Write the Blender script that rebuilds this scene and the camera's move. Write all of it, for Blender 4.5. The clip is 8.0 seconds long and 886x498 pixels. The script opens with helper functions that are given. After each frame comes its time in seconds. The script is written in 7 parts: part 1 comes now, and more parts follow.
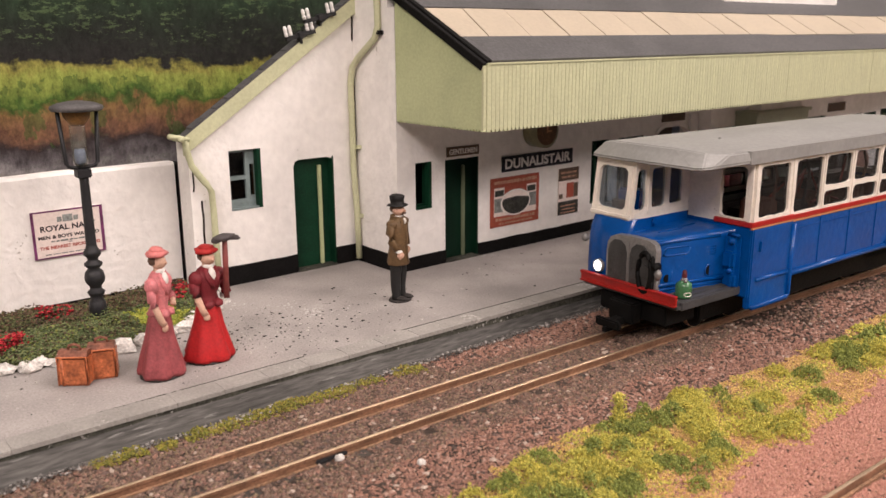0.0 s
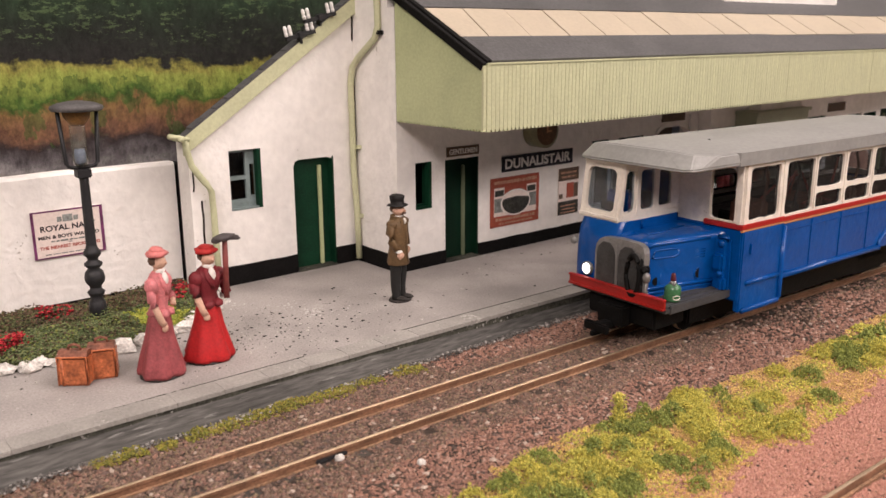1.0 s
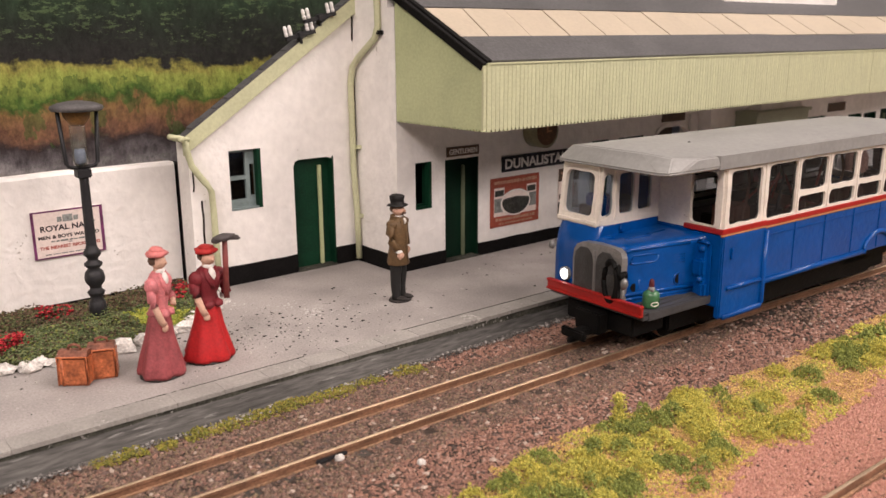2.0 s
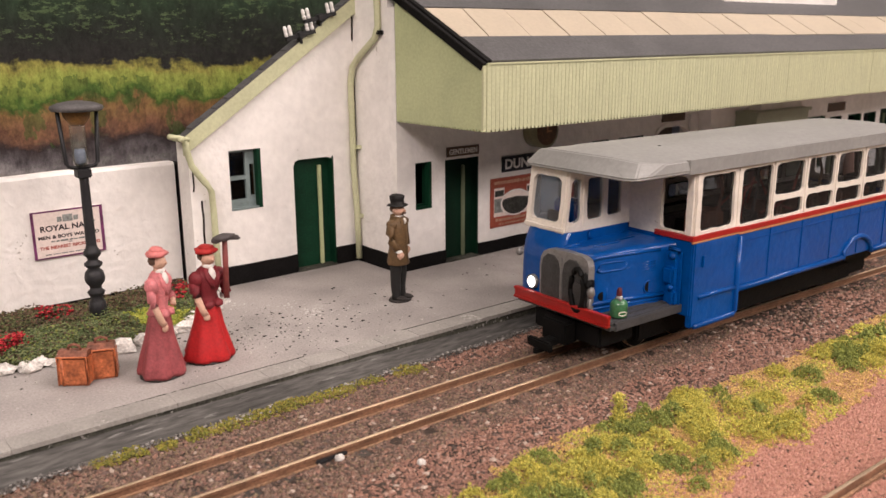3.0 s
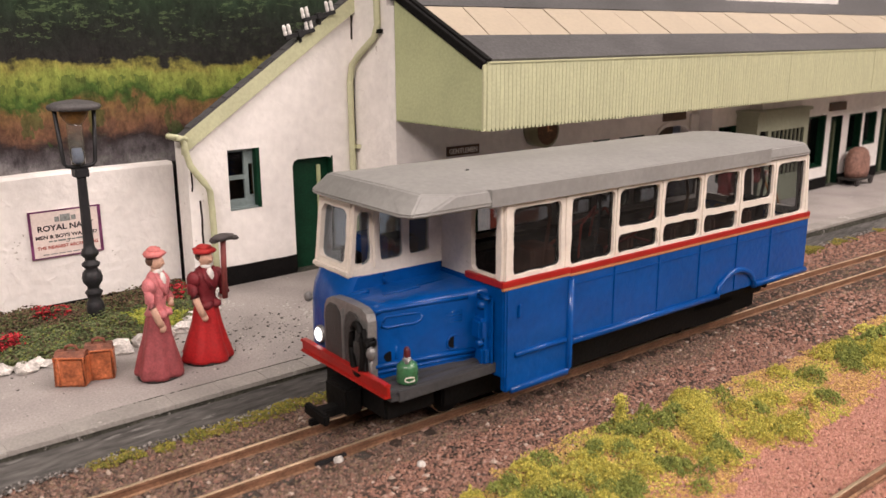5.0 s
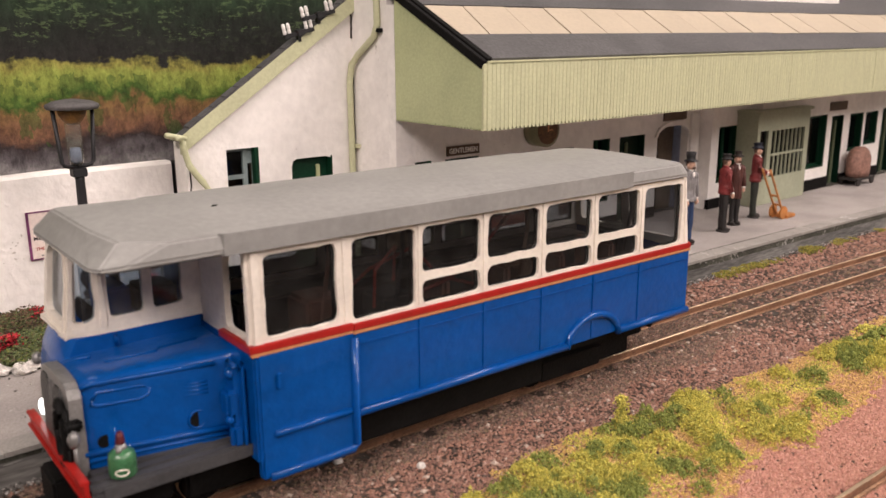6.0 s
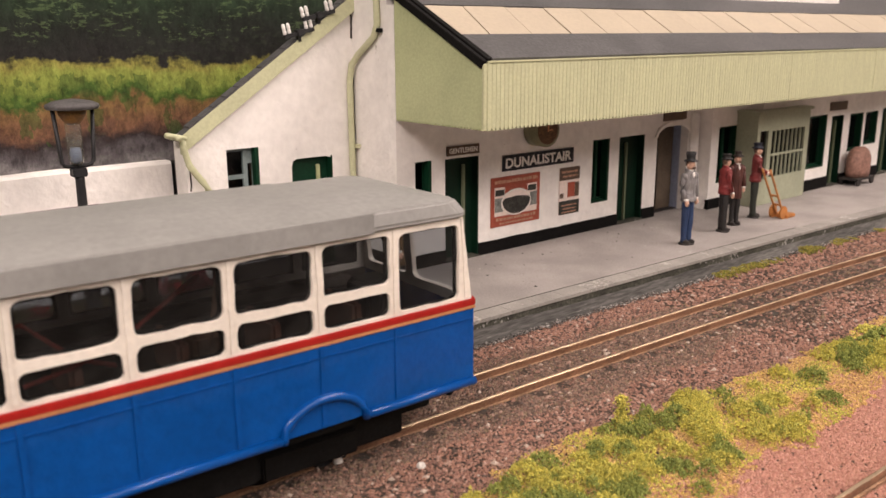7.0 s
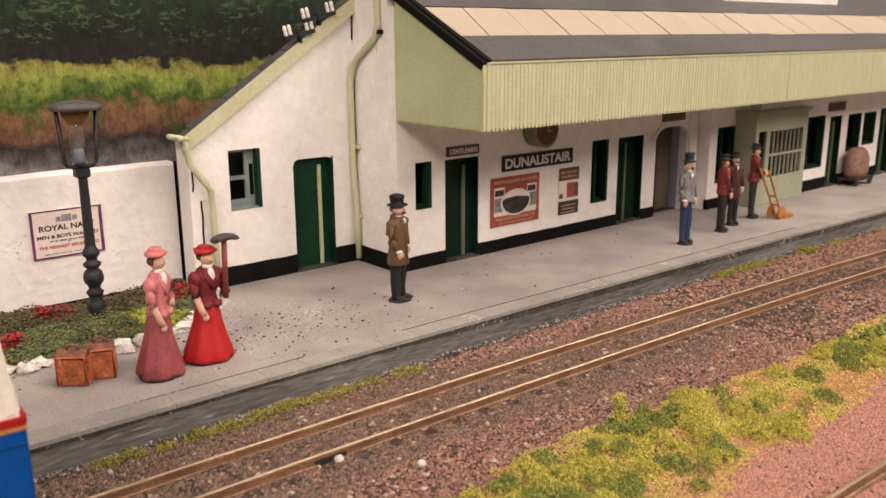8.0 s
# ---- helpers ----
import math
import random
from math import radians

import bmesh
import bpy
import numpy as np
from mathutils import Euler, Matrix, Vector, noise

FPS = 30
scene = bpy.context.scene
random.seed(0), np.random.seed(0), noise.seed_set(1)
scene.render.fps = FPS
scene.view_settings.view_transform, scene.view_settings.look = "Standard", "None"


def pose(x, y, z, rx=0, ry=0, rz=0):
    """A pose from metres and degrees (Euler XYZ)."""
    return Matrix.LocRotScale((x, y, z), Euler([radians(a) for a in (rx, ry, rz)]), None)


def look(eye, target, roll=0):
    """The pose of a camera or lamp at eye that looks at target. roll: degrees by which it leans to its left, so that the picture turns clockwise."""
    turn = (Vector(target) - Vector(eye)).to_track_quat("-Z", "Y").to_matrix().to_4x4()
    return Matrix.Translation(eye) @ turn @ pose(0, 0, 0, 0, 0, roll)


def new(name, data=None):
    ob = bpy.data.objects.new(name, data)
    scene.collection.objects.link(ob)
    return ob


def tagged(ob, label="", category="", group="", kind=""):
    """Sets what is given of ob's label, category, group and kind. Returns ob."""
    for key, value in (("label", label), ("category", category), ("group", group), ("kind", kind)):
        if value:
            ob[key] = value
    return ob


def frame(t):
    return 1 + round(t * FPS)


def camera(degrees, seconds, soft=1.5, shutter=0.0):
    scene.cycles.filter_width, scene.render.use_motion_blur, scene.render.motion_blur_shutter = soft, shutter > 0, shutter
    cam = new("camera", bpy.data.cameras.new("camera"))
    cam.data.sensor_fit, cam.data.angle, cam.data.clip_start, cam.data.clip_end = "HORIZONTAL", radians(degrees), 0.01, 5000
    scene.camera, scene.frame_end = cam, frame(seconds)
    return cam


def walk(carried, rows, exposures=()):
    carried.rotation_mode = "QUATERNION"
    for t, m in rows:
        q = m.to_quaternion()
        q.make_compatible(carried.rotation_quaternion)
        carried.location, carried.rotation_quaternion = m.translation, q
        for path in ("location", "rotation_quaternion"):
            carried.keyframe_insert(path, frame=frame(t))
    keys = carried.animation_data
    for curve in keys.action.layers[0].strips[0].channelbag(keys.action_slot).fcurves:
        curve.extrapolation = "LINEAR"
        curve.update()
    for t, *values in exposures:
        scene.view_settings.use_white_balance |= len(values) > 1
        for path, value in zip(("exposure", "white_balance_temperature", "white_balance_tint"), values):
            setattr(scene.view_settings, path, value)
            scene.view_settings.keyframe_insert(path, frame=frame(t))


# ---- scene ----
MM = 0.001  # everything below is written in millimetres of the model

# ---- camera and its path ----
EYE = (0.0, -114.18, 65.47)
YAW, PITCH, ROLL = radians(39.954), radians(14.147), -0.297
FORWARD = Vector((math.sin(YAW) * math.cos(PITCH), math.cos(YAW) * math.cos(PITCH), -math.sin(PITCH)))


def eye_row(t, ahead):
    e = Vector(EYE) + FORWARD * ahead
    return (t, look(e * MM, (e + FORWARD * 200) * MM, ROLL))


cam = camera(54.87, 8.0)
cam.data.dof.use_dof = True
cam.data.dof.focus_distance = 0.19
cam.data.dof.aperture_fstop = 50
walk(cam, [eye_row(0, -0.4), eye_row(3.5, -0.4), eye_row(4.5, 0.1), eye_row(5.8, 1.7), eye_row(6.5, 1.7), eye_row(7.5, 1.5), eye_row(8, 0.2)], [(0, 0.0, 6500, 10), (5.8, 0.0, 6500, 10), (6.5, 0.02, 6640, 10), (7, 0.02, 6690, 10), (7.5, 0.0, 6790, 10), (8, -0.05, 6950, 10)])

# ---- world, hall lights, exposure ----
world = bpy.data.worlds.new("hall_air")
scene.world = world
world.use_nodes = True
world.node_tree.nodes["Background"].inputs[0].default_value = (1.0, 0.86, 0.72, 1)
world.node_tree.nodes["Background"].inputs[1].default_value = 0.14
scene.view_settings.exposure = 0.0


def hall_lamp(x, y, z, w, d, power, target):
    data = bpy.data.lights.new("ceiling_light", "AREA")
    data.shape, data.size, data.size_y = "RECTANGLE", w, d
    data.energy, data.color = power, (1.0, 0.855, 0.80)
    ob = new("ceiling_light", data)
    ob.matrix_world = look((x, y, z), target)
    return ob


hall_lamp(0.28, -1.02, 0.72, 1.2, 0.40, 10.9, (0.22, 0.02, 0.02))
# added to brighten the platform's right end; no such lamp is known
hall_lamp(0.66, -0.42, 0.78, 0.75, 0.25, 8.8, (0.26, 0.03, 0))
hall_lamp(0.25, 0.11, 0.80, 0.75, 0.25, 3.2, (0.2, 0.0, 0))
hall_lamp(-0.70, -0.50, 0.76, 0.6, 0.25, 11.0, (0.1, 0.02, 0))


# ---- materials ----
def mat(name, base, rough=0.6, metal=0.0, var=0.16, size=6.0, fine=0.5, bump=0.12, second=None, spec=0.4, island=0.0, coat=0.0, stretch=(1, 1, 1), flecks=None, deep=0.0003, ridges=0.0):
    """Two scales of noise over the base colour and a fine relief; sizes in millimetres."""
    m = bpy.data.materials.new(name)
    m.use_nodes = True
    nt = m.node_tree
    N, L = nt.nodes, nt.links
    b = N["Principled BSDF"]
    tc = N.new("ShaderNodeTexCoord")
    mp = N.new("ShaderNodeMapping")
    mp.inputs["Scale"].default_value = [1000.0 * s for s in stretch]
    oi, shift = N.new("ShaderNodeObjectInfo"), N.new("ShaderNodeVectorMath")
    shift.operation = "MULTIPLY"
    shift.inputs[1].default_value = (170.0, 90.0, 230.0)
    L.new(oi.outputs["Random"], shift.inputs[0])
    L.new(shift.outputs["Vector"], mp.inputs["Location"])
    L.new(tc.outputs["Object"], mp.inputs["Vector"])
    n1, n2 = N.new("ShaderNodeTexNoise"), N.new("ShaderNodeTexNoise")
    n1.inputs["Scale"].default_value, n1.inputs["Detail"].default_value = 1.0 / size, 4
    n2.inputs["Scale"].default_value, n2.inputs["Detail"].default_value = 1.0 / fine, 3
    for n in (n1, n2):
        L.new(mp.outputs["Vector"], n.inputs["Vector"])
    ramp = N.new("ShaderNodeMix")
    ramp.data_type = "RGBA"
    dark = [c * (1 - var) for c in base]
    light = second or [min(1, c * (1 + var)) for c in base]
    ramp.inputs["A"].default_value, ramp.inputs["B"].default_value = (*dark, 1), (*light, 1)
    mr = N.new("ShaderNodeMapRange")
    mr.inputs["From Min"].default_value, mr.inputs["From Max"].default_value = 0.33, 0.67
    L.new(n1.outputs["Fac"], mr.inputs["Value"])
    L.new(mr.outputs["Result"], ramp.inputs["Factor"])
    last = ramp.outputs["Result"]
    hsv = N.new("ShaderNodeHueSaturation")
    vr = N.new("ShaderNodeMapRange")
    vr.inputs["From Min"].default_value, vr.inputs["From Max"].default_value = 0.3, 0.7
    vr.inputs["To Min"].default_value, vr.inputs["To Max"].default_value = 1 - var, 1 + var
    L.new(n2.outputs["Fac"], vr.inputs["Value"])
    L.new(vr.outputs["Result"], hsv.inputs["Value"])
    L.new(last, hsv.inputs["Color"])
    last = hsv.outputs["Color"]
    if island:
        g = N.new("ShaderNodeNewGeometry")
        h2 = N.new("ShaderNodeHueSaturation")
        r2 = N.new("ShaderNodeMapRange")
        r2.inputs["To Min"].default_value, r2.inputs["To Max"].default_value = 1 - island, 1 + island
        L.new(g.outputs["Random Per Island"], r2.inputs["Value"])
        L.new(r2.outputs["Result"], h2.inputs["Value"])
        L.new(last, h2.inputs["Color"])
        last = h2.outputs["Color"]
    if flecks:
        n3, n4 = N.new("ShaderNodeTexNoise"), N.new("ShaderNodeTexNoise")
        n3.inputs["Scale"].default_value, n4.inputs["Scale"].default_value, n3.inputs["Detail"].default_value = 1.1, 0.06, 3
        fm, fa = N.new("ShaderNodeMapRange"), N.new("ShaderNodeMath")
        fa.operation = "ADD"
        for n in (n3, n4):
            L.new(mp.outputs["Vector"], n.inputs["Vector"])
        L.new(n3.outputs["Fac"], fa.inputs[0])
        L.new(n4.outputs["Fac"], fa.inputs[1])
        fm.inputs["From Min"].default_value, fm.inputs["From Max"].default_value = flecks[1], flecks[1] + 0.05
        L.new(fa.outputs["Value"], fm.inputs["Value"])
        fx = N.new("ShaderNodeMix")
        fx.data_type = "RGBA"
        fx.inputs["B"].default_value = (*flecks[0], 1)
        L.new(last, fx.inputs["A"])
        L.new(fm.outputs["Result"], fx.inputs["Factor"])
        last = fx.outputs["Result"]
    L.new(last, b.inputs["Base Color"])
    b.inputs["Metallic"].default_value = metal
    b.inputs["Specular IOR Level"].default_value = spec
    b.inputs["Coat Weight"].default_value, b.inputs["Coat Roughness"].default_value = coat, 0.12
    rr = N.new("ShaderNodeMapRange")
    rr.inputs["To Min"].default_value, rr.inputs["To Max"].default_value = max(0.05, rough - 0.12), min(1, rough + 0.12)
    L.new(n1.outputs["Fac"], rr.inputs["Value"])
    L.new(rr.outputs["Result"], b.inputs["Roughness"])
    bp = N.new("ShaderNodeBump")
    bp.inputs["Strength"].default_value, bp.inputs["Distance"].default_value = min(1, bump * 3), deep
    height = n2.outputs["Fac"]
    if ridges:
        # trowel ridges and crusts in wet-laid plaster
        n6, n7 = N.new("ShaderNodeTexNoise"), N.new("ShaderNodeTexNoise")
        n6.inputs["Scale"].default_value, n6.inputs["Detail"].default_value, n6.inputs["Distortion"].default_value = 0.10, 5, 0.4
        n7.inputs["Scale"].default_value, n7.inputs["Detail"].default_value = 0.16, 2
        for n in (n6, n7):
            L.new(mp.outputs["Vector"], n.inputs["Vector"])

        def calc(op, p, q):
            c = N.new("ShaderNodeMath")
            c.operation = op
            for i, s in enumerate((p, q)):
                if isinstance(s, (int, float)):
                    c.inputs[i].default_value = s
                elif s is not None:
                    L.new(s, c.inputs[i])
            return c.outputs["Value"]

        line = calc("MAXIMUM", calc("SUBTRACT", 1.0, calc("MULTIPLY", calc("ABSOLUTE", calc("SUBTRACT", n6.outputs["Fac"], 0.5), None), 28.0)), 0.0)
        zone = calc("MINIMUM", calc("MAXIMUM", calc("MULTIPLY", calc("SUBTRACT", n7.outputs["Fac"], 0.5), 9.0), 0.0), 1.0)
        crust = calc("MINIMUM", calc("MAXIMUM", calc("MULTIPLY", calc("SUBTRACT", n6.outputs["Fac"], 0.56), 12.0), 0.0), 0.5)
        height = calc("ADD", height, calc("MULTIPLY", calc("ADD", calc("MULTIPLY", line, zone), crust), ridges))
    L.new(height, bp.inputs["Height"])
    L.new(bp.outputs["Normal"], b.inputs["Normal"])
    return m


def many(name, colours, rough=0.85, bump=0.15):
    """Pieces that each take one of several colours."""
    m = mat(name, colours[0], rough, var=0.2, size=3, fine=0.35, bump=bump, spec=0.25)
    nt = m.node_tree
    N, L = nt.nodes, nt.links
    g, cr = N.new("ShaderNodeNewGeometry"), N.new("ShaderNodeValToRGB")
    cr.color_ramp.interpolation = "CONSTANT"
    while len(cr.color_ramp.elements) < len(colours):
        cr.color_ramp.elements.new(0.5)
    for i, (e, c) in enumerate(zip(cr.color_ramp.elements, colours)):
        e.position, e.color = i / len(colours), (*c, 1)
    L.new(g.outputs["Random Per Island"], cr.inputs["Fac"])
    hs = [n for n in N if n.type == "HUE_SAT"][0]
    L.new(cr.outputs["Color"], hs.inputs["Color"])
    return m


def glass(name, tint=(0.9, 0.95, 0.95), rough=0.03, veil=0.0):
    m = bpy.data.materials.new(name)
    m.use_nodes = True
    nt = m.node_tree
    N, L = nt.nodes, nt.links
    out = N["Material Output"]
    N.remove(N["Principled BSDF"])
    tr, gl, mx = N.new("ShaderNodeBsdfTransparent"), N.new("ShaderNodeBsdfGlossy"), N.new("ShaderNodeMixShader")
    lw, pw, fr = N.new("ShaderNodeLayerWeight"), N.new("ShaderNodeMath"), N.new("ShaderNodeMapRange")
    lw.inputs["Blend"].default_value = 0.5
    pw.operation, pw.inputs[1].default_value = "POWER", 5.0
    fr.inputs["To Min"].default_value = 0.04
    L.new(lw.outputs["Facing"], pw.inputs[0])
    L.new(pw.outputs["Value"], fr.inputs["Value"])
    tr.inputs["Color"].default_value = (*tint, 1)
    gl.inputs["Roughness"].default_value = rough
    L.new(fr.outputs["Result"], mx.inputs["Fac"])
    L.new(tr.outputs["BSDF"], mx.inputs[1])
    L.new(gl.outputs["BSDF"], mx.inputs[2])
    last = mx.outputs["Shader"]
    if veil:
        df, m2, nz = N.new("ShaderNodeBsdfDiffuse"), N.new("ShaderNodeMixShader"), N.new("ShaderNodeTexNoise")
        tc, rg2 = N.new("ShaderNodeTexCoord"), N.new("ShaderNodeMapRange")
        nz.inputs["Scale"].default_value = 350
        L.new(tc.outputs["Object"], nz.inputs["Vector"])
        L.new(nz.outputs["Fac"], rg2.inputs["Value"])
        rg2.inputs["From Min"].default_value, rg2.inputs["From Max"].default_value = 0.35, 0.75
        rg2.inputs["To Min"].default_value, rg2.inputs["To Max"].default_value = veil * 0.3, veil * 1.7
        df.inputs["Color"].default_value = (0.55, 0.53, 0.5, 1)
        L.new(rg2.outputs["Result"], m2.inputs["Fac"])
        L.new(last, m2.inputs[1])
        L.new(df.outputs["BSDF"], m2.inputs[2])
        last = m2.outputs["Shader"]
    L.new(last, out.inputs["Surface"])
    return m


def glow(name, colour, strength):
    m = bpy.data.materials.new(name)
    m.use_nodes = True
    b = m.node_tree.nodes["Principled BSDF"]
    b.inputs["Base Color"].default_value = (0.9, 0.9, 0.88, 1)
    b.inputs["Emission Color"].default_value = (*colour, 1)
    b.inputs["Emission Strength"].default_value = strength
    b.inputs["Roughness"].default_value = 0.2
    return m


PLASTER = mat("plaster", (0.83, 0.80, 0.77), 0.75, var=0.05, size=9, fine=2.2, bump=0.22, flecks=((0.5, 0.46, 0.42), 1.36), deep=0.0005, ridges=0.22)
BLACK = mat("black_plinth", (0.006, 0.0055, 0.0055), 0.7, var=0.3, size=5, fine=0.6, spec=0.12)
GREEN_TRIM = mat("cream_green_trim", (0.52, 0.53, 0.34), 0.5, var=0.07, size=12, fine=0.8, bump=0.06)
GREEN_END = mat("canopy_green", (0.47, 0.51, 0.29), 0.55, var=0.07, size=10, fine=0.7, bump=0.08)
SLATE = mat("slate_grey", (0.085, 0.083, 0.085), 0.6, var=0.18, size=9, fine=0.8, bump=0.1)
PANEL = mat("cream_roof_panel", (0.46, 0.395, 0.305), 0.5, var=0.05, size=12, fine=1.0, bump=0.04)
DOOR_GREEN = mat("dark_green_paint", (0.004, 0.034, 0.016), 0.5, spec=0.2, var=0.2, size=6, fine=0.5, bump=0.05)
PLATFORM = mat("platform_concrete", (0.335, 0.31, 0.295), 0.85, flecks=((0.5, 0.48, 0.46), 1.29), var=0.16, size=15, fine=0.45, bump=0.12, spec=0.25)
COPING_TOP = mat("coping_stone", (0.30, 0.285, 0.265), 0.8, var=0.13, size=9, fine=0.5, bump=0.14, spec=0.25, flecks=((0.45, 0.43, 0.4), 1.22))
COPING = mat("pale_coping_bed", (0.33, 0.31, 0.29), 0.8, var=0.13, size=9, fine=0.5, bump=0.12, spec=0.25)
# much darker than the coping above it, with pale flecks
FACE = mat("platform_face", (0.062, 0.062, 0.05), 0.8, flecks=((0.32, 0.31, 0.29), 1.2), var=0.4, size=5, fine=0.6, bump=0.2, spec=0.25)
EARTH = mat("dark_earth", (0.06, 0.044, 0.035), 0.95, var=0.3, size=8, fine=0.5, bump=0.3, spec=0.2)
SOIL = mat("garden_soil", (0.055, 0.05, 0.025), 0.95, var=0.4, size=5, fine=0.6, bump=0.3, second=(0.09, 0.1, 0.04), spec=0.2)
RAILHEAD = mat("bright_rail_head", (0.70, 0.54, 0.37), 0.36, metal=0.7, var=0.12, size=12, fine=0.6, bump=0.03)
RAILRUST = mat("rusty_rail_side", (0.21, 0.11, 0.065), 0.6, var=0.3, size=6, fine=0.5, bump=0.1)
SLEEPER = mat("dark_sleeper", (0.05, 0.042, 0.036), 0.85, var=0.3, size=4, fine=0.4, bump=0.2)
IRON = mat("black_iron", (0.016, 0.016, 0.018), 0.5, var=0.2, size=5, fine=0.5, bump=0.08)
BLUE = mat("bright_blue_enamel", (0.0, 0.064, 0.285), 0.4, var=0.1, size=8, fine=1.6, bump=0.17, spec=0.12, coat=0.5)
WHITE = mat("cream_white_enamel", (0.78, 0.72, 0.64), 0.4, var=0.06, size=6, fine=0.8, bump=0.08, flecks=((0.42, 0.34, 0.27), 1.36))
RED = mat("red_enamel", (0.36, 0.016, 0.013), 0.35, var=0.12, size=5, fine=0.6, bump=0.05)
ORANGE = mat("orange_line", (0.50, 0.22, 0.10), 0.45, var=0.1, size=5, fine=0.6, bump=0.03)
ROOFGREY = mat("grey_roof_paint", (0.268, 0.266, 0.256), 0.55, var=0.08, size=11, fine=1.0, bump=0.04)
STEPGREY = mat("dark_grey_step", (0.055, 0.055, 0.058), 0.55, var=0.15, size=6, fine=0.5, bump=0.08)
CHASSIS = mat("black_chassis", (0.005, 0.005, 0.005), 0.6, var=0.3, size=4, fine=0.5, bump=0.1, spec=0.15)
# near-black, so the shade inside the rooms is in the colour
INSIDE = mat("interior_shade_dark", (0.022, 0.018, 0.017), 0.7, var=0.3, size=8, fine=0.8, bump=0.1)
CHROME = mat("dull_silver", (0.24, 0.235, 0.23), 0.4, metal=0.4, var=0.15, size=3, fine=0.4, bump=0.05)
GRILLE = mat("grille_grey", (0.06, 0.06, 0.06), 0.45, metal=0.3, var=0.25, size=2, fine=0.25, bump=0.2)
BOTTLE = mat("green_bottle_paint", (0.05, 0.16, 0.07), 0.3, var=0.2, size=2, fine=0.4, bump=0.05, coat=0.3)
WIRE = mat("red_wire", (0.48, 0.07, 0.05), 0.5, var=0.15, size=3, fine=0.5)
# the dark tint stands for the unlit cabin behind the panes
PANE = glass("dimmed_pane", (0.58, 0.6, 0.62), 0.03, 0.012)
# grey veil on the glass: dust, with soft reflections painted in
SCREEN = glass("veiled_windscreen", (0.66, 0.71, 0.76), 0.04, 0.05)
SMOKE = glass("smoky_pane", (0.55, 0.58, 0.6), 0.05)
HEADLIGHT = glow("lit_headlamp", (1.0, 0.98, 0.95), 3.0)
# darker copies of the door green and its strip, except on the lean-to
DOOR_DARK = mat("darker_door_green", (0.0025, 0.018, 0.009), 0.5, spec=0.2, var=0.2, size=6, fine=0.5, bump=0.05)
DOOR_STRIP = mat("darker_door_strip", (0.13, 0.155, 0.095), 0.6, var=0.15, size=5, fine=0.5, bump=0.05)
# lighter rust, with the shine along the rail foot painted in
RAILFOOT = mat("rail_foot_highlight", (0.34, 0.20, 0.12), 0.45, metal=0.3, var=0.35, size=4, fine=0.5, bump=0.08)
CABIN = mat("cabin_brown", (0.045, 0.034, 0.03), 0.6, var=0.3, size=8, fine=0.8, bump=0.1)
MORTAR = mat("grey_mortar_slope", (0.082, 0.079, 0.074), 0.9, var=0.35, size=4, fine=0.5, bump=0.25, flecks=((0.19, 0.185, 0.175), 1.2), stretch=(0.12, 1, 1), spec=0.2)
STONE = mat("white_stone", (0.60, 0.575, 0.54), 0.85, var=0.28, size=2.2, fine=0.5, bump=0.2)
# unseen hall surfaces, darkened to cut the light they bounce back
WALLS = mat("dark_hall_paint", (0.19, 0.178, 0.165), 0.9, var=0.04, size=300, fine=40, bump=0.02)


# ---- builders ----
def box(bm, x0, x1, y0, y1, z0, z1, bev=0.0):
    v = [bm.verts.new(c) for c in ((x0, y0, z0), (x1, y0, z0), (x1, y1, z0), (x0, y1, z0), (x0, y0, z1), (x1, y0, z1), (x1, y1, z1), (x0, y1, z1))]
    f = [bm.faces.new([v[i] for i in q]) for q in ((3, 2, 1, 0), (4, 5, 6, 7), (0, 1, 5, 4), (1, 2, 6, 5), (2, 3, 7, 6), (3, 0, 4, 7))]
    if bev:
        bmesh.ops.bevel(bm, geom=list({e for q in f for e in q.edges}), offset=bev, segments=2, affect="EDGES", clamp_overlap=True)


def prism(bm, outline, axis, a, b):
    """A closed outline of (u, w) drawn out along an axis from a to b."""
    def at(u, w, c):
        return ((c, u, w), (u, c, w), (u, w, c))[axis]
    lo = [bm.verts.new(at(u, w, a)) for u, w in outline]
    hi = [bm.verts.new(at(u, w, b)) for u, w in outline]
    n = len(outline)
    bm.faces.new(lo), bm.faces.new(hi[::-1])
    for i in range(n):
        bm.faces.new((lo[i], hi[i], hi[(i + 1) % n], lo[(i + 1) % n]))
    bmesh.ops.recalc_face_normals(bm, faces=bm.faces)


def turned(bm, profile, x, y, n=20, squash=1.0):
    """A turned form: rings of (radius, height) round an upright axis."""
    rings = [[bm.verts.new((x + r * math.cos(2 * math.pi * i / n), y + squash * r * math.sin(2 * math.pi * i / n), z)) for i in range(n)] for r, z in profile]
    for a, b in zip(rings, rings[1:]):
        for i in range(n):
            bm.faces.new((a[i], a[(i + 1) % n], b[(i + 1) % n], b[i]))
    bm.faces.new(rings[0][::-1]), bm.faces.new(rings[-1])


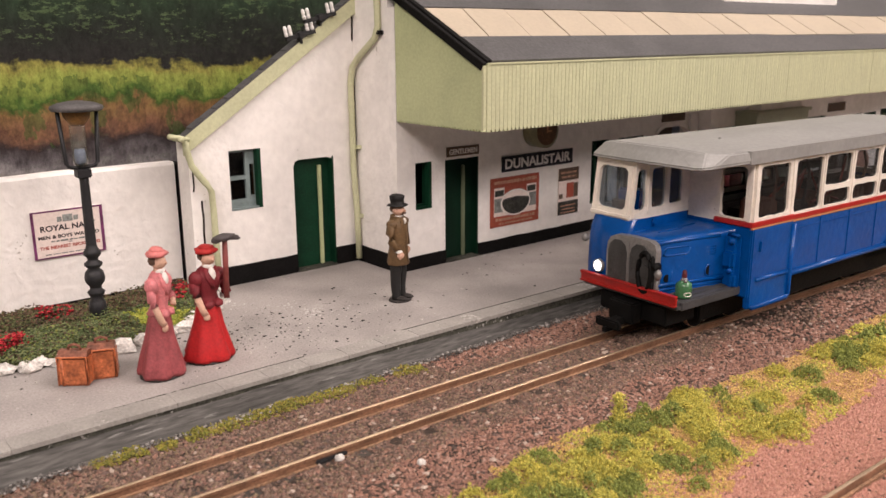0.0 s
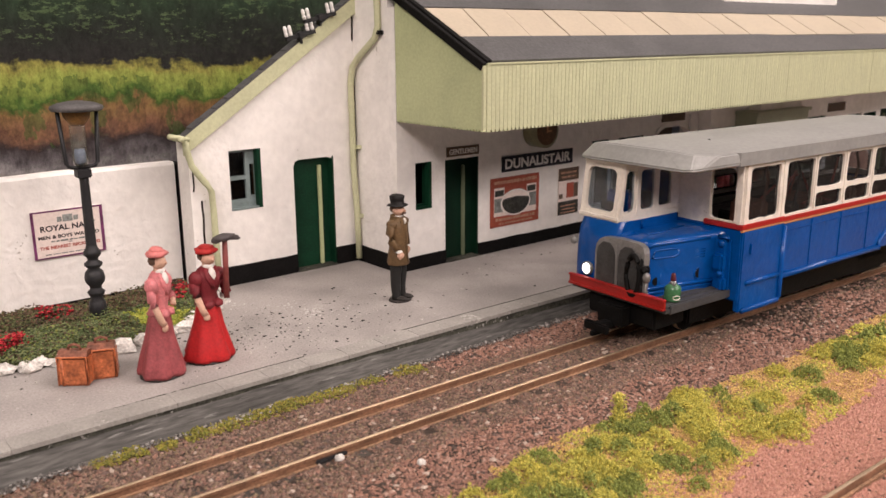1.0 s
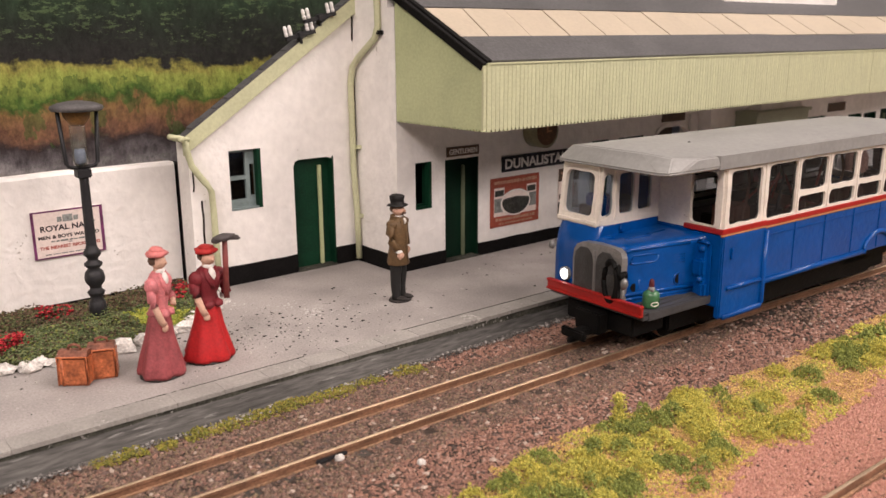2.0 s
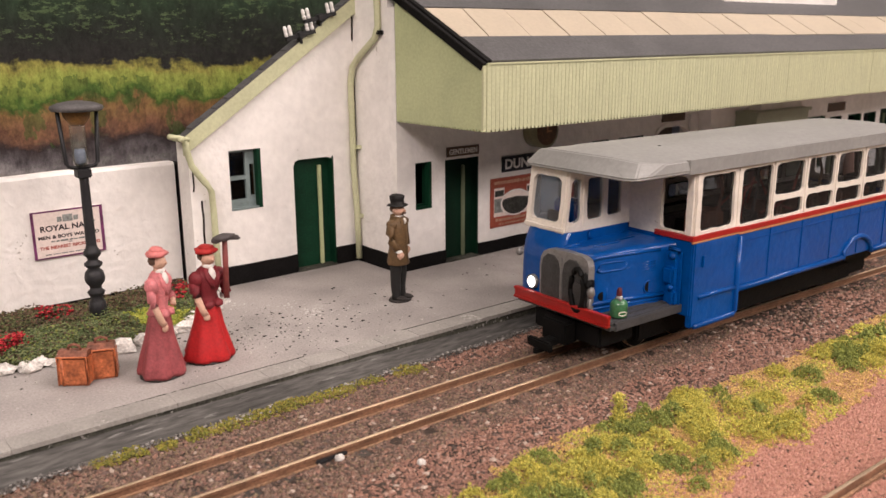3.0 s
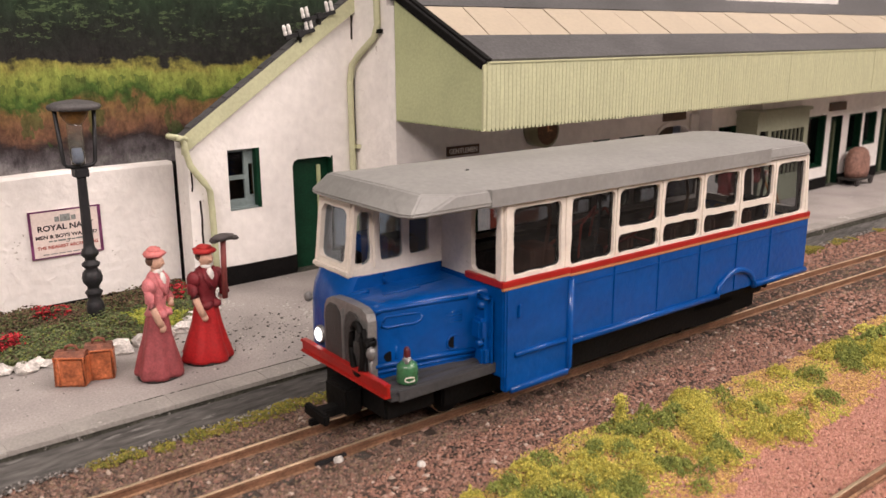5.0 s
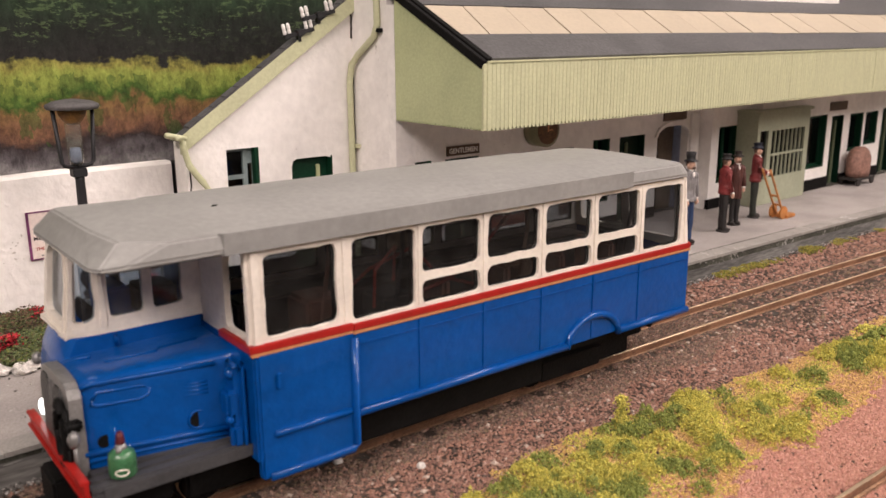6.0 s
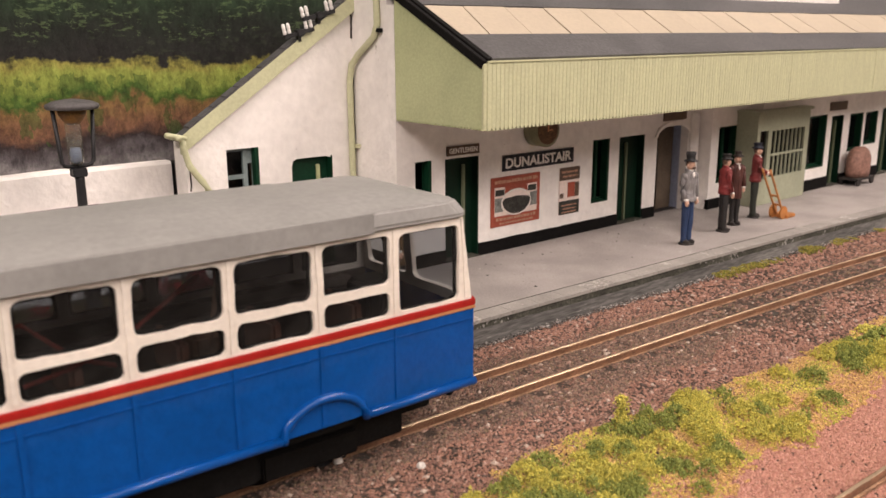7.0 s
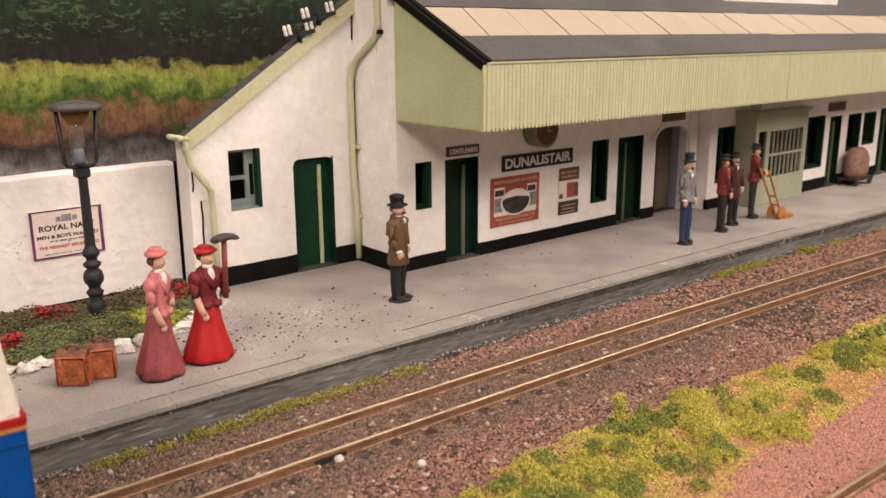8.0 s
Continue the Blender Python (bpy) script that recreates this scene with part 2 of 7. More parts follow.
def tube(bm, points, r, n=8):
    """A round pipe along points."""
    rings = []
    pts = [Vector(q) for q in points]
    for i, q in enumerate(pts):
        d = (pts[min(i + 1, len(pts) - 1)] - pts[max(i - 1, 0)]).normalized()
        u = d.orthogonal().normalized() if abs(d.z) > 0.95 else d.cross(Vector((0, 0, 1))).normalized()
        if abs(d.z) > 0.95:
            u = (Vector((1, 0, 0)) - d * d.x).normalized()
        w = d.cross(u)
        rings.append([bm.verts.new(q + (u * math.cos(2 * math.pi * k / n) + w * math.sin(2 * math.pi * k / n)) * r) for k in range(n)])
    for a, b in zip(rings, rings[1:]):
        for k in range(n):
            bm.faces.new((a[k], a[(k + 1) % n], b[(k + 1) % n], b[k]))
    bm.faces.new(rings[0][::-1]), bm.faces.new(rings[-1])
    bmesh.ops.recalc_face_normals(bm, faces=bm.faces)


def lump(bm, x, y, z, rx, ry, rz, seed=0, rough=0.18, sub=2):
    """An uneven rounded lump."""
    r = bmesh.ops.create_icosphere(bm, subdivisions=sub, radius=1)
    for v in r["verts"]:
        k = 1 + rough * noise.noise(v.co * 1.7 + Vector((seed * 3.1, seed * 1.7, seed)))
        v.co = Vector((x + v.co.x * rx * k, y + v.co.y * ry * k, z + v.co.z * rz * k))


def pierced(bm, u0, u1, w0, w1, c0, c1, holes, axis=1):
    """An upright wall from u0 to u1 and w0 to w1, between c0 and c1 of the axis across it, with rectangular openings (u0, u1, w0, w1)."""
    us = sorted({u0, u1, *[h[0] for h in holes], *[h[1] for h in holes]})
    ws = sorted({w0, w1, *[h[2] for h in holes], *[h[3] for h in holes]})
    solid = [[not any(h[0] <= (a + b) / 2 <= h[1] and h[2] <= (c + d) / 2 <= h[3] for h in holes) for c, d in zip(ws, ws[1:])] for a, b in zip(us, us[1:])]
    seen = {}

    def vert(i, j, c):
        if (i, j, c) not in seen:
            seen[i, j, c] = bm.verts.new((us[i], c, ws[j]) if axis == 1 else (c, us[i], ws[j]))
        return seen[i, j, c]

    for i in range(len(us) - 1):
        for j in range(len(ws) - 1):
            if not solid[i][j]:
                continue
            q = ((i, j), (i + 1, j), (i + 1, j + 1), (i, j + 1))
            bm.faces.new([vert(*k, c0) for k in q]), bm.faces.new([vert(*k, c1) for k in q[::-1]])
            for (da, db), (s, e) in (((0, -1), (0, 1)), ((1, 0), (1, 2)), ((0, 1), (2, 3)), ((-1, 0), (3, 0))):
                a, b = i + da, j + db
                if not (0 <= a < len(us) - 1 and 0 <= b < len(ws) - 1) or not solid[a][b]:
                    bm.faces.new((vert(*q[s], c0), vert(*q[s], c1), vert(*q[e], c1), vert(*q[e], c0)))
    bmesh.ops.recalc_face_normals(bm, faces=bm.faces)


def thing(name, x, y, z, label, category, group="", kind=""):
    ob = new(name)
    ob.empty_display_size = 0.005
    ob.location = (x * MM, y * MM, z * MM)
    return tagged(ob, label, category, group, kind)


def part(name, bm, material, parent=None, label="", smooth=False, world_space=False):
    """One mesh object under a thing or part, from a bmesh in millimetres."""
    if world_space and parent:
        off = Vector(parent.location)
        if parent.parent:
            off += parent.parent.location
        bmesh.ops.translate(bm, verts=bm.verts, vec=-off / MM)
    bmesh.ops.scale(bm, verts=bm.verts, vec=(MM, MM, MM))
    me = bpy.data.meshes.new(name)
    bm.to_mesh(me)
    bm.free()
    for m in material if isinstance(material, (list, tuple)) else [material]:
        me.materials.append(m)
    if smooth:
        for f in me.polygons:
            f.use_smooth = True
    ob = new(name, me)
    if parent:
        ob.parent = parent
    if label:
        ob["label"] = label
    return ob


def solid(name, material, label, category, kind, build, smooth=False, group=""):
    bm = bmesh.new()
    build(bm)
    return tagged(part(name, bm, material, None, "", smooth), label, category, group, kind)


def piece(name, material, parent, build, label="", smooth=False, world_space=False):
    bm = bmesh.new()
    build(bm)
    return part(name, bm, material, parent, label, smooth, world_space)


def grains(name, spots, material, label, category, squash=0.7):
    """Many small uneven stones joined into one mesh; spots: x, y, z, radius."""
    base = np.array(((1, 0, 0), (0, 1, 0), (-1, 0, 0), (0, -1, 0), (0, 0, 1), (0, 0, -1)), float)
    tri = np.array(((0, 1, 4), (1, 2, 4), (2, 3, 4), (3, 0, 4), (1, 0, 5), (2, 1, 5), (3, 2, 5), (0, 3, 5)))
    spots = np.asarray(spots, float)
    n = len(spots)
    rng = np.random.default_rng(n)
    v = base[None] * rng.uniform(0.65, 1.25, (n, 6, 1)) + rng.uniform(-0.25, 0.25, (n, 6, 3))
    a = rng.uniform(0, 2 * np.pi, n)
    co, si = np.cos(a)[:, None], np.sin(a)[:, None]
    x, y = v[:, :, 0] * co - v[:, :, 1] * si, v[:, :, 0] * si + v[:, :, 1] * co
    v = np.stack((x, y, v[:, :, 2] * squash), 2) * spots[:, None, 3:4] + spots[:, None, :3]
    f = (tri[None] + 6 * np.arange(n)[:, None, None]).reshape(-1, 3)
    me = bpy.data.meshes.new(name)
    me.from_pydata((v.reshape(-1, 3) * MM).tolist(), [], f.tolist())
    me.materials.append(material)
    return tagged(new(name, me), label, category, "", "stuff")


# ---- the hall and the layout's ground ----
def track_y(x):
    return 0.37 - 0.0046 * x - 0.000138 * x * x


def edge_y(x):
    return 19.5 - 0.000078 * x * x if x > 0 else 19.5


PLAT = 4.0
solid("floor", WALLS, "plain table surface under the layout board", "floor", "structure", lambda bm: box(bm, -1100, 1300, -1300, 700, -30, -10))
solid("ceiling", WALLS, "plain unseen hall ceiling, kept dark to cut bounced light", "ceiling", "structure", lambda bm: box(bm, -1100, 1300, -1300, 700, 830, 850))
solid("wall_north", WALLS, "plain unseen hall wall, kept dark to cut bounced light", "wall", "structure", lambda bm: box(bm, -1100, 1300, 700, 720, -10, 830))
solid("wall_south", WALLS, "plain unseen hall wall, kept dark to cut bounced light", "wall", "structure", lambda bm: box(bm, -1100, 1300, -1320, -1300, -10, 830))
solid("wall_west", WALLS, "plain unseen hall wall, kept dark to cut bounced light", "wall", "structure", lambda bm: box(bm, -1120, -1100, -1300, 700, -10, 830))
solid("wall_east", WALLS, "plain unseen hall wall, kept dark to cut bounced light", "wall", "structure", lambda bm: box(bm, 1300, 1320, -1300, 700, -10, 830))


def ground_z(x, y):
    z = -1.5
    d = abs(y - track_y(x))
    z -= 0.5 * max(0, min(1, (d - 11) / 8)) if y < track_y(x) else -0.5 * max(0, min(1, (d - 10) / 6))
    return z + 0.25 * noise.noise(Vector((x * 0.11, y * 0.11, 0)))


def build_ground(bm):
    xs = [-300, -150, -60] + list(range(0, 330, 4)) + [340, 380, 440, 520, 640]
    ys = [-190, -140, -110, -90] + list(range(-76, 26, 3)) + [40, 90, 170]
    g = [[bm.verts.new((x, y, ground_z(x, y))) for y in ys] for x in xs]
    for i in range(len(xs) - 1):
        for j in range(len(ys) - 1):
            bm.faces.new((g[i][j], g[i + 1][j], g[i + 1][j + 1], g[i][j + 1]))


solid("ground", EARTH, "brown earth and ballast of the layout board", "ground", "structure", build_ground, True)


def sweep(bm, section, path, closed=True):
    """A section of (across, up) carried along x by path(x) -> y."""
    xs = [-300, -200, -100, -50] + list(range(0, 320, 10)) + [330, 360, 400, 450, 520, 640]
    rows = []
    for x in xs:
        a = math.atan(path(x + 1) - path(x))
        rows.append([bm.verts.new((x - u * math.sin(a), path(x) + u * math.cos(a), w)) for u, w in section])
    n = len(section)
    for r, q in zip(rows, rows[1:]):
        for i in range(n if closed else n - 1):
            bm.faces.new((r[i], r[(i + 1) % n], q[(i + 1) % n], q[i]))
    bmesh.ops.recalc_face_normals(bm, faces=bm.faces)


def build_platform(bm):
    xs = [-300, -200, -100, -50] + list(range(0, 320, 10)) + [330, 360, 400, 450, 520, 640]
    top = [[bm.verts.new((x, edge_y(x) + 5.2 if k == 0 else k, PLAT + 0.02 * noise.noise(Vector((x, k, 3))))) for k in (0, 45, 70, 95, 165)] for x in xs]
    bot = [bm.verts.new((x, edge_y(x) + 5.2, -4)) for x in xs]
    for i in range(len(xs) - 1):
        for j in range(4):
            bm.faces.new((top[i][j], top[i + 1][j], top[i + 1][j + 1], top[i][j + 1]))
        bm.faces.new((bot[i], bot[i + 1], top[i + 1][0], top[i][0]))


platform = solid("pavement", PLATFORM, "worn pale grey concrete station platform with grit", "platform", "structure", build_platform)


def build_coping(bm):
    sweep(bm, [(0.12, PLAT - 0.42), (0.3, PLAT - 0.1), (0.6, PLAT + 0.03), (5.05, PLAT + 0.06), (5.05, 1.0), (1.2, 1.0), (1.2, PLAT - 0.42)], edge_y)


tagged(piece("coping", COPING, platform, build_coping), "grey bedding under the coping stones")
edge_stone = None
for k in range(38):
    x = 8 + 8.8 * k
    a = math.atan(edge_y(x + 1) - edge_y(x))
    if edge_stone is None:
        edge_stone = piece("coping_stone", COPING_TOP, platform, lambda bm: box(bm, 0.025, 8.775, -0.02, 5.0, -0.75, 0.10, 0.06))
        ob = edge_stone
    else:
        ob = new("coping_stone", edge_stone.data)
        ob.parent = platform
    ob.matrix_local = pose(x * MM, (edge_y(x) + 0.02) * MM, (PLAT + random.uniform(-0.02, 0.02)) * MM, random.uniform(-0.3, 0.3), 0, math.degrees(a) + random.uniform(-0.2, 0.2))


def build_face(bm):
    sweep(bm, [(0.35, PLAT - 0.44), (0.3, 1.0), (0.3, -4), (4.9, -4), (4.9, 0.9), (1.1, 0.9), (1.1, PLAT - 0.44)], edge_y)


piece("platform_face", FACE, platform, build_face, "dark platform face below the coping")


def build_fillet(bm):
    xs = [-100 + 3 * i for i in range(180)]
    rows = []
    for x in xs:
        k = 0.5 * noise.noise(Vector((x * 0.12, 0, 0)))
        h = 2.3 - 0.9 * max(0, min(1, (x - 90) / 60)) + 0.35 * noise.noise(Vector((x * 0.2, 5, 0)))
        rows.append([bm.verts.new((x, edge_y(x) + u, w)) for u, w in ((0.4, h + 0.15), (-0.1, h), (-0.9 + 0.3 * k, h - 1.0), (-2.2 + k, -0.6), (-3.4 + k, -1.9), (0.4, -3))])
    for r, q in zip(rows, rows[1:]):
        for i in range(5):
            bm.faces.new((r[i], q[i], q[i + 1], r[i + 1]))
    bmesh.ops.recalc_face_normals(bm, faces=bm.faces)


piece("mortar_slope", MORTAR, platform, build_fillet, "smeared grey mortar slope at the platform foot", True)

# ---- rails and sleepers ----
RAIL = [(-0.34, 0.0), (0.34, 0.0), (0.36, -0.5), (0.16, -0.72), (0.16, -1.65), (0.85, -1.85), (0.85, -2.05), (-0.85, -2.05), (-0.85, -1.85), (-0.16, -1.65), (-0.16, -0.72), (-0.36, -0.5)]
HEAD = [(-0.3, 0.0), (-0.22, 0.06), (0.22, 0.06), (0.3, 0.0)]


def near_y(x):
    return -65.456 - 0.037 * x


def track(path, label, xs, sunk=0.0):
    t = thing("railway_track", 0, 0, -2, label, "railway track")
    for s in (-4.95, 4.95):
        r = piece("rail", RAILRUST, t, lambda bm: sweep(bm, RAIL, lambda x: path(x) + s), "", False, True)
        piece("rail_head", RAILHEAD, r, lambda bm: sweep(bm, HEAD, lambda x: path(x) + s), "polished rail head", False, False)
        r.children[0].matrix_local = Matrix.Translation((0, 0, 2 * MM))
        # thin lighter strip carries the painted highlight of the rail foot
        ft = piece("rail_foot", RAILFOOT, r, lambda bm: sweep(bm, [(-0.75, -1.38), (-0.75, -1.6), (-0.3, -1.6), (-0.3, -1.3)], lambda x: path(x) + s), "rusty rail foot strip coloured lighter for its highlight")
        ft.matrix_local = Matrix.Translation((0, 0, 2 * MM))
    me = None
    for x in xs:
        if me is None:
            bm = bmesh.new()
            box(bm, -1.25, 1.25, -8.3, 8.3, -1.3, 0.0, 0.15)
            me = part("sleeper", bm, SLEEPER, t)
            first = me
            ob = me
        else:
            ob = new("sleeper", first.data)
            ob.parent = t
        a = math.atan(path(x + 1) - path(x))
        ob.matrix_local = pose(x * MM, path(x) * MM, ((0.42 if sunk == 0 else 0.1) + random.uniform(-0.12, 0.15) - sunk) * MM, 0, 0, math.degrees(a) + random.uniform(-2, 2))
    return t


track(track_y, "narrow gauge track with rusty rails and dark sleepers in ballast", [-60 + 6.6 * i for i in range(70)])
track(near_y, "second narrow gauge track with rusty rails in red ballast", [60 + 6.6 * i for i in range(45)], 0.9)


# ---- station building ----
station = thing("station_building", 131, 60.5, PLAT, "whitewashed station building with green canopy and black plinth", "station")
YL, YM, YW = 79.0, 60.5, 50.0          # front faces: lean-to, main range, far wing
LEAN_HOLES = [(93.4, 102.0, 23.0, 38.0), (111.3, 123.5, PLAT, 34.0)]
MAIN_HOLES = [(137.0, 142.4, 20.2, 32.7), (147.2, 159.2, PLAT, 32.5), (207.5, 215.5, 12.8, 32.7), (220.5, 233.4, PLAT, 32.6), (240.5, 258.0, PLAT, 34.2)]
MID_HOLES = [(268.6, 280.6, 13.0, 32.8)]
WING_HOLES = [(321.9, 336.5, 12.8, 33.4), (340.7, 350.3, PLAT, 32.4), (356.2, 368.0, 16.9, 32.4), (370.4, 381.7, 18.5, 32.2), (386.0, 398.0, PLAT, 33.0)]


def lean_wall(bm):
    pierced(bm, 83.0, 131.0, PLAT, 80.0, YL, YL + 3, LEAN_HOLES)
    geom = list(bm.verts) + list(bm.edges) + list(bm.faces)
    bmesh.ops.bisect_plane(bm, geom=geom, plane_co=(83.0, 0, 40.0), plane_no=Vector((-0.665, 0, 1)).normalized(), clear_outer=True)
    bmesh.ops.holes_fill(bm, edges=[e for e in bm.edges if e.is_boundary])
    for (x0, s) in ((111.3, 1), (123.5, -1)):
        prism(bm, [(x0, 34.0), (x0 + 1.6 * s, 34.0), (x0 + 0.45 * s, 33.5), (x0, 32.2)][::s], 1, YL, YL + 3)


piece("lean_to_wall", PLASTER, station, lean_wall, "rough whitewashed wall under a sloping verge", False, True)
piece("lean_to_side_wall", PLASTER, station, lambda bm: box(bm, 83.0, 86.0, YL + 3, 85.3, PLAT, 41.5), "", False, True)
# solid black filler paints the shade of the gap beside the garden wall
piece("wall_gap", BLACK, station, lambda bm: box(bm, 83.3, 86.0, 85.4, 92, PLAT, 35.0), "black filler painting the shade in the gap between the walls", False, True)
piece("return_wall", PLASTER, station, lambda bm: box(bm, 131.0, 134.0, YM + 3, YL + 3, PLAT, 92), "", False, True)
piece("front_wall", PLASTER, station, lambda bm: pierced(bm, 131.0, 264.0, PLAT, 72, YM, YM + 3, MAIN_HOLES), "", False, True)
piece("middle_wall", PLASTER, station, lambda bm: (pierced(bm, 264.0, 292.0, PLAT, 66, 55.0, 58.0, MID_HOLES), box(bm, 264.0, 267.0, 58.0, YM + 3, PLAT, 66)), "", False, True)
piece("wing_wall", PLASTER, station, lambda bm: pierced(bm, 288.0, 460.0, PLAT, 67, YW, YW + 3, WING_HOLES), "", False, True)
piece("wing_side_wall", PLASTER, station, lambda bm: box(bm, 288.0, 291.0, YW + 3, 54.9, PLAT, 66), "", False, True)
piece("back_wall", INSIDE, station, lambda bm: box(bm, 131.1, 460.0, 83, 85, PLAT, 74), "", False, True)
piece("inner_floor", INSIDE, station, lambda bm: box(bm, 134.2, 455.0, YM + 3.2, 82.9, PLAT, PLAT + 0.3), "", False, True)


def plinth(bm, x0, x1, y, holes, h=8.6):
    spans, x = [], x0
    for a, b in sorted((q[0], q[1]) for q in holes if q[2] <= PLAT):
        spans.append((x, a))
        x = b
    spans.append((x, x1))
    for a, b in spans:
        n = max(1, int((b - a) / 4))
        top = [h + 0.25 * noise.noise(Vector((a + (b - a) * i / n, y, 0)) * 0.3) for i in range(n + 1)]
        pts = [(a, PLAT)] + [(a + (b - a) * i / n, top[i]) for i in range(n + 1)] + [(b, PLAT)]
        prism(bm, pts, 1, y - 0.35, y + 1)


piece("plinth", BLACK, station, lambda bm: plinth(bm, 83, 130.6, YL, LEAN_HOLES, 8.9), "black painted plinth", False, True)
piece("plinth", BLACK, station, lambda bm: plinth(bm, 130.6, 264, YM, MAIN_HOLES, 7.6), "black painted plinth", False, True)
piece("plinth", BLACK, station, lambda bm: plinth(bm, 316, 460, YW, WING_HOLES, 8.4), "black painted plinth", False, True)
piece("plinth", BLACK, station, lambda bm: box(bm, 130.65, 132, YM + 1.1, YL - 0.4, PLAT, 8.5), "black painted plinth", False, True)


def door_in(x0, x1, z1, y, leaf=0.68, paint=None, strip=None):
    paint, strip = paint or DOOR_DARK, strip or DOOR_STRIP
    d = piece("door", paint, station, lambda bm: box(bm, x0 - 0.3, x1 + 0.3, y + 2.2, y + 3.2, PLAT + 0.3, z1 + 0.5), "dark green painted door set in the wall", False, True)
    xe = x0 + (x1 - x0) * leaf
    piece("door_edge", strip, d, lambda bm: box(bm, xe, xe + 0.9, y + 1.2, y + 2.15, PLAT + 0.6, z1 - 2.2, 0.15), "pale cream edge strip of the open leaf", False, True)
    piece("door_jamb", paint, d, lambda bm: box(bm, x1 - 0.45, x1 + 0.02, y - 0.12, y + 2.15, PLAT + 0.3, z1 + 0.02), "", False, True)
    piece("door_step", FACE, d, lambda bm: box(bm, x0 - 0.2, x1 + 0.2, y - 0.6, y + 2.1, PLAT, PLAT + 0.55, 0.1), "grey doorstep", False, True)


def window_in(x0, x1, z0, z1, y, frame_mat, bars):
    w = piece("window", frame_mat, station, lambda bm: pierced(bm, x0, x1, z0, z1, y + 1.8, y + 2.6, bars), "small sash window with painted frame", False, True)
    piece("pane", SMOKE, w, lambda bm: box(bm, x0, x1, y + 2.65, y + 2.75, z0, z1), "", False, True)
    # dark sheet stands for the shade of the room behind the pane
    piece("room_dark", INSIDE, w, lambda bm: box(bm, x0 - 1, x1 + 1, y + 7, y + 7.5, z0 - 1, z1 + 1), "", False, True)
    piece("reveal", DOOR_GREEN, w, lambda bm: box(bm, x1 - 1.0, x1 + 0.02, y - 0.1, y + 1.75, z0, z1), "dark green painted reveal", False, True)
    piece("window_sill", DOOR_GREEN if frame_mat is DOOR_GREEN else GREYBLUE, w, lambda bm: box(bm, x0, x1 - 1.05, y - 0.2, y + 1.75, z0 - 0.02, z0 + 0.5, 0.1), "", False, True)


GREYBLUE = mat("grey_blue_frame", (0.20, 0.25, 0.25), 0.5, var=0.12, size=4, fine=0.5, bump=0.05)
door_in(*LEAN_HOLES[1][:2], 34.0, YL, 0.68, DOOR_GREEN, GREEN_END)
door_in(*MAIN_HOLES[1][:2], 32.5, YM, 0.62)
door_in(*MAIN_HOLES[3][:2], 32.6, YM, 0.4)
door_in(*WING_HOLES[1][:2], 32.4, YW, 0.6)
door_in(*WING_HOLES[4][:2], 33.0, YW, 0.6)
window_in(*LEAN_HOLES[0], YL, GREYBLUE, [(94.2, 98.6, 31.3, 37.2), (94.2, 98.6, 25.3, 30.3), (99.7, 101.2, 26, 34)])
window_in(*MAIN_HOLES[0], YM, DOOR_GREEN, [(137.8, 141.2, 21.2, 32.0)])
window_in(*MAIN_HOLES[2], YM, DOOR_GREEN, [(208.3, 211.0, 13.8, 32.0), (212.0, 214.6, 13.8, 32.0)])
window_in(*MID_HOLES[0], 55.0, DOOR_GREEN, [(269.4, 273.8, 14, 32), (274.8, 279.2, 14, 32)])
piece("plinth", BLACK, station, lambda bm: plinth(bm, 264, 279, 55.0, [], 7.6), "black painted plinth", False, True)
window_in(*WING_HOLES[0], YW, DOOR_GREEN, [(323, 335.4, 14, 32.4)])
window_in(*WING_HOLES[2], YW, DOOR_GREEN, [(357.2, 367, 17.8, 31.4)])
window_in(*WING_HOLES[3], YW, DOOR_GREEN, [(371.4, 380.7, 19.6, 31.2)])

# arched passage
# the bluish shade inside the arch is put into this wall colour
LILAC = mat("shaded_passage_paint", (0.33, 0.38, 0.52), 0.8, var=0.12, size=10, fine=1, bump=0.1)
BROWN = mat("brown_stone_trim", (0.12, 0.09, 0.065), 0.7, var=0.2, size=5, fine=0.7, bump=0.15)


def arch(bm, r0, r1, cx, cz, y0, y1, n=14):
    a = [(cx + r0 * math.cos(math.pi * i / n), cz + 0.42 * r0 * math.sin(math.pi * i / n)) for i in range(n + 1)]
    b = [(cx + r1 * math.cos(math.pi * i / n), cz + 0.5 * r1 * math.sin(math.pi * i / n)) for i in range(n + 1)]
    prism(bm, a + b[::-1], 1, y0, y1)


ar = piece("archway", PLASTER, station, lambda bm: arch(bm, 8.9, 10.0, 249.2, 31.0, YM - 0.5, YM + 1.2), "whitewashed arched door surround", False, True)
piece("inner_door", BROWN, ar, lambda bm: box(bm, 249.6, 258.0, YM + 6, YM + 6.8, PLAT + 0.3, 33.5, 0.1), "brown half-open inner door", False, True)
piece("passage_wall", LILAC, ar, lambda bm: box(bm, 240.2, 258.2, YM + 14, YM + 15, PLAT, 34), "passage wall with its blue-grey shade put into the paint", False, True)
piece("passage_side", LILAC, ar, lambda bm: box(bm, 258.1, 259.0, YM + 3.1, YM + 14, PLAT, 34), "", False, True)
piece("pilaster", PLASTER, ar, lambda bm: box(bm, 258.6, 263.5, YM - 1.0, YM - 0.02, PLAT, 38, 0.2), "", False, True)

# projecting bay
# grey-green darkened, so the canopy's shade is partly in the paint
BAYPAINT = mat("shaded_grey_green_paint", (0.35, 0.37, 0.27), 0.55, var=0.08, size=8, fine=0.8, bump=0.05)
